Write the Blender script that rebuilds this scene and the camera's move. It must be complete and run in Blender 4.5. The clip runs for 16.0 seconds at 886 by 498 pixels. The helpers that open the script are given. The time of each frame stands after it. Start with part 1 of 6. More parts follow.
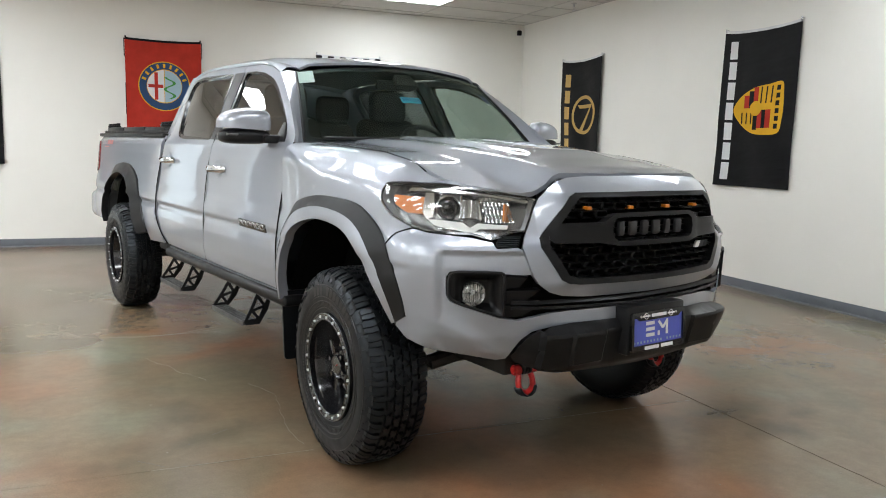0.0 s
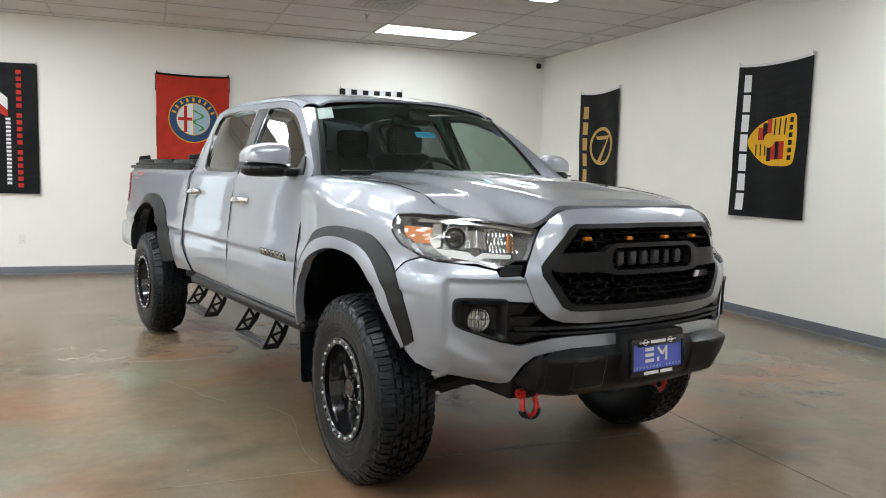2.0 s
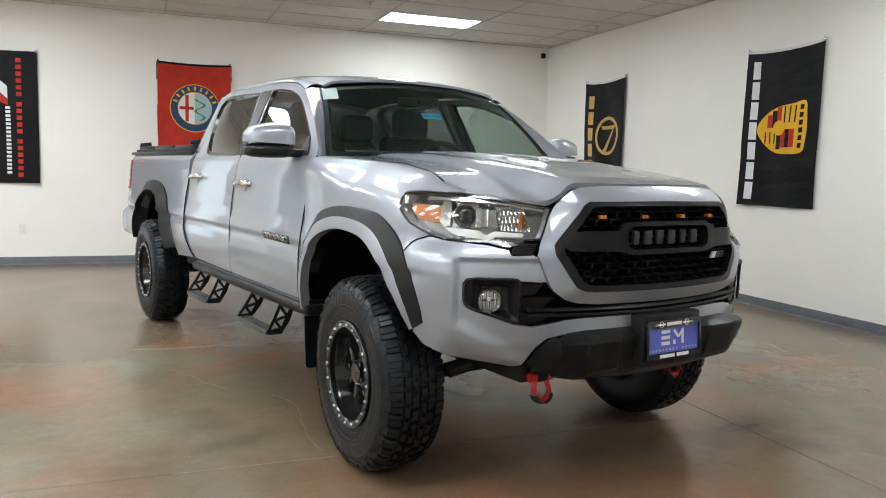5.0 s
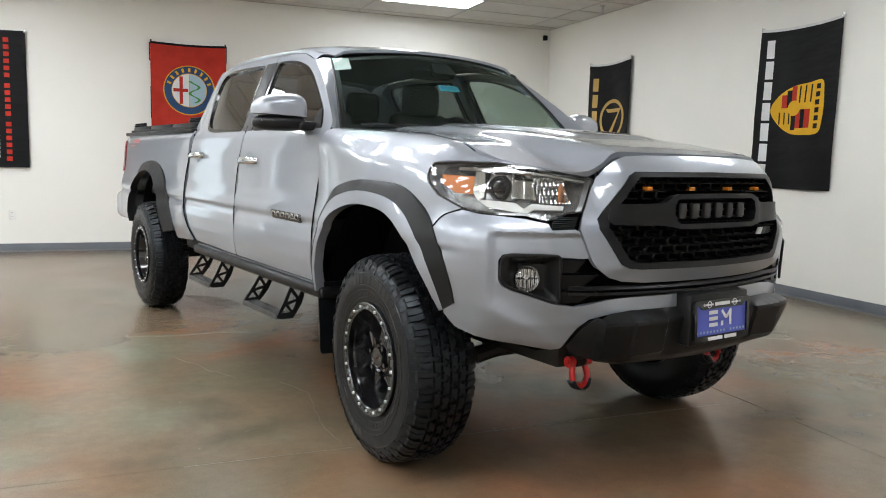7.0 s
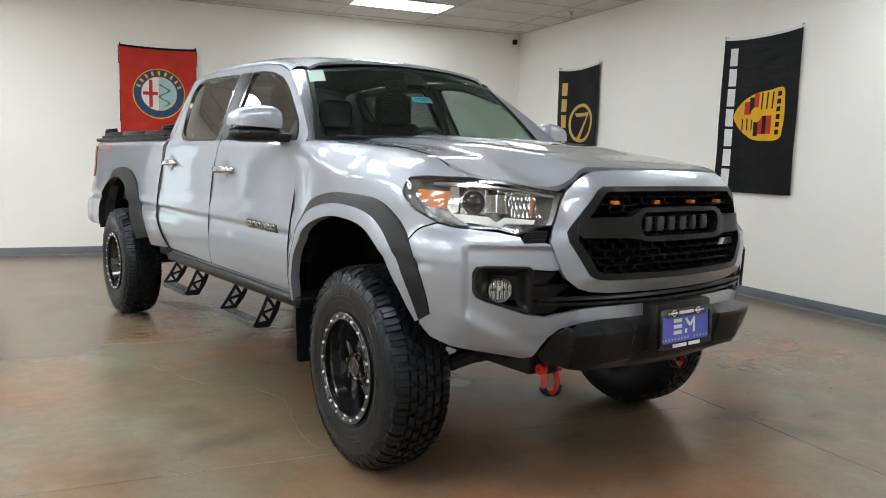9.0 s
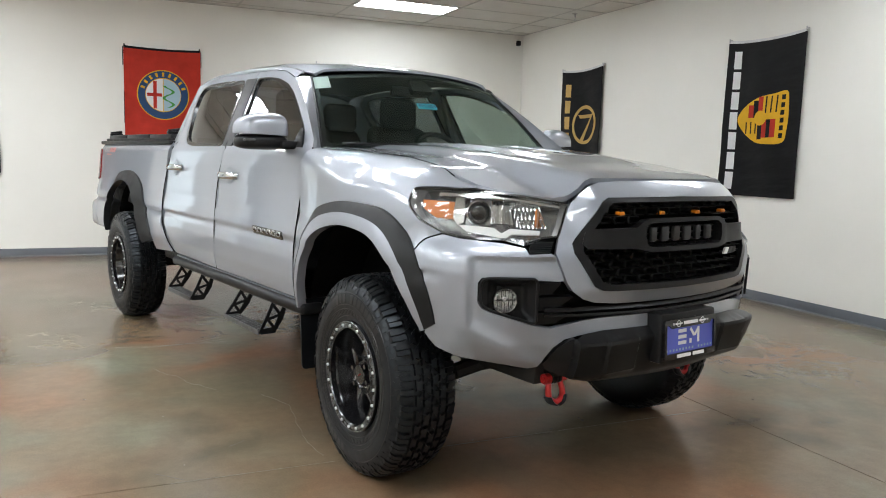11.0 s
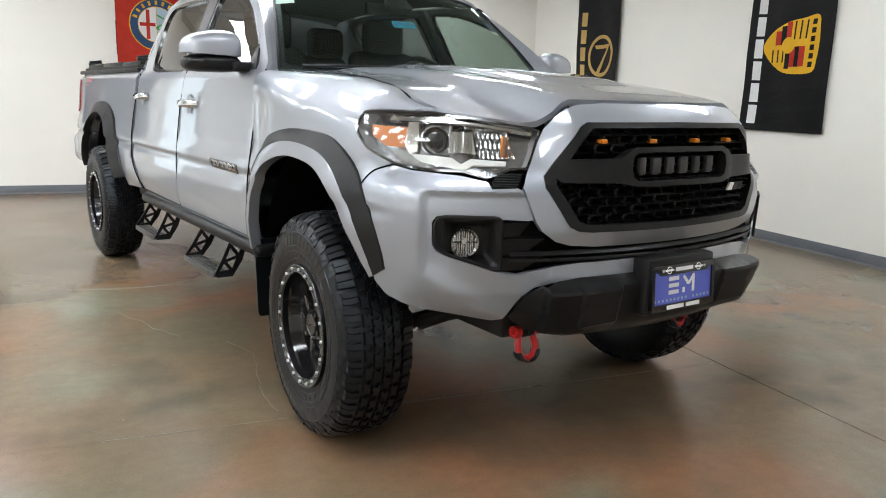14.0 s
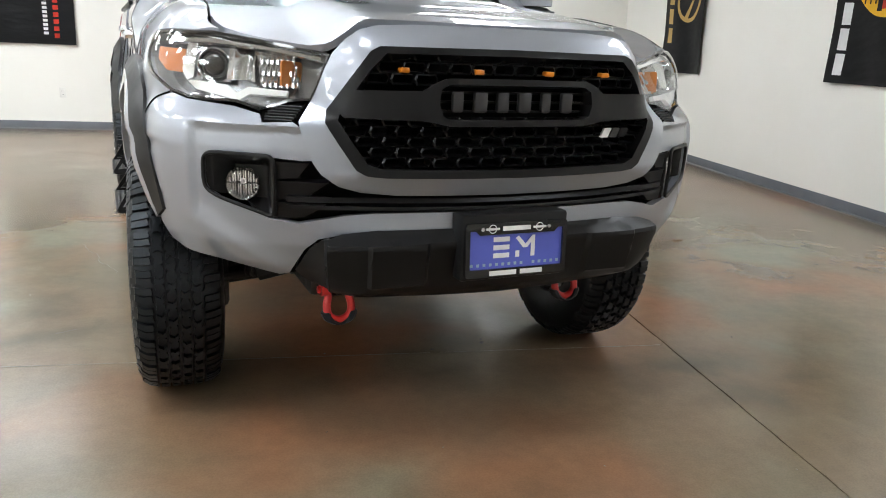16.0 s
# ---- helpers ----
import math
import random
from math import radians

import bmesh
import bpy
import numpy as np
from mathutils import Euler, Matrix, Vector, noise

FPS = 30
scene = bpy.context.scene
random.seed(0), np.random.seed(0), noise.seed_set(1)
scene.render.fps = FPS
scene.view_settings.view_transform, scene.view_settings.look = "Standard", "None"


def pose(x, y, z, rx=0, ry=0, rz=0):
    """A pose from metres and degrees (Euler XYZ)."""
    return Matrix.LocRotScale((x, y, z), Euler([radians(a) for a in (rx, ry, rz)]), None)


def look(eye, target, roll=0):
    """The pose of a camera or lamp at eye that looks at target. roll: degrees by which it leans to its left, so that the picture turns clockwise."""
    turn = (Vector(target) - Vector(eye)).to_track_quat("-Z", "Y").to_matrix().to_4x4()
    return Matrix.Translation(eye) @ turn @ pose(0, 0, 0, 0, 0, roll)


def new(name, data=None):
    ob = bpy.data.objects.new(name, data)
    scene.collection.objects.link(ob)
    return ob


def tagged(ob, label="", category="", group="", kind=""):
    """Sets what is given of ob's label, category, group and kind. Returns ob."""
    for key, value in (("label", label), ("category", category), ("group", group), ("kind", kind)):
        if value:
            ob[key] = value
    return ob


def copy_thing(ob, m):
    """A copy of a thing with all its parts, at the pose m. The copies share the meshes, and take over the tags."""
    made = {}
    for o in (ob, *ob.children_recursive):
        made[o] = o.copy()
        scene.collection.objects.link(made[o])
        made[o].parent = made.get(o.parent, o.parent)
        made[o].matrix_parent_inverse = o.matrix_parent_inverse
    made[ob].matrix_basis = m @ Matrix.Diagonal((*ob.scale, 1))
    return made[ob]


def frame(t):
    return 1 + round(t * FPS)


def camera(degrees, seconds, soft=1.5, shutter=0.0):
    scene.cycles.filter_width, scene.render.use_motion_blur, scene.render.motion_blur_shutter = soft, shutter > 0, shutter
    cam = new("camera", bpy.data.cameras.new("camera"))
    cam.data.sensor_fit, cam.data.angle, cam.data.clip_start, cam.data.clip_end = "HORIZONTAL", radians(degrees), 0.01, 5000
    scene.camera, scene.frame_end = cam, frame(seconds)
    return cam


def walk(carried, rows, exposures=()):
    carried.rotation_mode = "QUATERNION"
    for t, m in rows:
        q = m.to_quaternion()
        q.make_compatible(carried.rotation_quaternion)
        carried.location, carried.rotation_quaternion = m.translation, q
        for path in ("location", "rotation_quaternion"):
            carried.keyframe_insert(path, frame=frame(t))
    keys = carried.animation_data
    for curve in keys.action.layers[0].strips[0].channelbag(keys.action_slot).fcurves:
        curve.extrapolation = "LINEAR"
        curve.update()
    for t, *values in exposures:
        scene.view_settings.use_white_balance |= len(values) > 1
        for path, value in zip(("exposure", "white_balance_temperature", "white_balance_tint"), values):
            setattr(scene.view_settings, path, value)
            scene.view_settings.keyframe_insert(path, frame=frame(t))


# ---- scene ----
cam = camera(60.0, 16.0, soft=1.0)
PATH = [
    (0, (-2.334, -2.686, 1.296), (-1.177, -1.076, 1.031), 1.4),
    (0.5, (-2.372, -2.801, 1.354), (-1.226, -1.181, 1.104), 1.4),
    (1, (-2.37, -2.85, 1.351), (-1.238, -1.217, 1.122), 1.4),
    (1.5, (-2.373, -2.854, 1.323), (-1.254, -1.209, 1.117), 1.4),
    (2, (-2.366, -2.846, 1.315), (-1.258, -1.191, 1.123), 1.4),
    (2.5, (-2.356, -2.842, 1.304), (-1.257, -1.181, 1.121), 1.4),
    (3, (-2.343, -2.848, 1.279), (-1.247, -1.185, 1.101), 1.4),
    (3.5, (-2.335, -2.849, 1.259), (-1.238, -1.186, 1.078), 1.4),
    (4, (-2.334, -2.839, 1.25), (-1.234, -1.18, 1.062), 1.4),
    (6.5, (-2.358, -2.564, 1.198), (-1.246, -0.917, 0.975), 1.4),
    (7, (-2.348, -2.508, 1.165), (-1.224, -0.87, 0.937), 1.4),
    (7.5, (-2.345, -2.486, 1.157), (-1.203, -0.86, 0.927), 1.3),
    (8, (-2.348, -2.49, 1.168), (-1.188, -0.877, 0.936), 1.3),
    (8.5, (-2.371, -2.517, 1.178), (-1.195, -0.916, 0.949), 1.4),
    (9, (-2.406, -2.56, 1.221), (-1.219, -0.966, 0.992), 1.4),
    (11.5, (-2.42, -2.556, 1.266), (-1.241, -0.958, 1.026), 1.5),
    (12, (-2.38, -2.447, 1.257), (-1.199, -0.853, 1.001), 1.4),
    (12.5, (-2.379, -2.332, 1.229), (-1.196, -0.745, 0.94), 1.4),
    (13, (-2.34, -2.268, 1.248), (-1.163, -0.689, 0.898), 1.5),
    (13.5, (-2.216, -2.302, 1.251), (-1.058, -0.714, 0.884), 1.5),
    (14, (-2.021, -2.398, 1.208), (-0.904, -0.785, 0.819), 1.5),
    (14.5, (-1.746, -2.45, 1.141), (-0.676, -0.814, 0.718), 1.7),
    (15, (-1.475, -2.499, 1.138), (-0.474, -0.834, 0.662), 2.0),
    (15.5, (-1.191, -2.597, 1.181), (-0.295, -0.882, 0.674), 2.2),
    (16, (-1.0, -2.612, 1.155), (-0.219, -0.844, 0.64), 2.4),
]
walk(cam, [(t, look(eye, target, roll)) for t, eye, target, roll in PATH], [(0, 0.0), (12.5, 0.0), (14, 0.12), (15, 0.2), (16, 0.2)])

# ---- world and light
world = bpy.data.worlds.new("world")
scene.world = world
world.use_nodes = True
world.node_tree.nodes["Background"].inputs[0].default_value = (0.9, 0.95, 1.0, 1)
world.node_tree.nodes["Background"].inputs[1].default_value = 0.1
LAMP_POWER = 18.8
LAMP_TINT = (0.945, 1.0, 1.05, 1)

TURN = -12.8                       # the room's axes against the truck's
ROOM = pose(0, 0, 0, 0, 0, TURN)
WALL_U, WALL_V, CEIL = 3.826, 7.055, 3.07
# Unseen left and back walls, set near so their white bounces fill light.
BACK_U, BACK_V = -6.7, -4.7


# ---- materials
def material(name, base=(0.5, 0.5, 0.5), rough=0.5, metal=0.0, coat=0.0, spec=0.5, emit=None, power=0.0):
    m = bpy.data.materials.new(name)
    m.use_nodes = True
    b = m.node_tree.nodes["Principled BSDF"]
    b.inputs["Base Color"].default_value = (*base, 1)
    b.inputs["Roughness"].default_value = rough
    b.inputs["Metallic"].default_value = metal
    b.inputs["Coat Weight"].default_value = coat
    b.inputs["Coat Roughness"].default_value = 0.03
    b.inputs["Specular IOR Level"].default_value = spec
    if emit:
        b.inputs["Emission Color"].default_value = (*emit, 1)
        b.inputs["Emission Strength"].default_value = power
    return m


def node(m, kind, **values):
    n = m.node_tree.nodes.new(kind)
    for k, v in values.items():
        n.inputs[k.replace("_", " ")].default_value = v
    return n


def join(m, a, b):
    m.node_tree.links.new(a, b)


def bsdf(m):
    return m.node_tree.nodes["Principled BSDF"]


def coords(m, scale=(1, 1, 1), kind="Object"):
    tc = m.node_tree.nodes.new("ShaderNodeTexCoord")
    mp = m.node_tree.nodes.new("ShaderNodeMapping")
    mp.inputs["Scale"].default_value = scale
    join(m, tc.outputs[kind], mp.inputs["Vector"])
    return mp.outputs["Vector"]


def noise_of(m, vec, scale, detail=4.0, rough=0.55):
    n = m.node_tree.nodes.new("ShaderNodeTexNoise")
    n.inputs["Scale"].default_value = scale
    n.inputs["Detail"].default_value = detail
    n.inputs["Roughness"].default_value = rough
    join(m, vec, n.inputs["Vector"])
    return n.outputs["Fac"]


def ramp(m, fac, stops):
    r = m.node_tree.nodes.new("ShaderNodeValToRGB")
    e = r.color_ramp.elements
    e[0].position, e[0].color = stops[0][0], (*stops[0][1], 1)
    e[1].position, e[1].color = stops[-1][0], (*stops[-1][1], 1)
    for p, c in stops[1:-1]:
        x = e.new(p)
        x.color = (*c, 1)
    join(m, fac, r.inputs["Fac"])
    return r.outputs["Color"]


def mix(m, fac, a, b, kind="MIX"):
    n = m.node_tree.nodes.new("ShaderNodeMix")
    n.data_type, n.blend_type = "RGBA", kind
    for sock, v in ((n.inputs["Factor"], fac), (n.inputs["A"], a), (n.inputs["B"], b)):
        if isinstance(v, (int, float)):
            sock.default_value = v
        elif isinstance(v, tuple):
            sock.default_value = (*v, 1)
        else:
            join(m, v, sock)
    return n.outputs["Result"]


def bump(m, height, strength=0.2, distance=0.002):
    b = m.node_tree.nodes.new("ShaderNodeBump")
    b.inputs["Strength"].default_value = strength
    b.inputs["Distance"].default_value = distance
    join(m, height, b.inputs["Height"])
    join(m, b.outputs["Normal"], bsdf(m).inputs["Normal"])


def grained(m, a, b, scale, rough=None, bump_strength=0.0, distance=0.001):
    """Two colours mottled by noise, with grain and wear in the roughness."""
    v = coords(m)
    n = noise_of(m, v, scale)
    join(m, ramp(m, n, [(0.3, a), (0.7, b)]), bsdf(m).inputs["Base Color"])
    if rough:
        join(m, ramp(m, noise_of(m, v, scale * 2.3), [(0.25, (rough[0],) * 3), (0.75, (rough[1],) * 3)]), bsdf(m).inputs["Roughness"])
    if bump_strength:
        bump(m, noise_of(m, v, scale * 9), bump_strength, distance)
    return m


def paint_silver():
    m = material("silver_paint", (0.294, 0.311, 0.348), 0.38, 0.46, 1.0)
    v = coords(m)
    flake = ramp(m, noise_of(m, v, 900, 1), [(0.3, (0.281, 0.298, 0.334)), (0.7, (0.309, 0.328, 0.368))])
    join(m, flake, bsdf(m).inputs["Base Color"])
    join(m, ramp(m, noise_of(m, v, 1.2, 1), [(0.3, (0.37,) * 3), (0.7, (0.41,) * 3)]), bsdf(m).inputs["Roughness"])
    return m


def eased(m, fac, lo, hi):
    """0 to 1 as fac goes from lo to hi, with soft ends."""
    n = m.node_tree.nodes.new("ShaderNodeMapRange")
    n.interpolation_type = "SMOOTHERSTEP"
    n.inputs["From Min"].default_value, n.inputs["From Max"].default_value = lo, hi
    join(m, fac, n.inputs["Value"])
    return n.outputs["Result"]


def shifted(m, vec, by):
    mp = m.node_tree.nodes.new("ShaderNodeMapping")
    mp.inputs["Location"].default_value = by
    join(m, vec, mp.inputs["Vector"])
    return mp.outputs["Vector"]


def concrete():
    """Acid-stained concrete: brown, with clouds of olive and rust."""
    m = material("stained_concrete", (0.2, 0.15, 0.1), 0.28)
    v = coords(m)
    warp = m.node_tree.nodes.new("ShaderNodeVectorMath")
    big = m.node_tree.nodes.new("ShaderNodeTexNoise")
    big.inputs["Scale"].default_value, big.inputs["Detail"].default_value = 1.6, 2
    join(m, v, big.inputs["Vector"])
    warp.operation = "MULTIPLY_ADD"
    join(m, big.outputs["Color"], warp.inputs[0])
    warp.inputs[1].default_value = (0.35, 0.35, 0.35)
    join(m, v, warp.inputs[2])
    w = warp.outputs["Vector"]
    c = mix(m, eased(m, noise_of(m, w, 1.1, 2, 0.45), 0.30, 0.70), (0.143, 0.1205, 0.079), (0.178, 0.125, 0.080))
    c = mix(m, eased(m, noise_of(m, shifted(m, w, (3.1, 7.7, 0)), 0.9, 2, 0.45), 0.40, 0.76), c, (0.256, 0.113, 0.057))
    c = mix(m, eased(m, noise_of(m, shifted(m, w, (9.4, 2.3, 0)), 1.2, 2, 0.45), 0.44, 0.80), c, (0.168, 0.164, 0.118))
    c = mix(m, eased(m, noise_of(m, shifted(m, w, (5.2, 1.1, 0)), 1.6, 2, 0.5), 0.48, 0.86), c, (0.092, 0.074, 0.050))
    c = mix(m, eased(m, noise_of(m, w, 5.0, 5, 0.6), 0.15, 0.85), c, mix(m, 1.0, c, (1.20, 1.18, 1.15), "MULTIPLY"))
    c = mix(m, eased(m, noise_of(m, v, 18, 5, 0.65), 0.2, 0.8), c, mix(m, 1.0, c, (0.88, 0.88, 0.88), "MULTIPLY"))
    c = mix(m, eased(m, noise_of(m, v, 140, 4, 0.65), 0.3, 0.7), c, mix(m, 1.0, c, (0.88, 0.88, 0.87), "MULTIPLY"))
    c = mix(m, eased(m, noise_of(m, v, 55, 2, 0.5), 0.78, 0.84), c, (0.26, 0.23, 0.17))
    join(m, c, bsdf(m).inputs["Base Color"])
    r = m.node_tree.nodes.new("ShaderNodeMapRange")
    r.inputs["To Min"].default_value, r.inputs["To Max"].default_value = 0.19, 0.30
    join(m, noise_of(m, w, 2.2, 4, 0.6), r.inputs["Value"])
    join(m, r.outputs["Result"], bsdf(m).inputs["Roughness"])
    return m


def wall_paint(name, a, b):
    m = material(name, a, 0.7)
    v = coords(m)
    join(m, ramp(m, noise_of(m, v, 0.8, 5), [(0.35, a), (0.7, b)]), bsdf(m).inputs["Base Color"])
    bump(m, noise_of(m, v, 160, 3), 0.12, 0.001)
    return m


def cloth(name, base, dark=0.75):
    m = material(name, base, 0.55, spec=0.15)
    v = coords(m)
    join(m, ramp(m, noise_of(m, v, 7, 5), [(0.3, tuple(c * dark for c in base)), (0.7, base)]), bsdf(m).inputs["Base Color"])
    bump(m, noise_of(m, coords(m, (0.45, 0.45, 1.5)), 4.5, 3, 0.5), 0.6, 0.03)
    bsdf(m).inputs["Sheen Weight"].default_value = 0.03
    return m


def pane(name, tint, gloss=0.08, sheen=(1, 1, 1)):
    """Thin glass: tinted, glossier towards grazing angles; sheen: colour of its coating."""
    m = bpy.data.materials.new(name)
    m.use_nodes = True
    t = m.node_tree
    t.nodes.remove(t.nodes["Principled BSDF"])
    tr, gl, fr, mx = (t.nodes.new(k) for k in ("ShaderNodeBsdfTransparent", "ShaderNodeBsdfGlossy", "ShaderNodeLayerWeight", "ShaderNodeMixShader"))
    tr.inputs["Color"].default_value = (*tint, 1)
    gl.inputs["Roughness"].default_value = 0.01
    gl.inputs["Color"].default_value = (*sheen, 1)
    fr.inputs["Blend"].default_value = 0.5
    steep, raised = t.nodes.new("ShaderNodeMath"), t.nodes.new("ShaderNodeMath")
    steep.operation, raised.operation = "POWER", "MULTIPLY_ADD"
    steep.inputs[1].default_value = 5.0
    raised.inputs[1].default_value, raised.inputs[2].default_value = 1 - gloss, gloss
    join(m, fr.outputs["Facing"], steep.inputs[0])
    join(m, steep.outputs[0], raised.inputs[0])
    join(m, raised.outputs[0], mx.inputs["Fac"])
    join(m, tr.outputs["BSDF"], mx.inputs[1])
    join(m, gl.outputs["BSDF"], mx.inputs[2])
    join(m, mx.outputs["Shader"], t.nodes["Material Output"].inputs["Surface"])
    return m


SILVER = paint_silver()
CONCRETE = concrete()
WALL = wall_paint("white_wall_paint", (0.80, 0.785, 0.735), (0.84, 0.825, 0.775))
TILE = grained(material("ceiling_tile", (0.6, 0.59, 0.56), 0.9), (0.60, 0.585, 0.55), (0.66, 0.65, 0.61), 3.0, None, 0.5, 0.002)
TBAR = material("white_ceiling_grid", (0.46, 0.45, 0.42), 0.5)
BASE = grained(material("grey_vinyl", (0.1, 0.11, 0.125), 0.5), (0.095, 0.105, 0.12), (0.12, 0.13, 0.145), 4.0, (0.4, 0.6))
JOINT = grained(material("joint_dirt", (0.05, 0.045, 0.04), 0.9), (0.035, 0.03, 0.028), (0.09, 0.08, 0.07), 20.0)
BLACK = grained(material("satin_black_plastic", (0.008, 0.008, 0.0085), 0.36, spec=0.22), (0.0065, 0.0065, 0.007), (0.010, 0.010, 0.0105), 6.0, (0.30, 0.40), 0.03, 0.0005)
FLARE = grained(material("textured_dark_plastic", (0.010, 0.010, 0.011), 0.36, spec=0.2), (0.009, 0.009, 0.0095), (0.014, 0.014, 0.0145), 5.0, (0.33, 0.45), 0.12, 0.0004)
GLOSSBLACK = material("gloss_black_metal", (0.006, 0.006, 0.007), 0.18, 0.0, 0.55, 0.45)
# Black of liners and underside; on sheets in openings it stands for shade.
VOID = material("underbody_and_shade_black", (0.003, 0.003, 0.003), 0.9, spec=0.05)
CHASSIS = grained(material("chassis_black", (0.015, 0.015, 0.015), 0.5, spec=0.3), (0.01, 0.01, 0.01), (0.028, 0.026, 0.024), 9.0, (0.4, 0.7))
RUBBER = grained(material("tyre_rubber", (0.005, 0.0055, 0.0065), 0.36, spec=0.32), (0.0038, 0.0042, 0.005), (0.0066, 0.0072, 0.0082), 14.0, (0.28, 0.46), 0.3, 0.0006)
bsdf(RUBBER).inputs["Specular Tint"].default_value = (0.82, 0.92, 1.0, 1)
LETTERING = material("raised_rubber", (0.008, 0.008, 0.009), 0.3, spec=0.5)
CHROME = material("chrome", (0.62, 0.63, 0.65), 0.10, 1.0)
STEEL = grained(material("brushed_steel", (0.55, 0.55, 0.56), 0.3, 1.0), (0.45, 0.45, 0.46), (0.62, 0.62, 0.63), 30.0, (0.22, 0.4))
REFLECTOR = material("lamp_reflector", (0.78, 0.79, 0.8), 0.12, 1.0)
LAMPBLACK = material("lamp_inner_black", (0.02, 0.02, 0.022), 0.3)
LIGHTGUIDE = material("frosted_light_guide", (0.72, 0.72, 0.70), 0.22, 0.0, 0.3)
LAMPDARK = material("lamp_housing_grey", (0.34, 0.345, 0.355), 0.24, 0.8)
LAMPGREY = material("lamp_inner_silver", (0.50, 0.50, 0.51), 0.25, 0.55)
BOLT = material("zinc_bolt", (0.66, 0.67, 0.68), 0.35, 0.35)
AMBER = material("amber_plastic", (0.46, 0.13, 0.012), 0.4, 0.0, 0.05)
AMBERLIT = material("amber_marker_lens", (0.55, 0.17, 0.01), 0.3, emit=(1.0, 0.3, 0.02), power=0.06)
REDLENS = material("red_lamp_lens", (0.20, 0.012, 0.012), 0.2, 0.0, 0.2)
REDPAINT = grained(material("red_powder_coat", (0.5, 0.015, 0.015), 0.35), (0.45, 0.012, 0.014), (0.56, 0.02, 0.02), 12.0, (0.3, 0.45))
DECALRED = material("faded_red_decal", (0.42, 0.13, 0.12), 0.4, spec=0.4)
DECALGREY = material("grey_decal", (0.20, 0.20, 0.21), 0.4, spec=0.4)
GREYTEXT = material("grey_emblem", (0.048, 0.048, 0.050), 0.38, 0.3, spec=0.4)
WHITE = material("white_print", (0.8, 0.8, 0.8), 0.5)
BLUEPLATE = grained(material("violet_blue_plate", (0.10, 0.13, 0.56), 0.35), (0.095, 0.125, 0.54), (0.11, 0.14, 0.6), 8.0)
TEAL = material("turquoise_sticker", (0.05, 0.42, 0.56), 0.5)
NAVY = material("navy_print", (0.02, 0.04, 0.16), 0.5)
GLASS = pane("windscreen_glass", (0.62, 0.71, 0.67), 0.06, (0.70, 0.92, 0.88))
FRONTGLASS = pane("light_side_glass", (0.60, 0.69, 0.65), 0.22)
FOGSILVER = material("fluted_lamp_silver", (0.72, 0.72, 0.71), 0.13, 0.9)
AMBERBULB = material("amber_bulb", (0.48, 0.16, 0.03), 0.3, 0.2)
DARKSTEEL = grained(material("worn_black_steel", (0.10, 0.10, 0.10), 0.4, 0.6), (0.06, 0.06, 0.06), (0.13, 0.13, 0.13), 30.0, (0.35, 0.5))
TINT = pane("tinted_side_glass", (0.20, 0.215, 0.21), 0.26)
CLEAR = pane("clear_lamp_lens", (0.93, 0.94, 0.94), 0.06)
CABIN = grained(material("cabin_dark_fabric", (0.009, 0.009, 0.010), 0.8), (0.006, 0.007, 0.007), (0.011, 0.011, 0.012), 30.0)
DASH = material("dashboard_black", (0.010, 0.010, 0.011), 0.55)
FLAGBLACK = cloth("black_flag_cloth", (0.0055, 0.0057, 0.0068))
FLAGRED = cloth("red_flag_cloth", (0.50, 0.035, 0.02))
FLAGWHITE = cloth("white_flag_cloth", (0.72, 0.72, 0.72), 0.9)
FLAGGOLD = cloth("gold_flag_print", (0.55, 0.36, 0.12), 0.85)
FLAGYELLOW = cloth("yellow_flag_print", (0.72, 0.40, 0.02), 0.85)
FLAGBLUE = cloth("blue_flag_print", (0.03, 0.07, 0.16), 0.85)
FLAGGREEN = cloth("green_flag_print", (0.08, 0.30, 0.07), 0.85)
PALEBLUE = cloth("pale_blue_flag_print", (0.38, 0.52, 0.60), 0.9)
# Glow behind two added windows that brighten the truck's doors.
ADDED_DAYLIGHT = material("added_daylight", (0.5, 0.5, 0.5), 0.9, emit=(0.80, 0.92, 1.0), power=2.0)
CRACK = grained(material("pale_crack_filler", (0.34, 0.31, 0.25), 0.8), (0.12, 0.10, 0.07), (0.22, 0.19, 0.14), 60.0)
SCUFF = material("dark_tyre_scuff", (0.07, 0.055, 0.04), 0.6)
LITTER = grained(material("dry_leaf_bits", (0.05, 0.035, 0.02), 0.8), (0.03, 0.02, 0.012), (0.07, 0.05, 0.03), 200.0)
PLATEWHITE = material("white_plastic", (0.75, 0.74, 0.70), 0.4)
DIFFUSER = material("lit_diffuser", (0.9, 0.9, 0.9), 0.5, emit=LAMP_TINT[:3], power=LAMP_POWER)


# ---- mesh helpers
def finish(bm, name, mat, sharp=35):
    me = bpy.data.meshes.new(name)
    bmesh.ops.remove_doubles(bm, verts=bm.verts, dist=1e-5)
    bm.to_mesh(me)
    bm.free()
    me.materials.append(mat)
    for p in me.polygons:
        p.use_smooth = True
    me.set_sharp_from_angle(angle=radians(sharp))
    return me


def part(name, bm, mat, parent, label="", sharp=35):
    """One mesh object under a thing or a part."""
    ob = new(name, finish(bm, name, mat, sharp))
    ob.parent = parent
    return tagged(ob, label)


def thing(name, label, category, group="", m=None):
    ob = new(name)
    ob.empty_display_size = 0.1
    if m is not None:
        ob.matrix_world = m
    return tagged(ob, label, category, group)


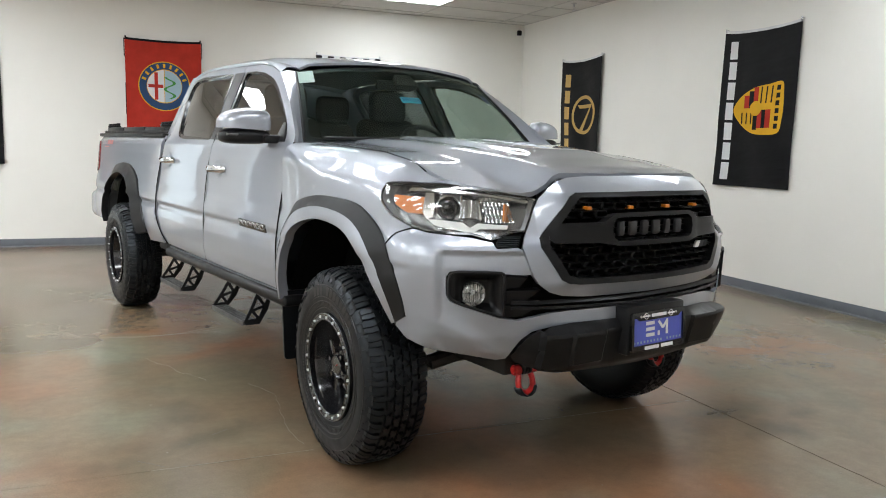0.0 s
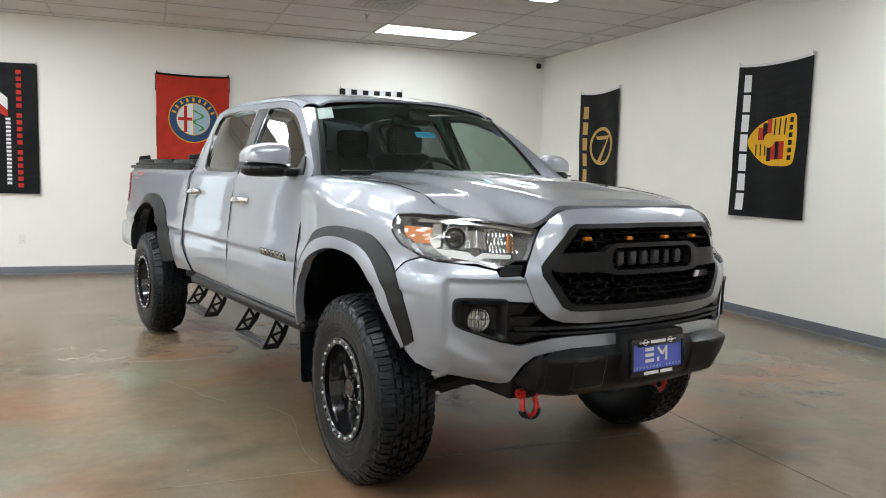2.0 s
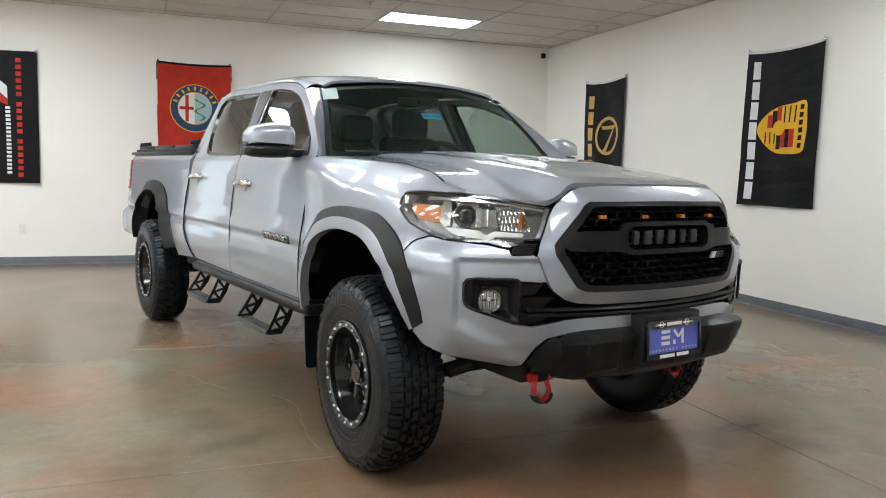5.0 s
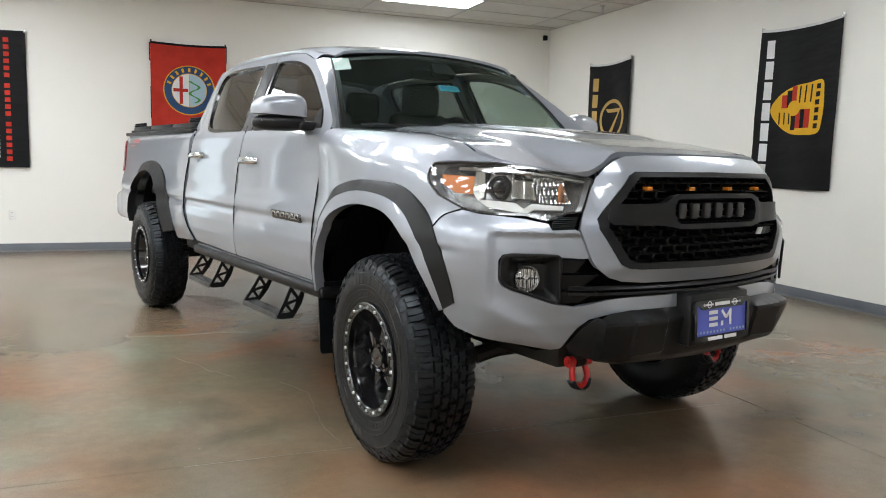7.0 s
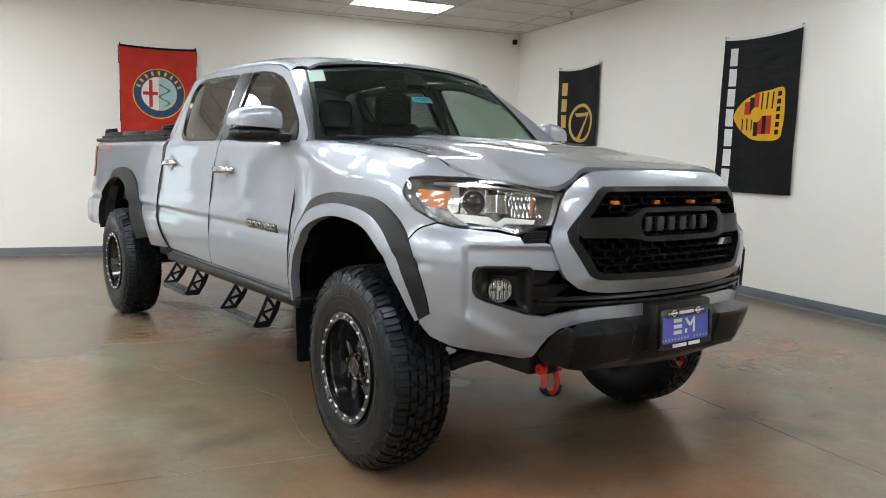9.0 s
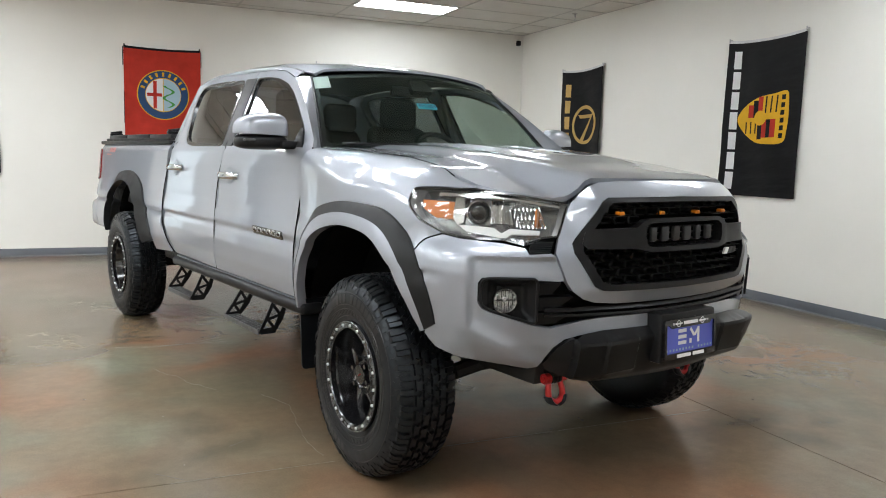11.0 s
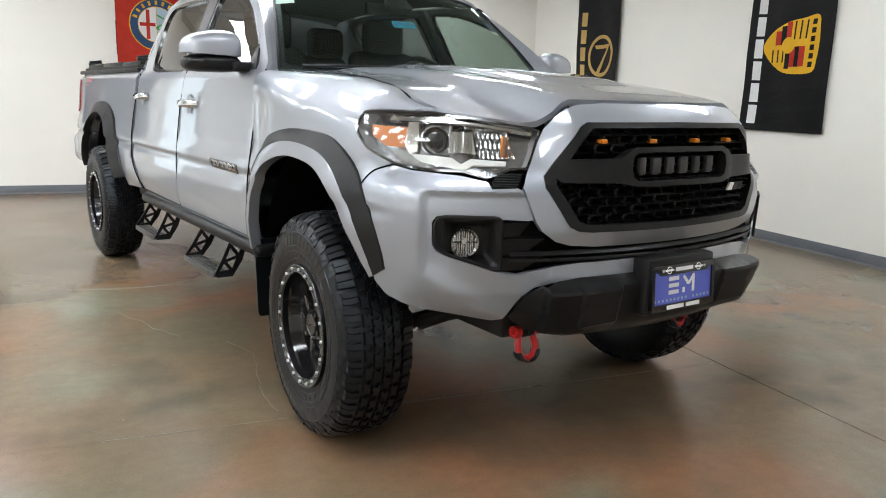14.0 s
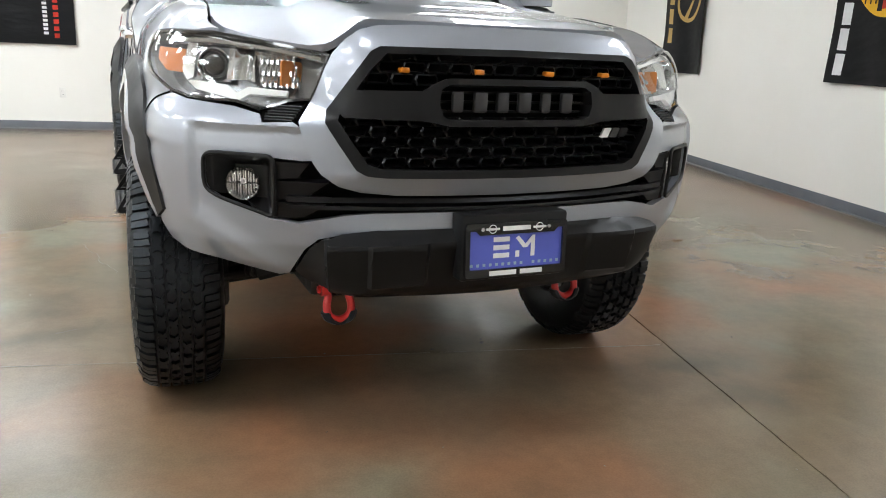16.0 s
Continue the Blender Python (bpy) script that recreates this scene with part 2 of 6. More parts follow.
def block(a, b, r=0.0, bm=None, seg=2, m=None):
    """A box from corner a to corner b with rounded edges."""
    bm = bm or bmesh.new()
    vs = bmesh.ops.create_cube(bm, size=1)["verts"]
    for v in vs:
        v.co = Vector([a[i] + (b[i] - a[i]) * (v.co[i] + 0.5) for i in range(3)])
    if m is not None:
        for v in vs:
            v.co = m @ v.co
    if r:
        es = list({e for v in vs for e in v.link_edges})
        bmesh.ops.bevel(bm, geom=es, offset=r, segments=seg, profile=0.5, affect="EDGES")
    return bm


def rod(p, q, r, bm=None, n=10, r2=None):
    """A round bar from p to q."""
    bm = bm or bmesh.new()
    p, q = Vector(p), Vector(q)
    m = Matrix.Translation((p + q) / 2) @ (q - p).to_track_quat("Z", "Y").to_matrix().to_4x4()
    bmesh.ops.create_cone(bm, cap_ends=True, segments=n, radius1=r, radius2=r if r2 is None else r2, depth=(q - p).length, matrix=m)
    return bm


def tube(pts, r, bm=None, n=10, closed=False):
    """One bent round bar along points in space."""
    bm = bm or bmesh.new()
    pts = [Vector(p) for p in pts]
    k = len(pts)
    rings, side = [], None
    for i, p in enumerate(pts):
        a, b = (pts[i - 1], pts[(i + 1) % k]) if closed else (pts[max(i - 1, 0)], pts[min(i + 1, k - 1)])
        t = (b - a).normalized()
        side = t.orthogonal().normalized() if side is None else (side - t * side.dot(t)).normalized()
        up = t.cross(side)
        rings.append([bm.verts.new(p + (side * math.cos(2 * math.pi * j / n) + up * math.sin(2 * math.pi * j / n)) * r) for j in range(n)])
    for i in range(k if closed else k - 1):
        a, b = rings[i], rings[(i + 1) % k]
        for j in range(n):
            bm.faces.new((a[j], a[(j + 1) % n], b[(j + 1) % n], b[j]))
    if not closed:
        bm.faces.new(rings[0])
        bm.faces.new(rings[-1])
    bmesh.ops.recalc_face_normals(bm, faces=bm.faces)
    return bm


def lathe(profile, n=48, bm=None, closed=False):
    """Profile points (x, r) turned about the x axis."""
    bm = bm or bmesh.new()
    rings = []
    for k in range(n):
        a = 2 * math.pi * k / n
        rings.append([bm.verts.new((x, r * math.sin(a), r * math.cos(a))) for x, r in profile])
    m = len(profile)
    for k in range(n):
        a, b = rings[k], rings[(k + 1) % n]
        for i in range(m if closed else m - 1):
            j = (i + 1) % m
            bm.faces.new((a[i], b[i], b[j], a[j]))
    bmesh.ops.recalc_face_normals(bm, faces=bm.faces)
    return bm


def spline(pts, n=8, closed=False):
    """Catmull-Rom curve through the points."""
    pts = [Vector(p) for p in pts]
    k = len(pts)
    out = []
    for i in range(k if closed else k - 1):
        p0, p1, p2, p3 = (pts[j % k] if closed else pts[min(max(j, 0), k - 1)] for j in (i - 1, i, i + 1, i + 2))
        for q in range(n):
            t = q / n
            out.append(0.5 * (2 * p1 + (p2 - p0) * t + (2 * p0 - 5 * p1 + 4 * p2 - p3) * t * t + (3 * p1 - p0 - 3 * p2 + p3) * t ** 3))
    if not closed:
        out.append(pts[-1])
    return out


def soft(poly, r=0.02, n=4):
    """A polygon with its corners rounded by about r."""
    pts = [Vector(p[:2]) for p in poly]
    out = []
    for i, p in enumerate(pts):
        a, b = pts[i - 1] - p, pts[(i + 1) % len(pts)] - p
        ra, rb = min(r, a.length * 0.45), min(r, b.length * 0.45)
        s, e = p + a.normalized() * ra, p + b.normalized() * rb
        for k in range(n + 1):
            t = k / n
            out.append((1 - t) ** 2 * s + 2 * t * (1 - t) * p + t * t * e)
    return [(v.x, v.y) for v in out]


def panel(loops, fn, du, dv, thick=0.012, out=None, bm=None):
    """A sheet: outline and holes in (u, v), cut into a fine net, bent by fn, with folded edges. out: a vector that it faces."""
    src = bmesh.new()
    edges = []
    for loop in loops:
        vs = [src.verts.new((p[0], p[1], 0)) for p in loop]
        edges += [src.edges.new((vs[i], vs[(i + 1) % len(vs)])) for i in range(len(vs))]
    bmesh.ops.triangle_fill(src, use_beauty=True, use_dissolve=False, edges=edges)
    us = [v.co.x for v in src.verts]
    ws = [v.co.y for v in src.verts]
    for lo, hi, d, no in ((min(us), max(us), du, (1, 0, 0)), (min(ws), max(ws), dv, (0, 1, 0))):
        k = max(1, int(round((hi - lo) / d)))
        for i in range(1, k):
            c = lo + (hi - lo) * i / k
            bmesh.ops.bisect_plane(src, geom=src.verts[:] + src.edges[:] + src.faces[:], plane_co=(c * no[0], c * no[1], 0), plane_no=no, dist=1e-5)
    for v in src.verts:
        v.co = Vector(fn(v.co.x, v.co.y))
    src.normal_update()
    if out is not None:
        total = sum((f.normal * f.calc_area() for f in src.faces), Vector())
        if total.dot(Vector(out)) < 0:
            bmesh.ops.reverse_faces(src, faces=src.faces)
            src.normal_update()
    if thick:
        rim = [e for e in src.edges if e.is_boundary]
        old = set(src.verts)
        normals = {v: v.normal.copy() for v in src.verts}
        bmesh.ops.extrude_edge_only(src, edges=rim)
        for v in src.verts:
            if v not in old:
                mate = next((e.other_vert(v) for e in v.link_edges if e.other_vert(v) in old), None)
                if mate:
                    v.co -= normals[mate] * thick
    if bm is None:
        return src
    me = bpy.data.meshes.new("tmp")
    src.to_mesh(me)
    src.free()
    bm.from_mesh(me)
    bpy.data.meshes.remove(me)
    return bm


def ribbon(pts, normal, w, lift=0.0015, bm=None):
    """A flat strip w wide along points in space."""
    bm = bm or bmesh.new()
    pts, n = [Vector(p) for p in pts], Vector(normal).normalized()
    rows = []
    for i, p in enumerate(pts):
        t = (pts[min(i + 1, len(pts) - 1)] - pts[max(i - 1, 0)]).normalized()
        s = t.cross(n).normalized() * w / 2
        up = s.cross(t).normalized() * lift
        up = up if up.dot(n) > 0 else -up
        rows.append([bm.verts.new(q) for q in (p - s - up * 2, p - s + up, p + s + up, p + s - up * 2)])
    for a, b in zip(rows, rows[1:]):
        for j in range(3):
            bm.faces.new((a[j], b[j], b[j + 1], a[j + 1]))
    bmesh.ops.recalc_face_normals(bm, faces=bm.faces)
    return bm


def slabbed(loops, z, fn=None, bm=None, du=9.0, out=(0, 0, 1)):
    return panel(loops, fn or (lambda u, v: (u, v, 0)), du, du, z, out, bm)


def mirrored(bm, weld=True):
    """Adds the other half, across x = 0."""
    geom = bm.verts[:] + bm.edges[:] + bm.faces[:]
    dup = bmesh.ops.duplicate(bm, geom=geom)["geom"]
    vs = [g for g in dup if isinstance(g, bmesh.types.BMVert)]
    fs = [g for g in dup if isinstance(g, bmesh.types.BMFace)]
    for v in vs:
        v.co.x = -v.co.x
    bmesh.ops.reverse_faces(bm, faces=fs)
    if weld:
        bmesh.ops.remove_doubles(bm, verts=[v for v in bm.verts if abs(v.co.x) < 1e-4], dist=2e-4)
    return bm


def flip(bm):
    for v in bm.verts:
        v.co.x = -v.co.x
    bmesh.ops.reverse_faces(bm, faces=bm.faces)
    return bm


def interp(x, table):
    return float(np.interp(x, [a for a, _ in table], [b for _, b in table]))


def smooth(a, b, x):
    t = min(1.0, max(0.0, (x - a) / (b - a)))
    return t * t * (3 - 2 * t)
# ---- the room
def room_box(name, a, b, mat, label, kind="structure"):
    ob = new(name, finish(block(a, b), name, mat))
    ob.matrix_world = ROOM
    return tagged(ob, label, name.split("_")[0], kind=kind)


room_box("wall_right", (WALL_U, BACK_V, 0), (WALL_U + 0.15, WALL_V + 0.15, CEIL + 0.2), WALL, "plain white painted showroom wall with flags")
ADDED_OPENINGS = [(-5.75, -5.20), (-4.55, -4.05)]


def far_wall():
    """The wall, with two tall narrow windows added out of view to brighten the doors."""
    bm = bmesh.new()
    edges = [BACK_U] + [e for o in ADDED_OPENINGS for e in o] + [WALL_U]
    for k, (a, b) in enumerate(zip(edges, edges[1:])):
        for lo, hi in (((0, 0.35), (2.35, CEIL + 0.2)) if k % 2 else ((0, CEIL + 0.2),)):
            block((a, WALL_V, lo), (b, WALL_V + 0.15, hi), 0, bm)
    ob = new("wall_far", finish(bm, "wall_far", WALL))
    ob.matrix_world = ROOM
    tagged(ob, "off-white painted showroom wall with flags", "wall", kind="structure")
    for k, (a, b) in enumerate(ADDED_OPENINGS):
        w = new("window_%d" % (k + 1))
        w.matrix_world = ROOM
        tagged(w, "tall narrow window added out of view to brighten the doors", "window", kind="structure")
        bm = bmesh.new()
        for p, q in (((a, 0.35), (a + 0.04, 2.35)), ((b - 0.04, 0.35), (b, 2.35)), ((a + 0.04, 0.35), (b - 0.04, 0.39)), ((a + 0.04, 2.31), (b - 0.04, 2.35))):
            block((p[0], WALL_V + 0.05, p[1]), (q[0], WALL_V + 0.10, q[1]), 0.004, bm, 1)
        part("window_frame", bm, TBAR, w)
        part("pane", block((a + 0.04, WALL_V + 0.07, 0.39), (b - 0.04, WALL_V + 0.078, 2.31)), CLEAR, w).visible_shadow = False
    # Glowing sheet, added to shine in through the windows.
    bm = block((BACK_U + 1, WALL_V + 0.6, -0.3), (-3.2, WALL_V + 0.62, CEIL))
    ob = new("backdrop", finish(bm, "backdrop", ADDED_DAYLIGHT))
    ob.matrix_world = ROOM
    tagged(ob, "glowing sheet behind the added windows", "backdrop", kind="structure")


far_wall()
# Two unseen walls that serve as bounce for the truck's side and nose.
room_box("wall_left", (BACK_U - 0.15, BACK_V, 0), (BACK_U, WALL_V + 0.15, CEIL + 0.2), WALL, "plain white painted side wall, unseen, set near to bounce light")
room_box("wall_back", (BACK_U, BACK_V - 0.15, 0), (WALL_U, BACK_V, CEIL + 0.2), WALL, "plain white painted back wall, unseen, set near to bounce light")


def baseboard(name, p, q):
    """A vinyl skirting with a toe, from p to q in the room's plan, 95 mm high."""
    p, q = Vector((*p, 0)), Vector((*q, 0))
    d = (q - p).normalized()
    n = Vector((d.y, -d.x, 0))
    prof = [(0.0, 0.0), (0.017, 0.0), (0.015, 0.010), (0.006, 0.017), (0.005, 0.090), (0.002, 0.096), (0.0, 0.096)]
    bm = bmesh.new()
    ends = [[bm.verts.new(e + n * a + Vector((0, 0, z))) for a, z in prof] for e in (p, q)]
    for i in range(len(prof) - 1):
        bm.faces.new((ends[0][i], ends[1][i], ends[1][i + 1], ends[0][i + 1]))
    bmesh.ops.recalc_face_normals(bm, faces=bm.faces)
    ob = new(name, finish(bm, name, BASE))
    ob.matrix_world = ROOM
    tagged(ob, "dark grey vinyl skirting along a white wall", "baseboard", kind="structure")


baseboard("baseboard_1", (WALL_U, WALL_V), (WALL_U, BACK_V))
baseboard("baseboard_2", (BACK_U, WALL_V), (WALL_U, WALL_V))
baseboard("baseboard_3", (BACK_U, BACK_V), (BACK_U, WALL_V))

# floor: slabs with sawn joints
floor = room_box("floor", (BACK_U, BACK_V, -0.1), (WALL_U, WALL_V, -0.012), JOINT, "polished stained concrete floor in brown and olive")
JU, JV = 1.085, -0.045


def ragged(p, q, amount, step=0.05):
    n = max(2, int((Vector(q) - Vector(p)).length / step))
    out = []
    for i in range(n):
        t = i / n
        x, y = p[0] + (q[0] - p[0]) * t, p[1] + (q[1] - p[1]) * t
        k = noise.noise((x * 9, y * 9, 0.3)) * amount + noise.noise((x * 37, y * 37, 4.1)) * amount * 0.6
        out.append((x + (k if p[0] == q[0] else 0), y + (k if p[1] == q[1] else 0)))
    return out


def slab(u0, v0, u1, v1, rag):
    loop = []
    for k, (p, q) in enumerate((((u0, v0), (u1, v0)), ((u1, v0), (u1, v1)), ((u1, v1), (u0, v1)), ((u0, v1), (u0, v0)))):
        loop += ragged(p, q, rag[k])
    bm = panel([loop], lambda u, v: (u, v, 0), 20, 20, 0.012, (0, 0, 1))
    ob = part("slab", bm, CONCRETE, floor)
    return ob


slab(BACK_U, JV + 0.0015, JU - 0.003, WALL_V, (0.0015, 0.003, 0, 0))
slab(BACK_U, BACK_V, JU - 0.003, JV - 0.0015, (0, 0.003, 0.0015, 0))
slab(JU + 0.003, BACK_V, WALL_U, WALL_V, (0, 0, 0, 0.004))


# ceiling: tiles in a white grid, one mesh
def ceiling(lamps):
    bm = bmesh.new()
    u_lines = [WALL_U - 0.43 - 1.22 * i for i in range(0, 10)]
    v_lines = [WALL_V - 0.215 - 0.61 * i for i in range(0, 25)]
    us = [WALL_U] + [u for u in u_lines if u > BACK_U] + [BACK_U]
    vs = [WALL_V] + [v for v in v_lines if v > BACK_V] + [BACK_V]
    rnd = random.Random(5)
    for i in range(len(us) - 1):
        for j in range(len(vs) - 1):
            cu, cv = (us[i] + us[i + 1]) / 2, (vs[j] + vs[j + 1]) / 2
            if any(abs(cu - a) < 0.5 and abs(cv - b) < 0.28 for a, b in lamps):
                continue
            d = rnd.uniform(-0.0015, 0.002)
            block((us[i + 1] + 0.011, vs[j + 1] + 0.011, CEIL + 0.004 + d), (us[i] - 0.011, vs[j] - 0.011, CEIL + 0.02), 0, bm)
    ob = new("ceiling", finish(bm, "ceiling", TILE))
    ob.matrix_world = ROOM
    tagged(ob, "suspended ceiling of off-white acoustic tiles", "ceiling", kind="structure")
    bm = bmesh.new()
    for u in us:
        block((u - 0.012, BACK_V, CEIL), (u + 0.012, WALL_V, CEIL + 0.03), 0, bm)
    for v in vs:
        block((BACK_U, v - 0.012, CEIL - 0.0005), (WALL_U, v + 0.012, CEIL + 0.03), 0, bm)
    grid = new("ceiling_grid_trim", finish(bm, "ceiling_grid_trim", TBAR))
    grid.matrix_world = ROOM
    tagged(grid, "white metal grid between the ceiling tiles", "trim", kind="structure")
    room_box("ceiling_slab", (BACK_U, BACK_V, CEIL + 0.16), (WALL_U, WALL_V, CEIL + 0.2), WALL, "plain slab above the ceiling tiles")


U0, V0 = WALL_U - 0.43, WALL_V - 0.215


def cell(i, j):
    """Middle of a ceiling cell, counted from the corner."""
    return (U0 - 1.22 * (i + 0.5), V0 - 0.61 * (j + 0.5))


# (1, 1), (1, 5) are visible, (5, 2), (3, 8) from reflections; others added as fill.
LAMP_CELLS = [(1, 1), (1, 5), (0, 10), (0, 15), (5, 2), (3, 8), (3, 13), (4, 7), (5, 9), (5, 13), (5, 17), (6, 3), (6, 6), (6, 11), (6, 15), (7, 5), (7, 9), (7, 13), (7, 17)]
LAMPS = [cell(i, j) for i, j in LAMP_CELLS]
ceiling(LAMPS)


def troffer():
    t = thing("ceiling_light", "lit rectangular fluorescent panel set in the tiled ceiling", "light", "ceiling lights")
    bm = bmesh.new()
    for a, b in (((-0.595, -0.29), (0.595, -0.268)), ((-0.595, 0.268), (0.595, 0.29)), ((-0.595, -0.268), (-0.572, 0.268)), ((0.572, -0.268), (0.595, 0.268))):
        block((*a, 0.001), (*b, 0.02), 0.002, bm, 1)
    block((-0.595, -0.29, 0.02), (0.595, 0.29, 0.09), 0, bm)
    part("frame", bm, TBAR, t)
    part("diffuser", block((-0.572, -0.268, 0.006), (0.572, 0.268, 0.014)), DIFFUSER, t, "glowing white prismatic diffuser")
    return t


first = troffer()
first.matrix_world = ROOM @ pose(*LAMPS[0], CEIL)
for c in LAMPS[1:]:
    copy_thing(first, ROOM @ pose(*c, CEIL))


def vent(m):
    t = thing("ceiling_vent", "square white louvred air vent set in the ceiling", "vent", m=m)
    bm = bmesh.new()
    for k in range(5):
        a, b = 0.29 - 0.055 * k, 0.255 - 0.055 * k
        z = -0.004 * k
        for p, q in (((-a, -a), (a, -b)), ((-a, b), (a, a)), ((-a, -b), (-b, b)), ((b, -b), (a, b))):
            block((*p, z - 0.002), (*q, z + 0.004), 0, bm)
    part("louvre", bm, TBAR, t)
    # Duct shade as a near-black sheet.
    part("backing", block((-0.28, -0.28, 0.012), (0.28, 0.28, 0.02)), VOID, t, "near-black sheet for the shade in the duct behind the louvres")


vent(ROOM @ pose(0.62, 4.57, CEIL - 0.002))


def sprinkler(m):
    t = thing("fire_sprinkler", "small metal fire sprinkler head under the ceiling", "sprinkler", "fire sprinklers", m)
    bm = bmesh.new()
    bmesh.ops.create_cone(bm, cap_ends=True, segments=20, radius1=0.035, radius2=0.035, depth=0.006, matrix=pose(0, 0, -0.004))
    part("escutcheon", bm, TBAR, t)
    bm = rod((0, 0, -0.005), (0, 0, -0.045), 0.012)
    rod((-0.014, 0, -0.045), (-0.004, 0, -0.085), 0.003, bm, 6)
    rod((0.014, 0, -0.045), (0.004, 0, -0.085), 0.003, bm, 6)
    part("head", bm, STEEL, t)
    part("deflector", rod((0, 0, -0.085), (0, 0, -0.089), 0.019, n=16), STEEL, t)


for u, v in ((0.605, 5.18), (3.50, 5.2)):
    sprinkler(ROOM @ pose(u, v, CEIL))


def outlet(m):
    t = thing("wall_outlet", "white double power outlet on the wall", "outlet", m=m)
    part("plate", block((-0.036, -0.006, -0.058), (0.036, 0.0, 0.058), 0.003), PLATEWHITE, t)
    for z in (-0.022, 0.022):
        part("socket", rod((0, -0.0062, z), (0, -0.009, z), 0.017, n=20), PLATEWHITE, t)
        bm = bmesh.new()
        for x in (-0.006, 0.006):
            block((x - 0.001, -0.0096, z - 0.004), (x + 0.001, -0.009, z + 0.005), 0, bm)
        part("slot", bm, VOID, t)


outlet(ROOM @ pose(-3.10, WALL_V, 0.43))
sensor = thing("security_sensor", "small black motion sensor high in the corner", "sensor", m=ROOM @ pose(WALL_U - 0.09, WALL_V, 2.955))
part("body", block((-0.03, -0.05, -0.035), (0.03, 0, 0.035), 0.008), BLACK, sensor)
part("bracket", block((-0.012, -0.02, 0.035), (0.012, 0, 0.06), 0.003), PLATEWHITE, sensor)


# ---- flags
class Flag:
    """A hanging flag; u across, v up from its lower edge, in metres; it faces -y of its own frame."""

    def __init__(self, label, m, w, h, mat, sag=0.012, wave=0.010, seed=0, lean=0.0):
        self.w, self.h, self.sag, self.wave, self.seed, self.lean = w, h, sag, wave, seed, lean
        self.thing = thing("flag", label, "flag", "flags on the walls", m)
        self.shape("cloth", [[(0, 0), (w, 0), (w, h), (0, h)]], mat, 0.0, 0.02)

    def at(self, u, v, off=0.0):
        a = u / self.w
        drop = self.sag * 4 * a * (1 - a) * (v / self.h)
        fall = 1 - v / self.h
        y = self.wave * (math.sin(a * 9 + self.seed + v * 1.6) * (0.35 + fall) + 0.7 * math.sin(v * 6.3 + a * 3 + self.seed * 2) * fall)
        y += 0.006 * noise.noise((u * 4, v * 4, self.seed))
        return (u - self.w / 2 + self.lean * fall, -0.022 - abs(self.wave) - y * 0.9 - off, v - drop)

    def shape(self, name, loops, mat, off=0.0012, step=0.04, label=""):
        bm = panel(loops, lambda u, v: self.at(u, v, off), step, step, 0.0012, (0, -1, 0))
        return part(name, bm, mat, self.thing, label, 60)

    def bars(self, name, rects, mat, off=0.0012):
        """Plain bars, each its own part."""
        for x0, y0, x1, y1 in rects:
            self.shape(name, [[(x0, y0), (x1, y0), (x1, y1), (x0, y1)]], mat, off)

    def pins(self, mat=STEEL):
        for u in (0.01, self.w - 0.01):
            x, y, z = self.at(u, self.h)
            bm = rod((x, 0.0, z + 0.008), (x, y - 0.006, z + 0.008), 0.004, n=8)
            block((x - 0.008, y - 0.003, z - 0.018), (x + 0.008, y - 0.001, z + 0.02), 0.002, bm, 1)
            part("hook", bm, mat, self.thing)


def disc(cx, cy, r, n=40, ry=None, a0=0, a1=360):
    ry = ry or r
    k = n if a1 - a0 == 360 else n + 1
    return [(cx + r * math.cos(radians(a0 + (a1 - a0) * i / n)), cy + ry * math.sin(radians(a0 + (a1 - a0) * i / n))) for i in range(k)]


def flag_right(v_mid, z, *a, **k):
    return Flag(a[0], ROOM @ pose(WALL_U, v_mid, z, 0, 0, -90), *a[1:], **k)


def flag_far(u_mid, z, *a, **k):
    return Flag(a[0], ROOM @ pose(u_mid, WALL_V, z), *a[1:], **k)


# black flag with a shield
f = flag_right(2.43, 0.985, "black cloth flag with a gold and red shield emblem", 0.92, 1.485, FLAGBLACK, sag=0.03, seed=1, lean=-0.02)
f.shape("hem", [[(0, 1.462), (0.92, 1.462), (0.92, 1.487), (0, 1.487)]], FLAGWHITE, 0.0012)
f.bars("lettering", [(0.085, 1.385 - 0.193 * i - 0.166, 0.178, 1.385 - 0.193 * i) for i in range(7)], FLAGWHITE)
SH = [(0.185, 0.735), (0.28, 0.865), (0.45, 0.942), (0.62, 0.964), (0.755, 0.975), (0.782, 0.86), (0.790, 0.74), (0.782, 0.62), (0.755, 0.512), (0.60, 0.497), (0.42, 0.520), (0.27, 0.61)]
shield = [(p.x, p.y) for p in spline([Vector((*p, 0)) for p in SH], 6, True)]
f.shape("shield", [shield], FLAGYELLOW, 0.0014, label="yellow shield emblem")
f.bars("stripe", [(0.32, 0.75, 0.385, 0.87), (0.445, 0.75, 0.50, 0.945), (0.50, 0.56, 0.555, 0.73), (0.60, 0.56, 0.66, 0.73)], FLAGRED, 0.0030)
f.bars("stripe", [(0.385, 0.75, 0.445, 0.91), (0.445, 0.545, 0.50, 0.73), (0.555, 0.56, 0.60, 0.73), (0.705, 0.90, 0.745, 0.945), (0.705, 0.83, 0.745, 0.875), (0.705, 0.76, 0.745, 0.805), (0.705, 0.69, 0.745, 0.735), (0.705, 0.62, 0.745, 0.665), (0.705, 0.55, 0.745, 0.595)], FLAGBLACK, 0.0030)
f.shape("badge", [disc(0.475, 0.745, 0.075, 24, 0.07)], FLAGYELLOW, 0.0045)
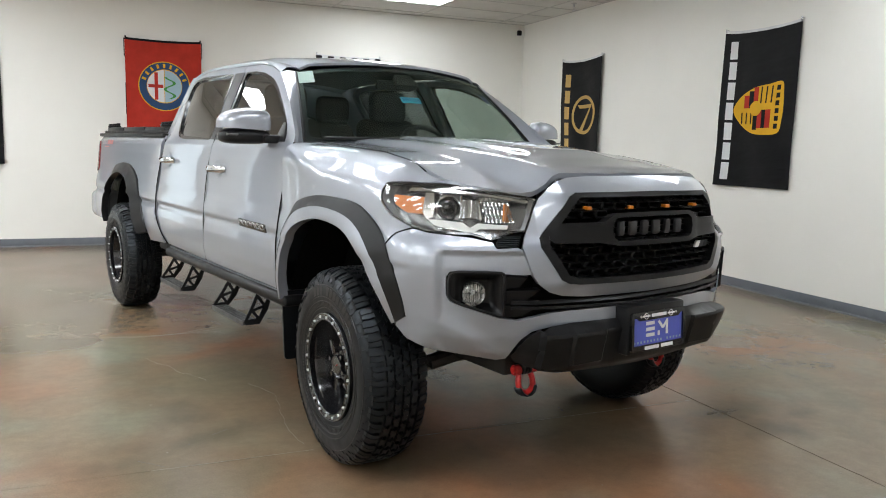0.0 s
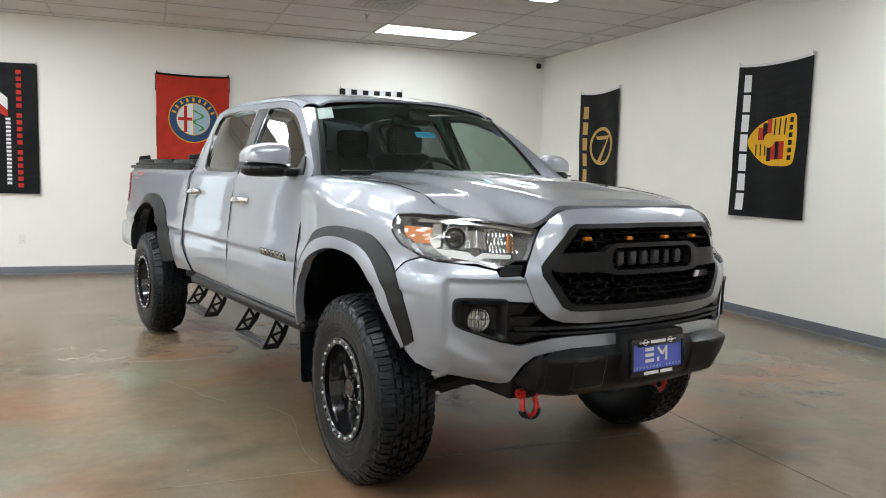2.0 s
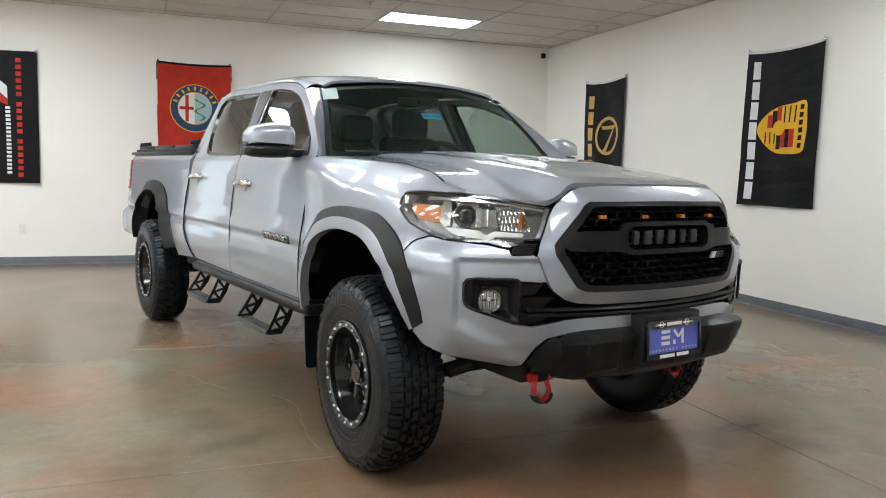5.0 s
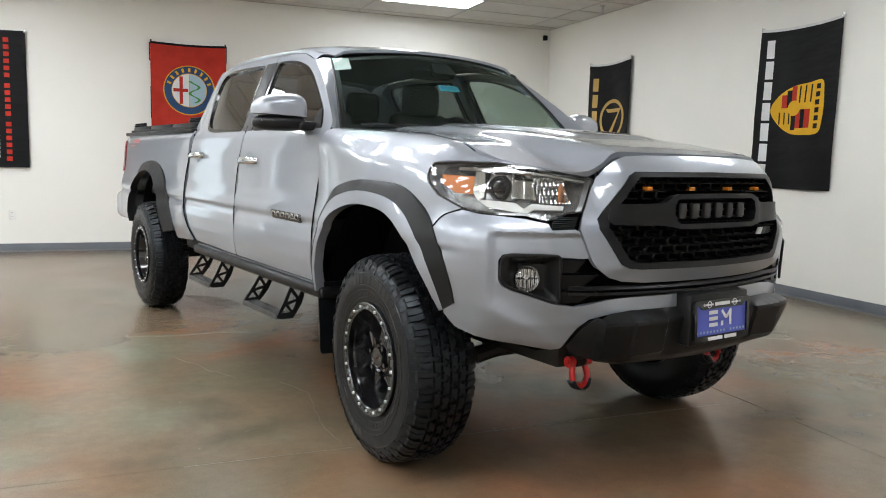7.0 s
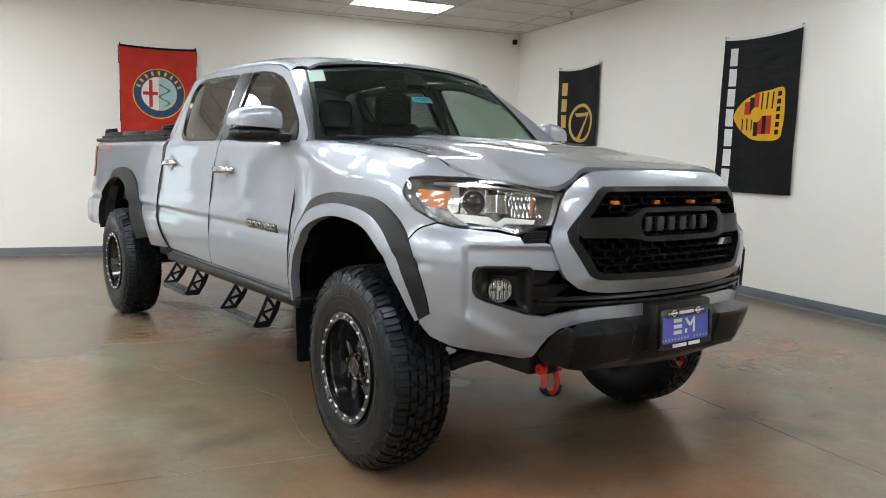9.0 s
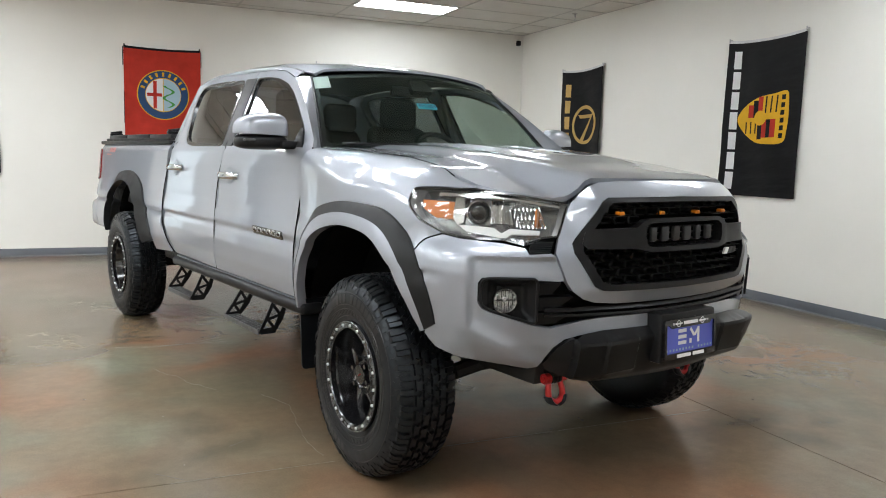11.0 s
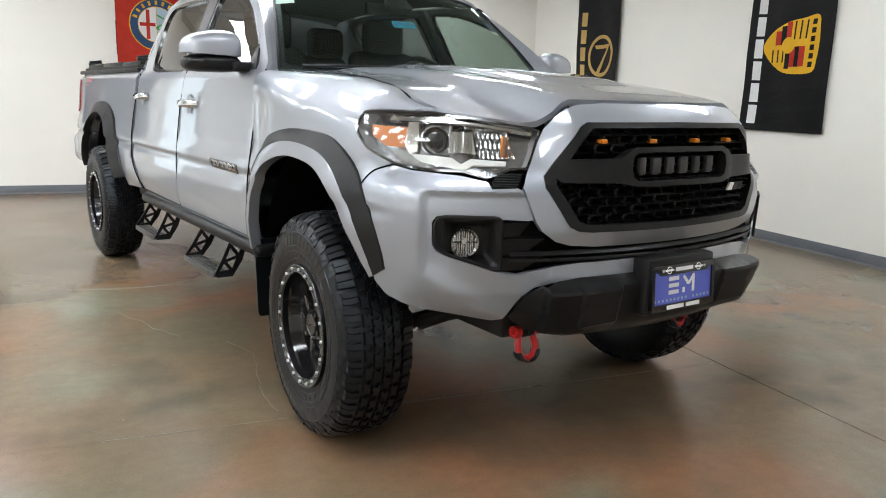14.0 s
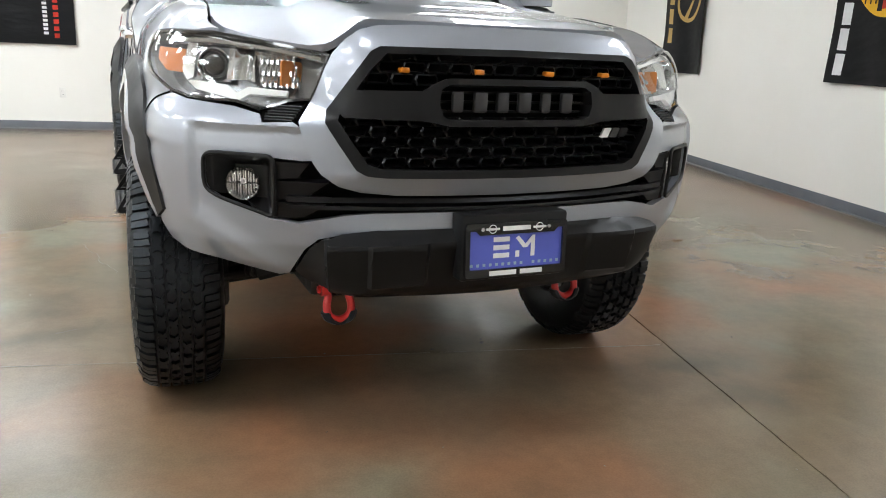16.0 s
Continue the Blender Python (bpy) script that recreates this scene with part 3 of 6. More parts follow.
f.bars("antler", [(0.53 + 0.06 * i, 0.79, 0.545 + 0.06 * i, 0.945) for i in range(3)] + [(0.29 + 0.06 * i, 0.60, 0.305 + 0.06 * i, 0.71) for i in range(3)], FLAGBLACK, 0.0030)
f.pins()

# black flag with a gold ring
f = flag_right(5.425, 0.955, "black cloth flag with a gold ring emblem", 0.92, 1.51, FLAGBLACK, sag=0.035, seed=4, wave=0.014)
f.shape("hem", [[(0, 1.487), (0.92, 1.487), (0.92, 1.512), (0, 1.512)]], FLAGWHITE, 0.0012)
f.bars("lettering", [(0.11, top - 0.165, 0.235, top) for top in (1.33, 1.12, 0.91, 0.70, 0.49)], FLAGGOLD)
f.shape("ring", [disc(0.56, 0.80, 0.255, 48, 0.25), disc(0.56, 0.80, 0.212, 48, 0.207)[::-1]], FLAGGOLD)
f.shape("stroke", [[(0.42, 0.93), (0.73, 0.93), (0.70, 0.885), (0.46, 0.885)]], FLAGGOLD, 0.0012)
f.shape("stroke", [[(0.68, 0.884), (0.735, 0.93), (0.54, 0.585), (0.48, 0.605)]], FLAGGOLD, 0.0024)
f.pins()

# red flag with a round emblem
f = flag_far(-1.145, 0.97, "red cloth flag with a round blue-rimmed emblem", 0.875, 1.53, FLAGRED, sag=0.015, seed=2, wave=0.012)
f.bars("hem", [(0, 1.505, 0.875, 1.532)], FLAGBLACK)
f.shape("rim", [disc(0.44, 0.98, 0.300, 56)], FLAGYELLOW, 0.0012)
f.shape("rim", [disc(0.44, 0.98, 0.288, 56)], FLAGBLUE, 0.0024)
f.shape("rim", [disc(0.44, 0.98, 0.205, 56)], FLAGYELLOW, 0.0036)
f.shape("field", [disc(0.436, 0.98, 0.195, 28, None, 90, 270)], FLAGWHITE, 0.0048)
f.shape("field", [disc(0.444, 0.98, 0.195, 28, None, -90, 90)], PALEBLUE, 0.0048)
f.bars("cross", [(0.325, 0.815, 0.365, 1.145)], FLAGRED, 0.0060)
f.bars("cross", [(0.255, 0.96, 0.425, 1.00)], FLAGRED, 0.0070)
wig = [Vector((0.50 + 0.055 * math.sin(i * 0.9), 0.83 + 0.022 * i, 0)) for i in range(13)]
wig = spline(wig, 4)
f.shape("ribbon", [[(p.x - 0.017, p.y) for p in wig] + [(p.x + 0.017, p.y) for p in reversed(wig)]], FLAGGREEN, 0.0060)
for k in range(9):
    a = radians(160 - 140 * k / 8)
    cx, cy = 0.44 + 0.247 * math.cos(a), 0.98 + 0.247 * math.sin(a)
    f.shape("lettering", [[(cx + r * math.cos(a) + q * math.sin(a), cy + r * math.sin(a) - q * math.cos(a)) for r, q in ((-0.024, -0.013), (0.024, -0.013), (0.024, 0.013), (-0.024, 0.013))]], FLAGYELLOW, 0.0036)
f.bars("tie", [(-0.012, 1.30, -0.002, 1.52), (0.877, 1.32, 0.885, 1.52), (-0.004, 0.62, 0.004, 1.0)], FLAGBLACK, 0.0004)
f.pins(BLACK)

# black flag with lettering
f = flag_far(-3.355, 0.975, "black cloth flag with red and white lettering", 0.915, 1.53, FLAGBLACK, sag=0.01, seed=6)
f.bars("lettering", [(0.69 - 0.0, 1.40 - 0.078 * i - (0.04 if i > 5 else 0) - (0.04 if i > 10 else 0), 0.745, 1.45 - 0.078 * i - (0.04 if i > 5 else 0) - (0.04 if i > 10 else 0)) for i in range(17)], FLAGRED)
f.bars("lettering", [(0.575, 0.86 - 0.047 * i, 0.625, 0.89 - 0.047 * i) for i in range(17)], FLAGWHITE)
f.shape("stripe", [[(0.40, 1.30), (0.60, 1.12), (0.60, 0.98), (0.40, 1.16)]], FLAGWHITE)
f.shape("stripe", [[(0.40, 1.155), (0.60, 0.975), (0.60, 0.90), (0.40, 1.0)]], FLAGRED)
f.pins()

# chequered flag
f = flag_far(1.18, 0.96, "black and white chequered cloth flag", 0.885, 1.50, FLAGWHITE, sag=0.012, seed=3, wave=0.008)
for i in range(11):
    for j in range(17):
        if (i + j) % 2 == 0:
            f.bars("check", [(0.885 * i / 11, 1.488 - 0.088 * (j + 1), 0.885 * (i + 1) / 11, 1.488 - 0.088 * j)], FLAGBLACK)
f.pins()
# ---- the truck: nose towards -y, right-hand side at -x, front axle at y = 0
truck = thing("pickup_truck", "lifted silver four-door pickup truck with black wheels", "truck")
AXLE = 3.58

# plan of the body at bumper height, from the middle of the nose round the corner to the tail
PLAN = spline([Vector((*p, 0)) for p in ((0.2, -0.812), (0, -0.815), (-0.2, -0.808), (-0.40, -0.775), (-0.55, -0.722), (-0.68, -0.655), (-0.79, -0.565), (-0.865, -0.45), (-0.900, -0.32),
              (-0.912, -0.12), (-0.912, 0.2), (-0.907, 0.65), (-0.905, 1.4), (-0.905, 2.4), (-0.905, 3.4), (-0.90, 4.3), (-0.885, 4.62))], 40)
PLAN = [p for p in PLAN if p.x <= 1e-6]
PX, PY = np.array([p.x for p in PLAN]), np.array([p.y for p in PLAN])
PX[0] = 0.0
PS = np.concatenate(([0], np.cumsum(np.hypot(np.diff(PX), np.diff(PY)))))
TX, TY = np.gradient(PX, PS), np.gradient(PY, PS)
NX, NY = -TY, TX
TURN_SIGN = -1 if NY[0] > 0 else 1
NX, NY = NX * TURN_SIGN, NY * TURN_SIGN


def near(x, y):
    return float(PS[int(np.argmin((PX - x) ** 2 + (PY - y) ** 2))])


def sx(x):
    """Length along the plan at the nose, for a distance from the middle."""
    k = int(np.argmax(PY > -0.45))
    return float(np.interp(-abs(x), PX[:k][::-1], PS[:k][::-1]))


def sy(y):
    k = int(np.argmax(PY > -0.45))
    return float(np.interp(y, PY[k:], PS[k:]))


S_FRONT, S_MID, S_CORNER, S_SIDE = sx(0.40), sx(0.55), near(-0.84, -0.50), sy(-0.28)
IN_FRONT = [(0.48, 0.05), (0.54, 0.03), (0.64, 0.008), (0.70, 0.012), (0.735, 0.014), (0.766, 0.032), (0.818, 0.006), (0.86, 0.010), (0.95, 0.016), (1.04, 0.022), (1.10, 0.031), (1.14, 0.043), (1.18, 0.078), (1.21, 0.118), (1.23, 0.16)]
IN_CORNER = [(0.48, 0.115), (0.52, 0.075), (0.57, 0.040), (0.63, 0.018), (0.70, 0.008), (0.80, 0.003), (0.88, 0.002), (0.92, 0.007), (0.945, 0.016), (0.965, 0.030), (0.985, 0.050), (1.005, 0.064), (1.05, 0.080), (1.10, 0.098), (1.13, 0.110), (1.17, 0.135), (1.2, 0.17)]
IN_SIDE = [(0.48, 0.06), (0.56, 0.03), (0.60, 0.020), (0.64, 0.010), (0.70, 0.0), (0.79, 0.0), (0.84, 0.006), (0.864, 0.018), (0.874, 0.018), (0.886, 0.008), (0.93, 0.014), (1.0, 0.032), (1.10, 0.046), (1.20, 0.054), (1.27, 0.064), (1.31, 0.080), (1.34, 0.096)]
FENDER_TOP = [(-0.72, 1.100), (-0.64, 1.125), (-0.55, 1.147), (-0.45, 1.173), (-0.35, 1.205), (-0.25, 1.235), (0.0, 1.268), (0.27, 1.284), (0.6, 1.303), (0.9, 1.31)]
ROLL_AT = [(sx(0.50), 0.090), (sx(0.60), 0.105), (sx(0.70), 0.120), (near(-0.83, -0.52), 0.140), (near(-0.885, -0.38), 0.165), (sy(-0.25), 0.190), (sy(0.0), 0.205), (sy(0.9), 0.205)]
TOP_AT = [(sx(0.50), 1.125), (sx(0.60), 1.140), (sx(0.70), 1.155), (near(-0.83, -0.52), 1.173), (near(-0.885, -0.38), 1.195), (sy(-0.25), 1.235), (sy(0.0), 1.268), (sy(0.27), 1.284), (sy(0.6), 1.303), (sy(0.9), 1.31)]


def inset(s, z):
    if s <= S_FRONT:
        return interp(z, IN_FRONT)
    if s < S_CORNER:
        t = smooth(S_FRONT, S_MID, s)
        return interp(z, IN_FRONT) * (1 - t) + interp(z, IN_CORNER) * t
    t = smooth(S_CORNER, S_SIDE, s)
    return interp(z, IN_CORNER) * (1 - t) + interp(z, IN_SIDE) * t


def wrap(s, z, off=0.0):
    """A point of the body's skin, off metres outside it."""
    k = inset(s, z) - off
    return (float(np.interp(s, PS, PX) - k * np.interp(s, PS, NX)), float(np.interp(s, PS, PY) - k * np.interp(s, PS, NY)), z)


def fender(s, w):
    """The wing: upright to w = 1, then rolled over to the bonnet's edge at w = 1.5."""
    y = float(np.interp(s, PS, PY))
    blister = 0.022 * smooth(-0.75, -0.3, y) * (1 - smooth(0.35, 0.62, y)) * smooth(0.62, 0.9, w)
    if w <= 1.0:
        return wrap(s, w, blister)
    a = min(1.0, (w - 1.0) / 0.5) * math.pi / 2
    k0 = inset(s, 1.0) - blister
    z1 = interp(s, TOP_AT)
    roll = interp(s, ROLL_AT)
    crest = 0.006 * math.exp(-((a - 0.62) / 0.16) ** 2) * smooth(-0.3, 0.1, y)
    box = smooth(0.1, 0.6, y)
    k = k0 + (roll - k0) * (1 - math.cos(a)) ** (1.1 + 2.2 * box) - crest
    return (float(np.interp(s, PS, PX) - k * np.interp(s, PS, NX)), float(np.interp(s, PS, PY) - k * np.interp(s, PS, NY)), 1.0 + (z1 - 1.0) * math.sin(a) ** (0.92 - 0.35 * box))


CABIN_X = [(1.28, 0.838), (1.31, 0.825), (1.45, 0.76), (1.60, 0.690), (1.70, 0.642), (1.75, 0.605), (1.78, 0.56)]


def cabin(y, z, off=0.0):
    """The cab's side above the belt."""
    pinch = 0.02 * smooth(2.3, 2.7, y) + 0.015 * (1 - smooth(0.6, 1.2, y))
    return (-(interp(z, CABIN_X) - pinch) - off, y, z)


def door_skin(y, z, off=0.0):
    if z <= 1.28:
        return wrap(sy(y), z, off)
    a, b = wrap(sy(y), z, off), cabin(y, z, off)
    t = smooth(1.28, 1.34, z)
    return (a[0] * (1 - t) + b[0] * t, y, z)


def two(name, maker, mat, parent, label="", sharp=35):
    """A part for the right-hand side and its twin for the left."""
    made = part(name, maker(), mat, parent, label, sharp), part(name, flip(maker()), mat, parent, label, sharp)
    return made


def arc(cy, cz, ry, rz, a0, a1, n=14):
    return [(cy + ry * math.cos(radians(a0 + (a1 - a0) * i / n)), cz + rz * math.sin(radians(a0 + (a1 - a0) * i / n))) for i in range(n + 1)]


# wheel arches in (y, z): from the rear foot over the top to the front foot
ARCH_F = [(p.x, p.y) for p in spline([Vector((*p, 0)) for p in ((0.545, 0.585), (0.515, 0.70), (0.46, 0.83), (0.36, 0.935), (0.21, 0.985), (0.05, 0.99), (-0.10, 0.965), (-0.22, 0.895), (-0.305, 0.79), (-0.352, 0.70), (-0.370, 0.655))], 5)]
ARCH_FM = [(p.x, p.y) for p in spline([Vector((*p, 0)) for p in ((0.565, 0.585), (0.545, 0.72), (0.495, 0.87), (0.40, 0.985), (0.23, 1.035), (0.05, 1.042), (-0.13, 1.015), (-0.255, 0.94), (-0.335, 0.83), (-0.372, 0.73), (-0.388, 0.664))], 5)]
ARCH_FO = [(p.x, p.y) for p in spline([Vector((*p, 0)) for p in ((0.585, 0.585), (0.57, 0.74), (0.53, 0.90), (0.44, 1.025), (0.25, 1.078), (0.05, 1.085), (-0.15, 1.065), (-0.305, 0.978), (-0.388, 0.852), (-0.420, 0.755), (-0.430, 0.690))], 5)]
RY = AXLE - 0.02
ARCH_R = [(p.x, p.y) for p in spline([Vector((*p, 0)) for p in ((RY + 0.47, 0.62), (RY + 0.46, 0.72), (RY + 0.40, 0.87), (RY + 0.28, 0.985), (RY + 0.10, 1.035), (RY - 0.10, 1.03), (RY - 0.28, 0.965), (RY - 0.42, 0.85), (RY - 0.53, 0.72), (RY - 0.60, 0.63))], 5)]
ARCH_RO = [(p.x, p.y) for p in spline([Vector((*p, 0)) for p in ((RY + 0.55, 0.62), (RY + 0.54, 0.74), (RY + 0.48, 0.92), (RY + 0.33, 1.065), (RY + 0.12, 1.11), (RY - 0.12, 1.105), (RY - 0.34, 1.035), (RY - 0.52, 0.89), (RY - 0.65, 0.75), (RY - 0.72, 0.655))], 5)]


def side(loop):
    return [(sy(y), z) for y, z in loop]


# --- bonnet
HOOD_MID = [(-0.78, 1.185), (-0.70, 1.208), (-0.60, 1.232), (-0.4, 1.262), (-0.1, 1.295), (0.3, 1.322), (0.75, 1.332)]


def hood_z(x, y):
    edge, mid = interp(y, FENDER_TOP), interp(y, HOOD_MID)
    a = abs(x)
    wide = 0.44 + 0.02 * smooth(-0.6, 0.5, y)
    t = 0.80 * (1 - smooth(wide - 0.07, wide + 0.07, a)) + 0.20 * (1 - min(1, a / 0.72) ** 2)
    scoop = 0.016 * (1 - smooth(0.20, 0.29, a)) * smooth(-0.42, -0.22, y)
    return edge + (mid - edge) * t + scoop


def nose(x, z, off=0.0):
    return wrap(sx(x), z, off)


hood_front = [nose(x, z)[:2] for x, z in ((0.0, 1.212), (0.15, 1.212), (0.30, 1.210), (0.40, 1.204), (0.44, 1.192), (0.475, 1.16), (0.507, 1.13))]
lamp_top = [fender(near(-0.60, -0.70), 1.5)[:2], fender(near(-0.68, -0.655), 1.5)[:2], fender(near(-0.75, -0.60), 1.5)[:2], fender(near(-0.83, -0.52), 1.5)[:2], fender(near(-0.86, -0.46), 1.5)[:2], fender(near(-0.885, -0.38), 1.5)[:2]]
hood_side = [fender(sy(y), 1.5)[:2] for y in (-0.30, -0.15, 0.05, 0.25, 0.45, 0.62)]
outline = [Vector((*p[:2], 0)) for p in hood_front] + [Vector((*p, 0)) for p in lamp_top + hood_side]
outline = [(p.x + 0.007, p.y + 0.001) for p in outline]
outline[0] = (0.0, outline[0][1])
cowl = [(-0.64, 0.70), (-0.45, 0.645), (-0.2, 0.60), (0.0, 0.59)]
bm = panel([outline + cowl], lambda x, y: (x, y, hood_z(x, y)), 0.035, 0.035, 0.02, (0, 0, 1))
part("hood", mirrored(bm), SILVER, truck, "silver metallic bonnet with a raised middle", 50)

# --- front wings
HL_REAR = [(-0.868, -0.40, 1.035), (-0.86, -0.33, 1.08), (-0.845, -0.27, 1.125), (-0.835, -0.255, 1.145)]


def w_of(s, z):
    """Height on the rolled wing for a true height."""
    z1 = interp(s, TOP_AT)
    if z <= 1.0:
        return z
    return 1.0 + 0.5 * math.asin(min(1.0, ((z - 1.0) / (z1 - 1.0))) ** (1 / 0.92)) / (math.pi / 2)


S_SEAM = near(-0.895, -0.405)
S_AMBER = sy(-0.262)
HL_W = [(S_SEAM, 1.002), (near(-0.874, -0.43), w_of(near(-0.874, -0.43), 1.009)), (sy(-0.335), w_of(sy(-0.335), 1.049)), (sy(-0.275), w_of(sy(-0.275), 1.094)), (S_AMBER, w_of(S_AMBER, 1.112)), (S_AMBER, w_of(S_AMBER, 1.139)), (sy(-0.272), w_of(sy(-0.272), 1.162)), (near(-0.885, -0.38), w_of(near(-0.885, -0.38), 1.168)), (near(-0.86, -0.46), w_of(near(-0.86, -0.46), 1.167)), (near(-0.83, -0.52), 1.485)]


def wing():
    arch = side(ARCH_FM)
    loop = [(sy(0.628), 0.585)] + [p for p in arch if p[1] > 0.925 or p[0] > sy(0.0)]
    loop += [(sy(-0.335), 0.945), (sy(-0.372), 0.990)]
    loop += HL_W[1:]
    loop += [(sy(y), 1.5) for y in (-0.30, -0.15, 0.05, 0.25, 0.45, 0.60, 0.70)]
    loop += [(sy(0.70), 1.42), (sy(0.600), 1.40), (sy(0.600), 1.33), (sy(0.615), 1.2), (sy(0.63), 1.0), (sy(0.628), 0.8)]
    return panel([loop], fender, 0.04, 0.03, 0.018, (-1, 0, 0.4))


two("front_fender", wing, SILVER, truck, "", 50)


def bulged(y, z, a):
    """The wing's skin, evened out along the arch, a metres proud."""
    spots = [fender(sy(max(y + d, -0.44)), z + e) for d in (-0.08, -0.04, 0.0, 0.04, 0.08) for e in (-0.03, 0.0, 0.03)]
    x, yy, _ = fender(sy(y), z) if y > -0.44 else wrap(near(-0.9, y), z, 0.02)
    mean = sum(p[0] for p in spots) / len(spots)
    return (min(x, mean) - a, yy, z)


def arch_band(inner, outer, h_in, h_out, fn, close=0.05, taper=0.0):
    """A flare: a rounded strip between two arch lines, h metres proud at each, turned in at both edges; taper: thinned towards its end."""
    bm = bmesh.new()
    rows = []
    n = len(inner)
    for i in range(n):
        a, b = Vector(inner[i]), Vector(outer[i])
        row = []
        thin = 1 - taper * smooth(0.60, 1.0, i / (n - 1))
        for t, h in ((-0.02, h_in - close), (0.0, h_in), (0.35, h_in * 0.55 + h_out * 0.45 + 0.004), (0.75, h_in * 0.2 + h_out * 0.8 + 0.003), (1.0, h_out), (1.01, -0.012)):
            p = a + (b - a) * t
            row.append(bm.verts.new(fn(p.x, p.y, h * thin if h > 0 else h)))
        rows.append(row)
    for i in range(n - 1):
        for j in range(5):
            bm.faces.new((rows[i][j], rows[i + 1][j], rows[i + 1][j + 1], rows[i][j + 1]))
    bm.faces.new(rows[0])
    bm.faces.new(rows[-1][::-1])
    bmesh.ops.recalc_face_normals(bm, faces=bm.faces)
    if sum((f.normal.x * f.calc_area() for f in bm.faces)) > 0:
        bmesh.ops.reverse_faces(bm, faces=bm.faces)
    return bm


two("wheel_arch_lip", lambda: arch_band(ARCH_F, ARCH_FM, 0.038, 0.036, bulged, 0.040, 0.75), SILVER, truck, "silver inner lip of the wheel arch", 40)
two("fender_flare", lambda: arch_band(ARCH_FM, ARCH_FO, 0.038, 0.010, bulged, 0.03, 0.75), FLARE, truck, "dark satin plastic arch flare", 30)


def bed_bulge(y, z, a):
    x, yy, zz = wrap(sy(y), z, 0.008)
    return (x - a, yy, zz)


two("fender_flare", lambda: arch_band(ARCH_R, ARCH_RO, 0.050, 0.012, bed_bulge, 0.05), FLARE, truck, "dark satin plastic arch flare", 30)

# --- doors
SEAM_B = [(1.66, 1.30), (1.70, 1.15), (1.685, 0.95), (1.655, 0.80), (1.655, 0.615)]
SEAM_A = [(0.605, 1.30), (0.635, 1.15), (0.645, 0.95), (0.64, 0.80), (0.645, 0.615)]
SEAM_C = [(2.60, 1.30), (2.645, 1.12), (2.645, 0.95), (2.60, 0.80), (2.50, 0.70), (2.39, 0.625)]
WIN_F = [(0.715, 1.302), (0.79, 1.395), (0.93, 1.492), (1.06, 1.575), (1.17, 1.628), (1.33, 1.668), (1.48, 1.686), (1.64, 1.690), (1.61, 1.50), (1.57, 1.302)]
WIN_R = [(1.725, 1.302), (1.765, 1.48), (1.81, 1.690), (2.15, 1.702), (2.42, 1.702), (2.555, 1.690), (2.605, 1.655), (2.585, 1.56), (2.50, 1.43), (2.43, 1.355), (2.34, 1.313), (2.22, 1.302)]
TOP_F = [(1.675, 1.728), (1.45, 1.722), (1.28, 1.702), (1.13, 1.658), (1.0, 1.588), (0.85, 1.488), (0.66, 1.345)]
TOP_R = [(2.650, 1.50), (2.680, 1.60), (2.678, 1.675), (2.60, 1.722), (2.42, 1.738), (2.12, 1.742), (1.675, 1.729)]


def front_door():
    loop = SEAM_A + SEAM_B[::-1] + [(1.668, 1.45)] + TOP_F
    return panel([loop, soft(WIN_F, 0.04)[::-1]], door_skin, 0.05, 0.0115, 0.02, (-1, 0, 0))


def rear_door():
    b = [(y + 0.007, z) for y, z in SEAM_B]
    loop = b + SEAM_C[::-1] + TOP_R[:-1] + [(1.682, 1.729), (1.676, 1.45)]
    return panel([loop, soft(WIN_R, 0.05)[::-1]], door_skin, 0.05, 0.0115, 0.02, (-1, 0, 0))


doors_f = two("front_door", front_door, SILVER, truck, "", 40)
doors_r = two("rear_door", rear_door, SILVER, truck, "", 40)


def glass_of(win, off):
    return lambda: panel([soft(win, 0.04)], lambda y, z: door_skin(y, z, off), 0.08, 0.05, 0.0, (-1, 0, 0))


def seal_of(win, w=0.022):
    c = Vector((sum(p[0] for p in win) / len(win), sum(p[1] for p in win) / len(win)))
    a = soft(win, 0.04)
    inner = [(p[0] + (c - Vector(p)).normalized().x * w, p[1] + (c - Vector(p)).normalized().y * w) for p in a]
    return lambda: panel([a, inner[::-1]], lambda y, z: door_skin(y, z, 0.002), 0.1, 0.1, 0.012, (-1, 0, 0))


def pillar():
    loop = [(1.575, 1.305), (1.62, 1.50), (1.648, 1.690), (1.800, 1.692), (1.758, 1.50), (1.718, 1.305)]
    return panel([loop], lambda y, z: door_skin(y, z, 0.004), 0.1, 0.05, 0.012, (-1, 0, 0))


def handle(y, z):
    def make():
        x = door_skin(y, z)[0]
        bm = bmesh.new()
        pts = spline([(x - 0.004, y - 0.115, z), (x - 0.034, y - 0.095, z), (x - 0.042, y, z), (x - 0.036, y + 0.08, z), (x - 0.004, y + 0.115, z)], 5)
        rings = []
        for i, p in enumerate(pts):
            t = pts[min(i + 1, len(pts) - 1)] - pts[max(i - 1, 0)]
            q = t.to_track_quat("Y", "Z")
            rings.append([bm.verts.new(p + q @ Vector((0.009 * math.cos(k * math.pi / 5), 0, 0.019 * math.sin(k * math.pi / 5)))) for k in range(10)])
        for i in range(len(rings) - 1):
            for k in range(10):
                bm.faces.new((rings[i][k], rings[i][(k + 1) % 10], rings[i + 1][(k + 1) % 10], rings[i + 1][k]))
        bm.faces.new(rings[0])
        bm.faces.new(rings[-1])
        bmesh.ops.recalc_face_normals(bm, faces=bm.faces)
        return bm
    return make


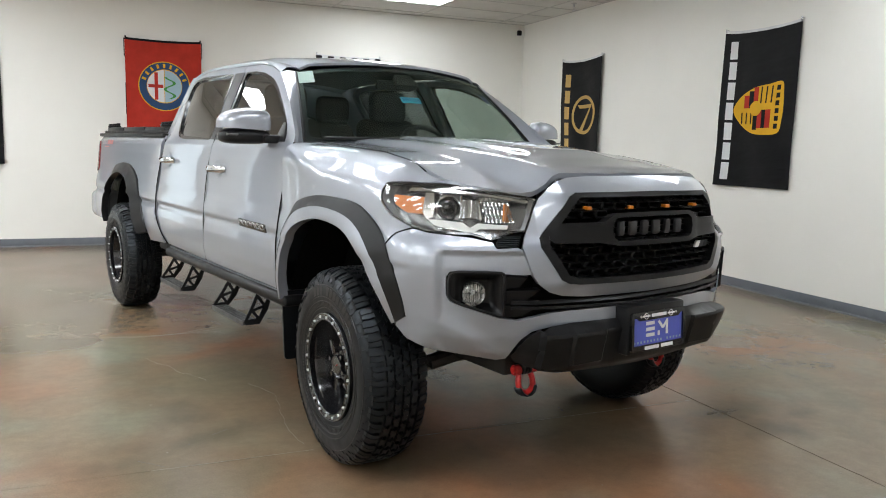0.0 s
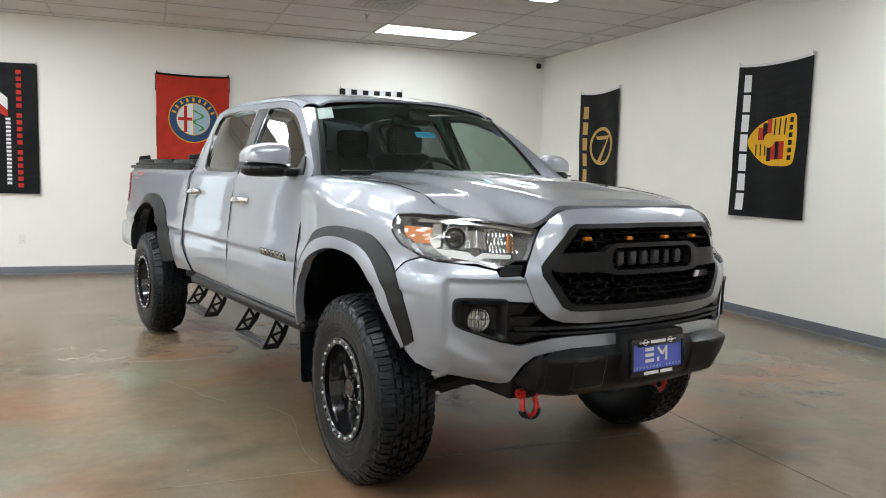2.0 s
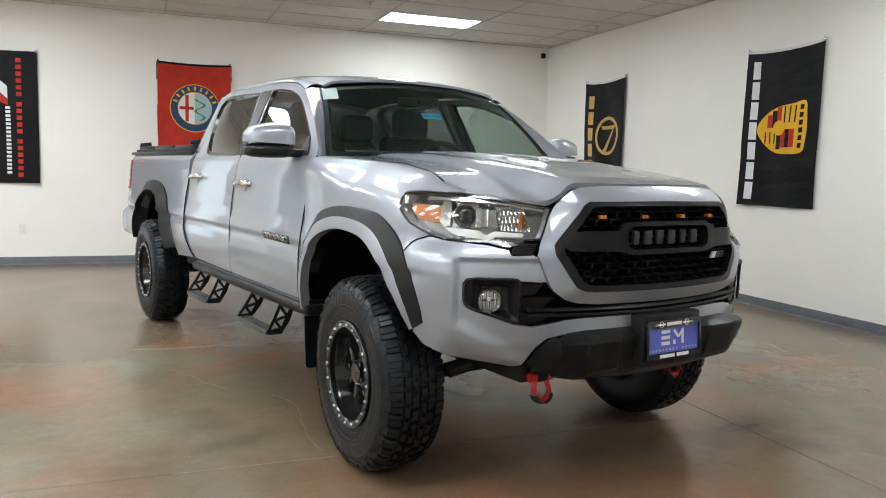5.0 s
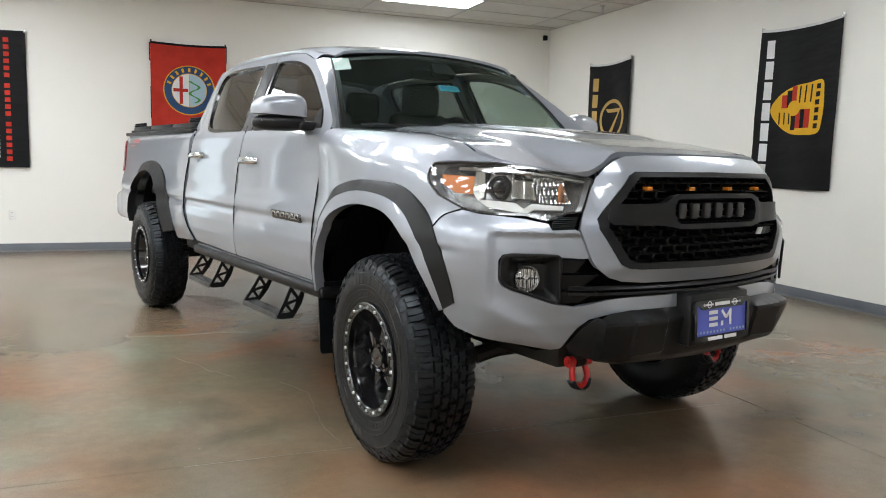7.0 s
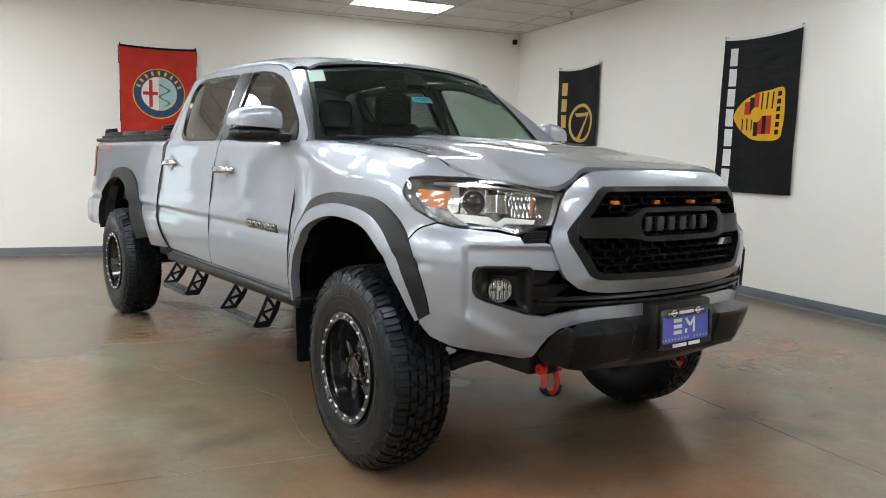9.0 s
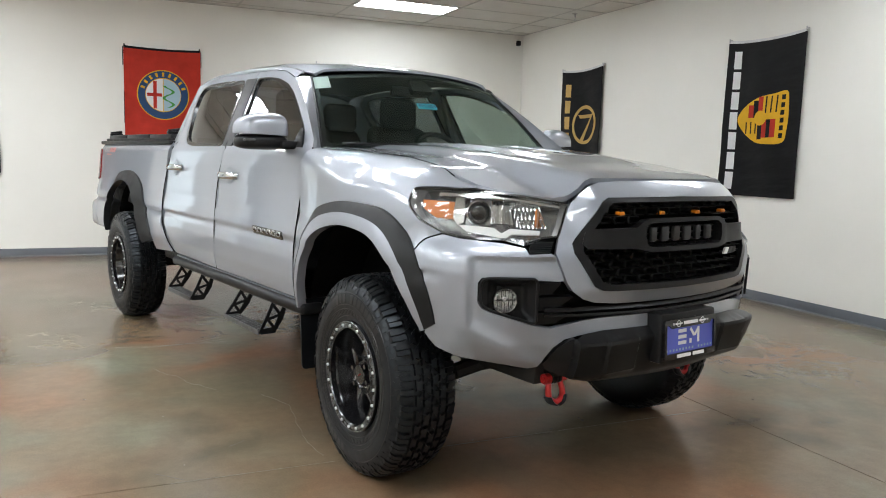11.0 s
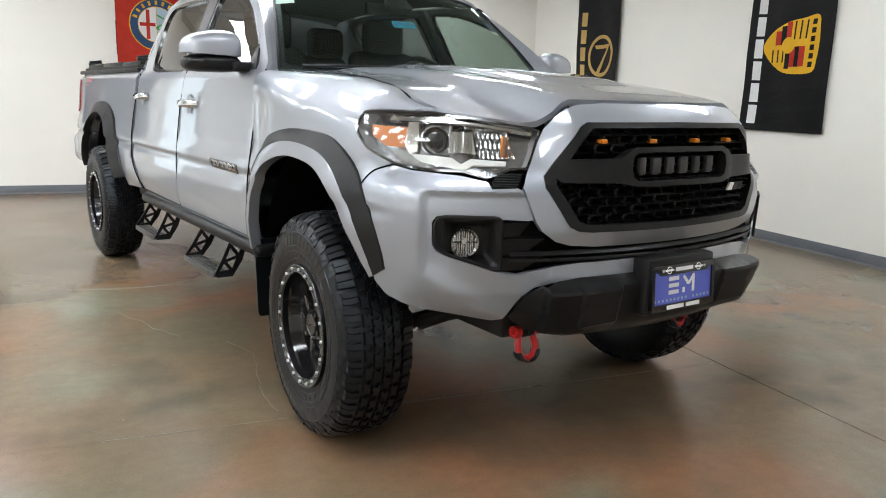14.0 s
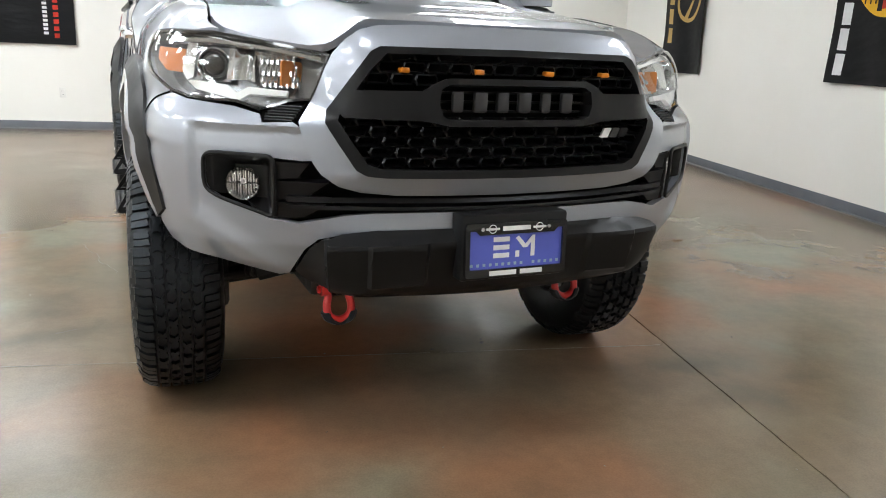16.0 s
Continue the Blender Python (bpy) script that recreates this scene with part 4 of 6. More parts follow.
def cup(y, z):
    def make():
        bm = bmesh.new()
        n, rings = 24, []
        for r, d in ((0.050, 0.004), (0.045, 0.003), (0.036, -0.010), (0.0, -0.018)):
            if r == 0:
                mid = bm.verts.new(door_skin(y, z, 0.0015))
                for k in range(n):
                    bm.faces.new((rings[-1][k], rings[-1][(k + 1) % n], mid))
                break
            rings.append([bm.verts.new(door_skin(y + 1.12 * r * math.cos(2 * math.pi * k / n), z + r * math.sin(2 * math.pi * k / n), max(d, 0.002) if d > 0 else 0.0018)) for k in range(n)])
            if len(rings) > 1:
                for k in range(n):
                    bm.faces.new((rings[-2][k], rings[-2][(k + 1) % n], rings[-1][(k + 1) % n], rings[-1][k]))
        bmesh.ops.recalc_face_normals(bm, faces=bm.faces)
        return bm
    return make


for doors, win, hy, hz in ((doors_f, WIN_F, 1.535, 1.142), (doors_r, WIN_R, 2.468, 1.165)):
    for k, d in enumerate(doors):
        side_of = (lambda b: b) if k == 0 else flip
        part("window", side_of(glass_of(win, -0.010)()), FRONTGLASS if win is WIN_F else TINT, d, "lightly tinted window glass" if win is WIN_F else "dark tinted window glass")
        part("window_seal", side_of(seal_of(win)()), GLOSSBLACK, d, "black rubber window seal")
        part("handle_cup", side_of(cup(hy, hz)()), SILVER, d, "silver cup behind the handle")
        part("door_handle", side_of(handle(hy, hz)()), CHROME, d, "chrome door handle")
two("pillar_trim", pillar, BLACK, truck, "black trim between the side windows")

# door emblem and lower crease
def badge():
    bm = bmesh.new()
    for i in range(6):
        y0 = 1.115 - 0.056 * i
        panel([soft([(y0, 0.876), (y0 - 0.040, 0.874), (y0 - 0.044, 0.899), (y0 - 0.004, 0.902)], 0.008, 2)], lambda y, z: door_skin(y, z, 0.006), 0.06, 0.02, 0.006, (-1, 0, 0), bm)
    return bm


for d, m in zip(doors_f, (lambda b: b, flip)):
    part("emblem", m(badge()), STEEL, d, "raised silver door emblem on black")
    part("emblem_base", m(panel([soft([(1.130, 0.866), (0.775, 0.863), (0.771, 0.904), (1.126, 0.908)], 0.008, 2)], lambda y, z: door_skin(y, z, 0.003), 0.06, 0.02, 0.004, (-1, 0, 0))), GLOSSBLACK, d)

# rocker sill
def sill():
    return panel([[(0.60, 0.545), (2.42, 0.545), (2.40, 0.608), (0.60, 0.608)]], lambda y, z: wrap(sy(y), z, -0.004), 0.2, 0.02, 0.03, (-1, 0, 0))


two("sill", sill, SILVER, truck)

# --- cargo bed
def bed_side():
    loop = [(2.665, 1.325), (2.66, 0.95), (2.62, 0.80), (2.52, 0.69), (2.47, 0.62), (2.82, 0.60)] + [(y, z) for y, z in ARCH_RO[::-1]] + [(4.50, 0.62), (4.56, 0.75), (4.585, 0.95), (4.60, 1.325)]
    loop = [(y, z - 0.012) if z < 1.3 and y > 2.8 and z > 0.64 and y < 4.3 else (y, z) for y, z in loop]

    def fn(y, z):
        x, yy, zz = wrap(sy(y), z, 0.006 + 0.010 * (1 - smooth(2.70, 2.95, y)) * smooth(0.62, 0.70, z) * (1 - smooth(0.80, 0.93, z)) * smooth(2.5, 2.62, y))
        t = smooth(1.27, 1.325, z)
        return (x + 0.012 * t, yy, zz)
    return panel([loop], fn, 0.06, 0.014, 0.03, (-1, 0, 0))


two("bed_side", bed_side, SILVER, truck, "", 40)
for sgn in (-1, 1):
    part("bed_rail", block((sgn * 0.80 - 0.035, 2.67, 1.31), (sgn * 0.80 + 0.035, 4.60, 1.338), 0.010), BLACK, truck, "black plastic cap along the cargo bed")
part("tailgate", block((-0.76, 4.57, 0.72), (0.76, 4.63, 1.33), 0.015), SILVER, truck)
two("tail_lamp", lambda: panel([soft([(4.525, 1.03), (4.59, 1.01), (4.595, 1.27), (4.545, 1.275)], 0.02)], lambda y, z: wrap(sy(y), z, 0.016), 0.03, 0.05, 0.02, (-1, 0, 0)), REDLENS, truck, "red tail lamp lens")


def decal(y0, z0, y1, z1):
    return lambda: panel([[(y0, z0), (y1, z0), (y1 - 0.01, z1), (y0 - 0.01, z1)]], lambda y, z: wrap(sy(y), z, 0.009), 0.1, 0.05, 0.001, (-1, 0, 0))


for y0, y1 in ((4.44, 4.385), (4.375, 4.32), (4.31, 4.255)):
    two("decal", decal(y0, 1.248, y1, 1.284), DECALGREY, truck, "grey lettering decal on the bed side")
for y0, y1 in ((4.245, 4.18), (4.17, 4.14), (4.13, 4.065)):
    two("decal", decal(y0, 1.248, y1, 1.284), DECALRED, truck, "red lettering decal on the bed side")
two("decal", decal(4.34, 1.224, 4.18, 1.233), DECALRED, truck, "red lettering decal on the bed side")


def rear_bumper():
    bm = bmesh.new()
    return block((-0.89, 4.56, 0.60), (0.89, 4.80, 0.84), 0.06, bm, 4)


part("rear_bumper", rear_bumper(), SILVER, truck, "silver rear step bumper")
cover = part("bed_cover", block((-0.775, 2.84, 1.337), (0.775, 3.36, 1.385), 0.012), BLACK, truck, "black folding bed cover")
for y in (3.37, 4.00):
    part("cover_panel", block((-0.775, y, 1.337), (0.775, y + 0.615 if y < 3.9 else 4.56, 1.389), 0.012), BLACK, cover)
for y in (2.90, 4.50):
    for x in (-0.73, 0.73):
        bm = block((x - 0.05, y - 0.025, 1.385), (x + 0.05, y + 0.025, 1.405), 0.006)
        rod((x - 0.045, y, 1.405), (x + 0.045, y, 1.418), 0.012, bm)
        part("latch", bm, BLACK, cover)
for x in (-0.77, 0.77):
    part("cover_rail", block((x - 0.025, 2.83, 1.338), (x + 0.025, 4.57, 1.36), 0.006), CHASSIS, cover)

# --- cab: windscreen, pillars, roof
WS_B, WS_T = Vector((-0.738, 0.700, 1.300)), Vector((-0.604, 1.085, 1.662))


def screen(u, v, off=0.0):
    """Windscreen: u from -1 to 1 across, v from the cowl to the roof."""
    p = WS_B + (WS_T - WS_B) * v
    bow = (0.13 - 0.03 * v) * (1 - u * u)
    n = Vector((0, -0.68, 0.73))
    q = Vector((u * -p.x, p.y - bow, p.z + 0.052 * (1 - u * u) * v)) + n * (0.012 * math.sin(math.pi * v) + off)
    return tuple(q)


wind = panel([[(-1, 0), (1, 0), (1, 1), (-1, 1)]], screen, 0.08, 0.08, 0.0, (0, -1, 1))
ws = part("windscreen", wind, GLASS, truck, "lightly tinted windscreen glass")
ws.visible_shadow = False
frit = panel([soft([(-1, 0), (1, 0), (1, 1), (-1, 1)], 0.05), soft([(-0.955, 0.06), (0.955, 0.06), (0.945, 0.955), (-0.945, 0.955)], 0.06)[::-1]], lambda u, v: screen(u, v, -0.003), 0.08, 0.08, 0.004, (0, -1, 1))
part("windscreen_border", frit, BLACK, ws, "black border of the windscreen")
part("mirror_mount", panel([soft([(-0.13, 0.80), (0.10, 0.80), (0.07, 0.96), (-0.10, 0.96)], 0.03)], lambda u, v: screen(u, v, -0.02), 0.08, 0.08, 0.03, (0, -1, 1)), BLACK, ws, "black sensor housing behind the glass")
sticker = panel([soft([(-0.190, 0.515), (-0.010, 0.515), (-0.010, 0.590), (-0.190, 0.590)], 0.01, 2)], lambda u, v: screen(u, v, -0.004), 0.05, 0.05, 0.0, (0, -1, 1))
part("stock_sticker", sticker, TEAL, ws, "turquoise sticker with stock number")
cu = bpy.data.curves.new("stock_number", "FONT")
cu.body, cu.size, cu.align_x, cu.align_y = "EM2824", 0.032, "CENTER", "CENTER"
cu.materials.append(NAVY)
cu.extrude = 0.0003
num = tagged(new("stock_number", cu), "dark stock number on the sticker")
c0, c1, c2 = Vector(screen(-0.100, 0.553, -0.0015)), Vector(screen(-0.040, 0.553, -0.0015)), Vector(screen(-0.100, 0.605, -0.0015))
ax = (c1 - c0).normalized()
az = ax.cross((c2 - c0)).normalized()
num.matrix_world = Matrix.Translation(c0) @ Matrix((ax, az.cross(ax), az)).transposed().to_4x4()
num.parent = ws
part("permit_sticker", panel([[(0.83, 0.66), (0.91, 0.66), (0.91, 0.80), (0.83, 0.80)]], lambda u, v: screen(u, v, -0.004), 0.1, 0.1, 0.0, (0, -1, 1)), NAVY, ws, "small blue sticker")
part("permit_sticker", panel([[(0.83, 0.62), (0.91, 0.62), (0.91, 0.655), (0.83, 0.655)]], lambda u, v: screen(u, v, -0.004), 0.1, 0.1, 0.0, (0, -1, 1)), WHITE, ws, "white strip of the sticker")

part("paper_sticker", panel([[(-0.985, 0.81), (-0.85, 0.81), (-0.85, 0.99), (-0.985, 0.99)]], lambda u, v: screen(u, v, -0.002), 0.1, 0.1, 0.0, (0, -1, 1)), WHITE, ws, "white paper sticker in the corner of the glass")

ROOF_Z = [(0.95, 1.655), (1.08, 1.700), (1.25, 1.738), (1.5, 1.762), (1.9, 1.775), (2.3, 1.770), (2.55, 1.756), (2.72, 1.728), (2.80, 1.69)]


def roof_edge(y):
    return 0.575 + 0.02 * smooth(1.0, 1.5, y) - 0.02 * smooth(2.2, 2.7, y)


def roof(a, y):
    """a: -1 to 1 across."""
    e = roof_edge(y)
    z = interp(y, ROOF_Z) + 0.035 * (1 - abs(a) ** 2.4) - 0.02 * smooth(0.9, 1.0, abs(a))
    bow = 0.09 * (1 - a * a) * (1 - smooth(1.08, 1.5, y))
    return (a * e, y - bow, z)


part("roof", panel([[(-1, 1.09), (1, 1.09), (1, 2.79), (-1, 2.79)]], roof, 0.08, 0.06, 0.014, (0, 0, 1)), SILVER, truck, "", 50)


def rail_top(y):
    return [y, interp(y, [(0.66, 1.345), (0.85, 1.488), (1.0, 1.588), (1.13, 1.658), (1.28, 1.702), (1.45, 1.722), (1.675, 1.729), (2.12, 1.742), (2.42, 1.738), (2.60, 1.722), (2.68, 1.675)])]


def strip(rows):
    bm = bmesh.new()
    vs = [[bm.verts.new(p) for p in r] for r in rows]
    for i in range(len(vs) - 1):
        for j in range(len(vs[0]) - 1):
            bm.faces.new((vs[i][j], vs[i + 1][j], vs[i + 1][j + 1], vs[i][j + 1]))
    bmesh.ops.recalc_face_normals(bm, faces=bm.faces)
    if sum(f.normal.x * f.calc_area() for f in bm.faces) > 0:
        bmesh.ops.reverse_faces(bm, faces=bm.faces)
    return bm


def between(a, b, n=5, lift=0.006):
    a, b = Vector(a), Vector(b)
    c = Vector((-0.6, -0.2, 0.75)).normalized()
    return [a + (b - a) * k / n + c * lift * math.sin(math.pi * k / n) for k in range(n + 1)]


def a_pillar():
    rows = []
    for k in range(13):
        t = k / 12
        y = 0.60 + t * (1.13 - 0.60)
        a = door_skin(y, rail_top(max(y, 0.66))[1] - max(0, 0.66 - y) * 0.8, 0.001)
        b = screen(-1.0, min(1, -0.08 + 1.09 * t), 0.004)
        rows.append(between(a, b))
    return strip(rows)


def roof_side():
    rows = []
    for k in range(25):
        y = 1.12 + k / 24 * (2.68 - 1.12)
        a = door_skin(y, rail_top(y)[1] + 0.004, 0.0)
        rows.append(between(a, roof(-1.0, y), 5, 0.014))
    return strip(rows)


two("a_pillar", a_pillar, SILVER, truck, "", 60)
two("roof_rail", roof_side, SILVER, truck, "", 60)


def c_pillar():
    rows = []
    for k in range(13):
        z = 1.30 + k / 12 * 0.42
        y0 = interp(z, [(1.30, 2.607), (1.50, 2.657), (1.60, 2.687), (1.675, 2.685), (1.72, 2.61)])
        a = door_skin(y0, z, 0.0)
        x, _, zz = cabin(2.60, z)
        rows.append([a, (x + 0.004, max(y0 + 0.02, 2.71), z), (x + 0.03, 2.765, z), (x + 0.10, 2.795, z + 0.003), (x + 0.28, 2.81, z + 0.005), (0.0, 2.82, z + 0.008)])
    return strip(rows)


two("cab_rear", c_pillar, SILVER, truck, "", 60)
two("weather_strip", lambda: strip([[Vector(screen(-1.0, k / 12, 0.003)), Vector(screen(-0.99, k / 12, 0.006)), Vector(screen(-0.978, k / 12, 0.003))] for k in range(13)]), BLACK, truck, "black strip beside the windscreen")

# cowl and wipers
part("cowl", strip([[(x, 0.60 + 0.10 * (x / 0.7) ** 2 - 0.03, 1.285), (x, 0.66 + 0.09 * (x / 0.7) ** 2, 1.275), (x, 0.78, 1.30)] for x in [0.69 - 0.0575 * k for k in range(25)]]), BLACK, truck, "black cowl below the windscreen")
for x0, x1 in ((-0.60, 0.02), (-0.02, 0.58)):
    p = [Vector(screen(-(x0 + (x1 - x0) * k / 8) / -0.69, 0.035 + 0.02 * k / 8, 0.012)) for k in range(9)]
    bm = bmesh.new()
    tube(p, 0.007, bm, 8)
    part("wiper", bm, BLACK, truck, "black wiper blade")

# --- door mirrors
def mirror_shell():
    bm = bmesh.new()
    bmesh.ops.create_uvsphere(bm, u_segments=28, v_segments=18, radius=1)
    for v in bm.verts:
        x, y, z = v.co
        sup = lambda c: math.copysign(abs(c) ** 0.62, c)
        x, y, z = sup(x), sup(y), sup(z)
        taper = 1 - 0.18 * max(0, -x)
        v.co = (-0.960 + 0.118 * x, 0.895 + (0.095 if y < 0 else 0.035) * y + 0.05 * (-x - 0.2) * 0.5, 1.370 + 0.087 * z * taper + 0.006 * x)
    bmesh.ops.bisect_plane(bm, geom=bm.verts[:] + bm.edges[:] + bm.faces[:], plane_co=(0, 0, 1.316), plane_no=(0.04, 0, 1), clear_inner=True)
    return bm


def mirror_base():
    bm = bmesh.new()
    bmesh.ops.create_uvsphere(bm, u_segments=24, v_segments=14, radius=1)
    for v in bm.verts:
        x, y, z = v.co
        sup = lambda c: math.copysign(abs(c) ** 0.62, c)
        x, y, z = sup(x), sup(y), sup(z)
        v.co = (-0.958 + 0.115 * x, 0.895 + (0.092 if y < 0 else 0.034) * y + 0.05 * (-x - 0.2) * 0.5, 1.320 + 0.036 * z)
    bm2 = block((-0.90, 0.770, 1.290), (-0.80, 0.905, 1.330), 0.014, bm)
    return bm2


shells = two("door_mirror", mirror_shell, SILVER, truck, "silver door mirror shell", 60)
for k, s in enumerate(shells):
    m = (lambda b: b) if k == 0 else flip
    part("mirror_base", m(mirror_base()), BLACK, s, "black mirror foot", 50)
    part("turn_signal", m(block((-1.062, 0.812, 1.324), (-0.985, 0.835, 1.334), 0.004)), DARKSTEEL, s, "dark turn signal strip")
    part("mirror_glass", m(block((-1.045, 0.918, 1.318), (-0.875, 0.926, 1.418), 0.003)), CHROME, s, "mirror glass")
    part("sail", m(panel([[(0.705, 1.302), (0.815, 1.302), (0.815, 1.395), (0.79, 1.392)]], lambda y, z: door_skin(y, z, 0.006), 0.1, 0.1, 0.02, (-1, 0, 0))), BLACK, s, "black mirror corner trim")

# --- nose: bumper, grille surround, grille, lamps
def lamp_face(s, z, off=0.0):
    a = Vector(wrap(s, z, off))
    f = Vector(fender(s, w_of(s, z)))
    n = Vector((float(np.interp(s, PS, NX)), float(np.interp(s, PS, NY)), 0.25))
    f = f + n * off
    t = smooth(sx(0.70), near(-0.868, -0.44), s)
    return tuple(a * (1 - t) + f * t)


def ns(loop):
    return [(sx(x), z) if not isinstance(x, tuple) else (near(*x), z) for x, z in loop]


BUMPER = [((-0.895, -0.376), 0.988), ((-0.874, -0.43), 1.004), ((-0.845, -0.495), 0.992), ((-0.80, -0.555), 0.988), (0.73, 0.982), (0.665, 0.968), (0.655, 0.948), (0.585, 0.952), (0.572, 0.945),
          (0.555, 0.905), (0.538, 0.858), (0.56, 0.856), (0.70, 0.866), (0.765, 0.871), (0.785, 0.866), (0.794, 0.848), (0.794, 0.782), (0.785, 0.760), (0.76, 0.745), (0.64, 0.702), (0.575, 0.690),
          (0.52, 0.703), (0.46, 0.716), (0.38, 0.722), (0.0, 0.724), (0.0, 0.672), (0.38, 0.670), (0.47, 0.664), (0.525, 0.650), (0.560, 0.620), (0.605, 0.545), (0.635, 0.537), ((-0.758, -0.511), 0.565), ((-0.802, -0.464), 0.580), ((-0.85, -0.409), 0.606), ((-0.893, -0.382), 0.650), ((-0.893, -0.390), 0.70), ((-0.90, -0.372), 0.80), ((-0.905, -0.315), 0.905), ((-0.905, -0.338), 0.945)]


def bumper():
    """A smooth corner with a shallow set-back front face and a lower facet that turns under."""
    s_edge, s0, s1 = near(-0.82, -0.532), near(-0.86, -0.47), near(-0.80, -0.545)
    facet = [(sx(0.54), 0.52), (sx(0.601), 0.549), (sx(0.742), 0.640), (near(-0.794, -0.547), 0.677), (near(-0.86, -0.46), 0.69)]

    def fn(s, z):
        zf = interp(s, facet)
        back = 0.013 * smooth(0, 1, (0.940 - z) / 0.016) * smooth(0, 1, (s_edge - s) / 0.026) * smooth(zf - 0.03, zf + 0.06, z)
        under = 0.35 * max(0.0, zf - z) * (1 - smooth(s1, s0, s)) * smooth(sx(0.54), sx(0.60), s)
        return lamp_face(s, z, -back - under)
    return panel([ns(BUMPER)], fn, 0.011, 0.009, 0.022, (0, -1, 0))


part("front_bumper", mirrored(bumper()), SILVER, truck, "silver front bumper", 40)
SURR = [(0.0, 1.203), (0.28, 1.201), (0.382, 1.195), (0.430, 1.182), (0.466, 1.158), (0.500, 1.122), (0.517, 1.085), (0.540, 1.02), (0.570, 0.955), (0.552, 0.90), (0.534, 0.853), (0.515, 0.825), (0.475, 0.795), (0.42, 0.778), (0.33, 0.770), (0.0, 0.766)]
HEX = [(0.0, 1.148), (0.375, 1.145), (0.400, 1.132), (0.508, 0.985), (0.508, 0.955), (0.432, 0.838), (0.405, 0.824), (0.36, 0.820), (0.0, 0.816)]


def surround():
    loop = ns(SURR) + ns(HEX[::-1])
    return panel([loop], lambda s, z: wrap(s, z, 0.004), 0.03, 0.02, 0.03, (0, -1, 0.2))


part("grille_surround", mirrored(surround()), SILVER, truck, "silver panel round the grille", 40)
grille = part("grille_frame", mirrored(panel([ns(HEX)[:] + ns([(0.0, 0.838), (0.37, 0.842), (0.405, 0.855), (0.478, 0.962), (0.47, 0.990), (0.396, 1.092), (0.36, 1.128), (0.0, 1.131)])], lambda s, z: wrap(s, z, 0.010), 0.03, 0.03, 0.05, (0, -1, 0))), BLACK, truck, "black hexagonal grille frame", 25)
BAND = [(0.0, 1.074), (0.205, 1.073), (0.235, 1.062), (0.268, 1.040), (0.452, 1.038), (0.468, 1.028), (0.480, 0.985), (0.464, 0.970), (0.27, 0.966), (0.215, 0.957), (0.195, 0.953), (0.0, 0.953)]
BOX = [(0.0, 1.058), (0.200, 1.057), (0.222, 1.045), (0.228, 1.01), (0.218, 0.979), (0.198, 0.970), (0.0, 0.970)]
part("grille_band", mirrored(panel([ns(BAND) + ns(BOX[::-1])], lambda s, z: wrap(s, z, 0.018 + 0.004 * (1 - smooth(sx(0.24), sx(0.28), s))), 0.03, 0.02, 0.05, (0, -1, 0))), BLACK, grille, "black cross band of the grille", 25)
for i in range(3):
    z = 0.985 + 0.024 * i
    bm = block((-0.22, -0.772, z), (0.22, -0.760, z + 0.006))
    part("slat", bm, BLACK, grille)
for i, w in enumerate((0.052, 0.060, 0.056, 0.060, 0.050, 0.056)):
    x = -0.172 + 0.0650 * i
    bm = bmesh.new()
    a = 0.5 * w
    s = [sx(x - a), sx(x + a)]
    bm = block((x - a + 0.010, -0.800, 0.986), (x + a - 0.010, -0.780, 1.041), 0.008)
    part("emblem_block", bm, GREYTEXT, grille, "raised grey emblem lettering block")


def honeycomb(z0, z1, x_at, pitch, rows, skip):
    """Hexagonal grille cells, each a ring with depth."""
    bm = bmesh.new()
    h = (z1 - z0) / rows
    for j in range(rows + 1):
        z = z0 + h * j
        w = x_at(z)
        k = int(w / pitch) + 1
        for i in range(-k, k + 1):
            x = (i + (0.5 if j % 2 else 0)) * pitch
            if abs(x) > x_at(z) + 0.02 or skip(x, z):
                continue
            yb = wrap(sx(min(abs(x), 0.5)), z)[1]
            ring = [(x + a * pitch * 0.54, z + b * h) for a, b in ((-1, 0), (-0.80, 0.5), (0.80, 0.5), (1, 0), (0.80, -0.5), (-0.80, -0.5))]
            inner = [(x + (p - x) * 0.86, z + (q - z) * 0.74) for p, q in ring]
            lo = [bm.verts.new((p, yb + 0.012, q)) for p, q in inner]
            hi = [bm.verts.new((p, yb + 0.016, q)) for p, q in ring]
            bk = [bm.verts.new((x + (p - x) * 0.9, yb + 0.055, z + (q - z) * 0.9)) for p, q in inner]
            for a in range(6):
                b = (a + 1) % 6
                bm.faces.new((hi[a], hi[b], lo[b], lo[a]))
                bm.faces.new((lo[a], lo[b], bk[b], bk[a]))
    bmesh.ops.recalc_face_normals(bm, faces=bm.faces)
    return bm


part("honeycomb", honeycomb(1.066, 1.124, lambda z: interp(z, [(1.05, 0.405), (1.12, 0.34)]), 0.062, 2, lambda x, z: abs(x) < 0.24 and z < 1.07), BLACK, grille, "black honeycomb mesh", 20)
part("honeycomb", honeycomb(0.856, 0.962, lambda z: interp(z, [(0.85, 0.385), (0.96, 0.455)]), 0.066, 4, lambda x, z: False), BLACK, grille, "black honeycomb mesh", 20)
# Shade behind the mesh, put in as a near-black sheet.
part("grille_backing", mirrored(panel([ns([(0.0, 1.13), (0.36, 1.13), (0.48, 0.97), (0.40, 0.85), (0.0, 0.84)])], lambda s, z: wrap(s, z, -0.055), 0.08, 0.08, 0.01, (0, -1, 0))), VOID, grille, "near-black sheet for the shade behind the mesh")
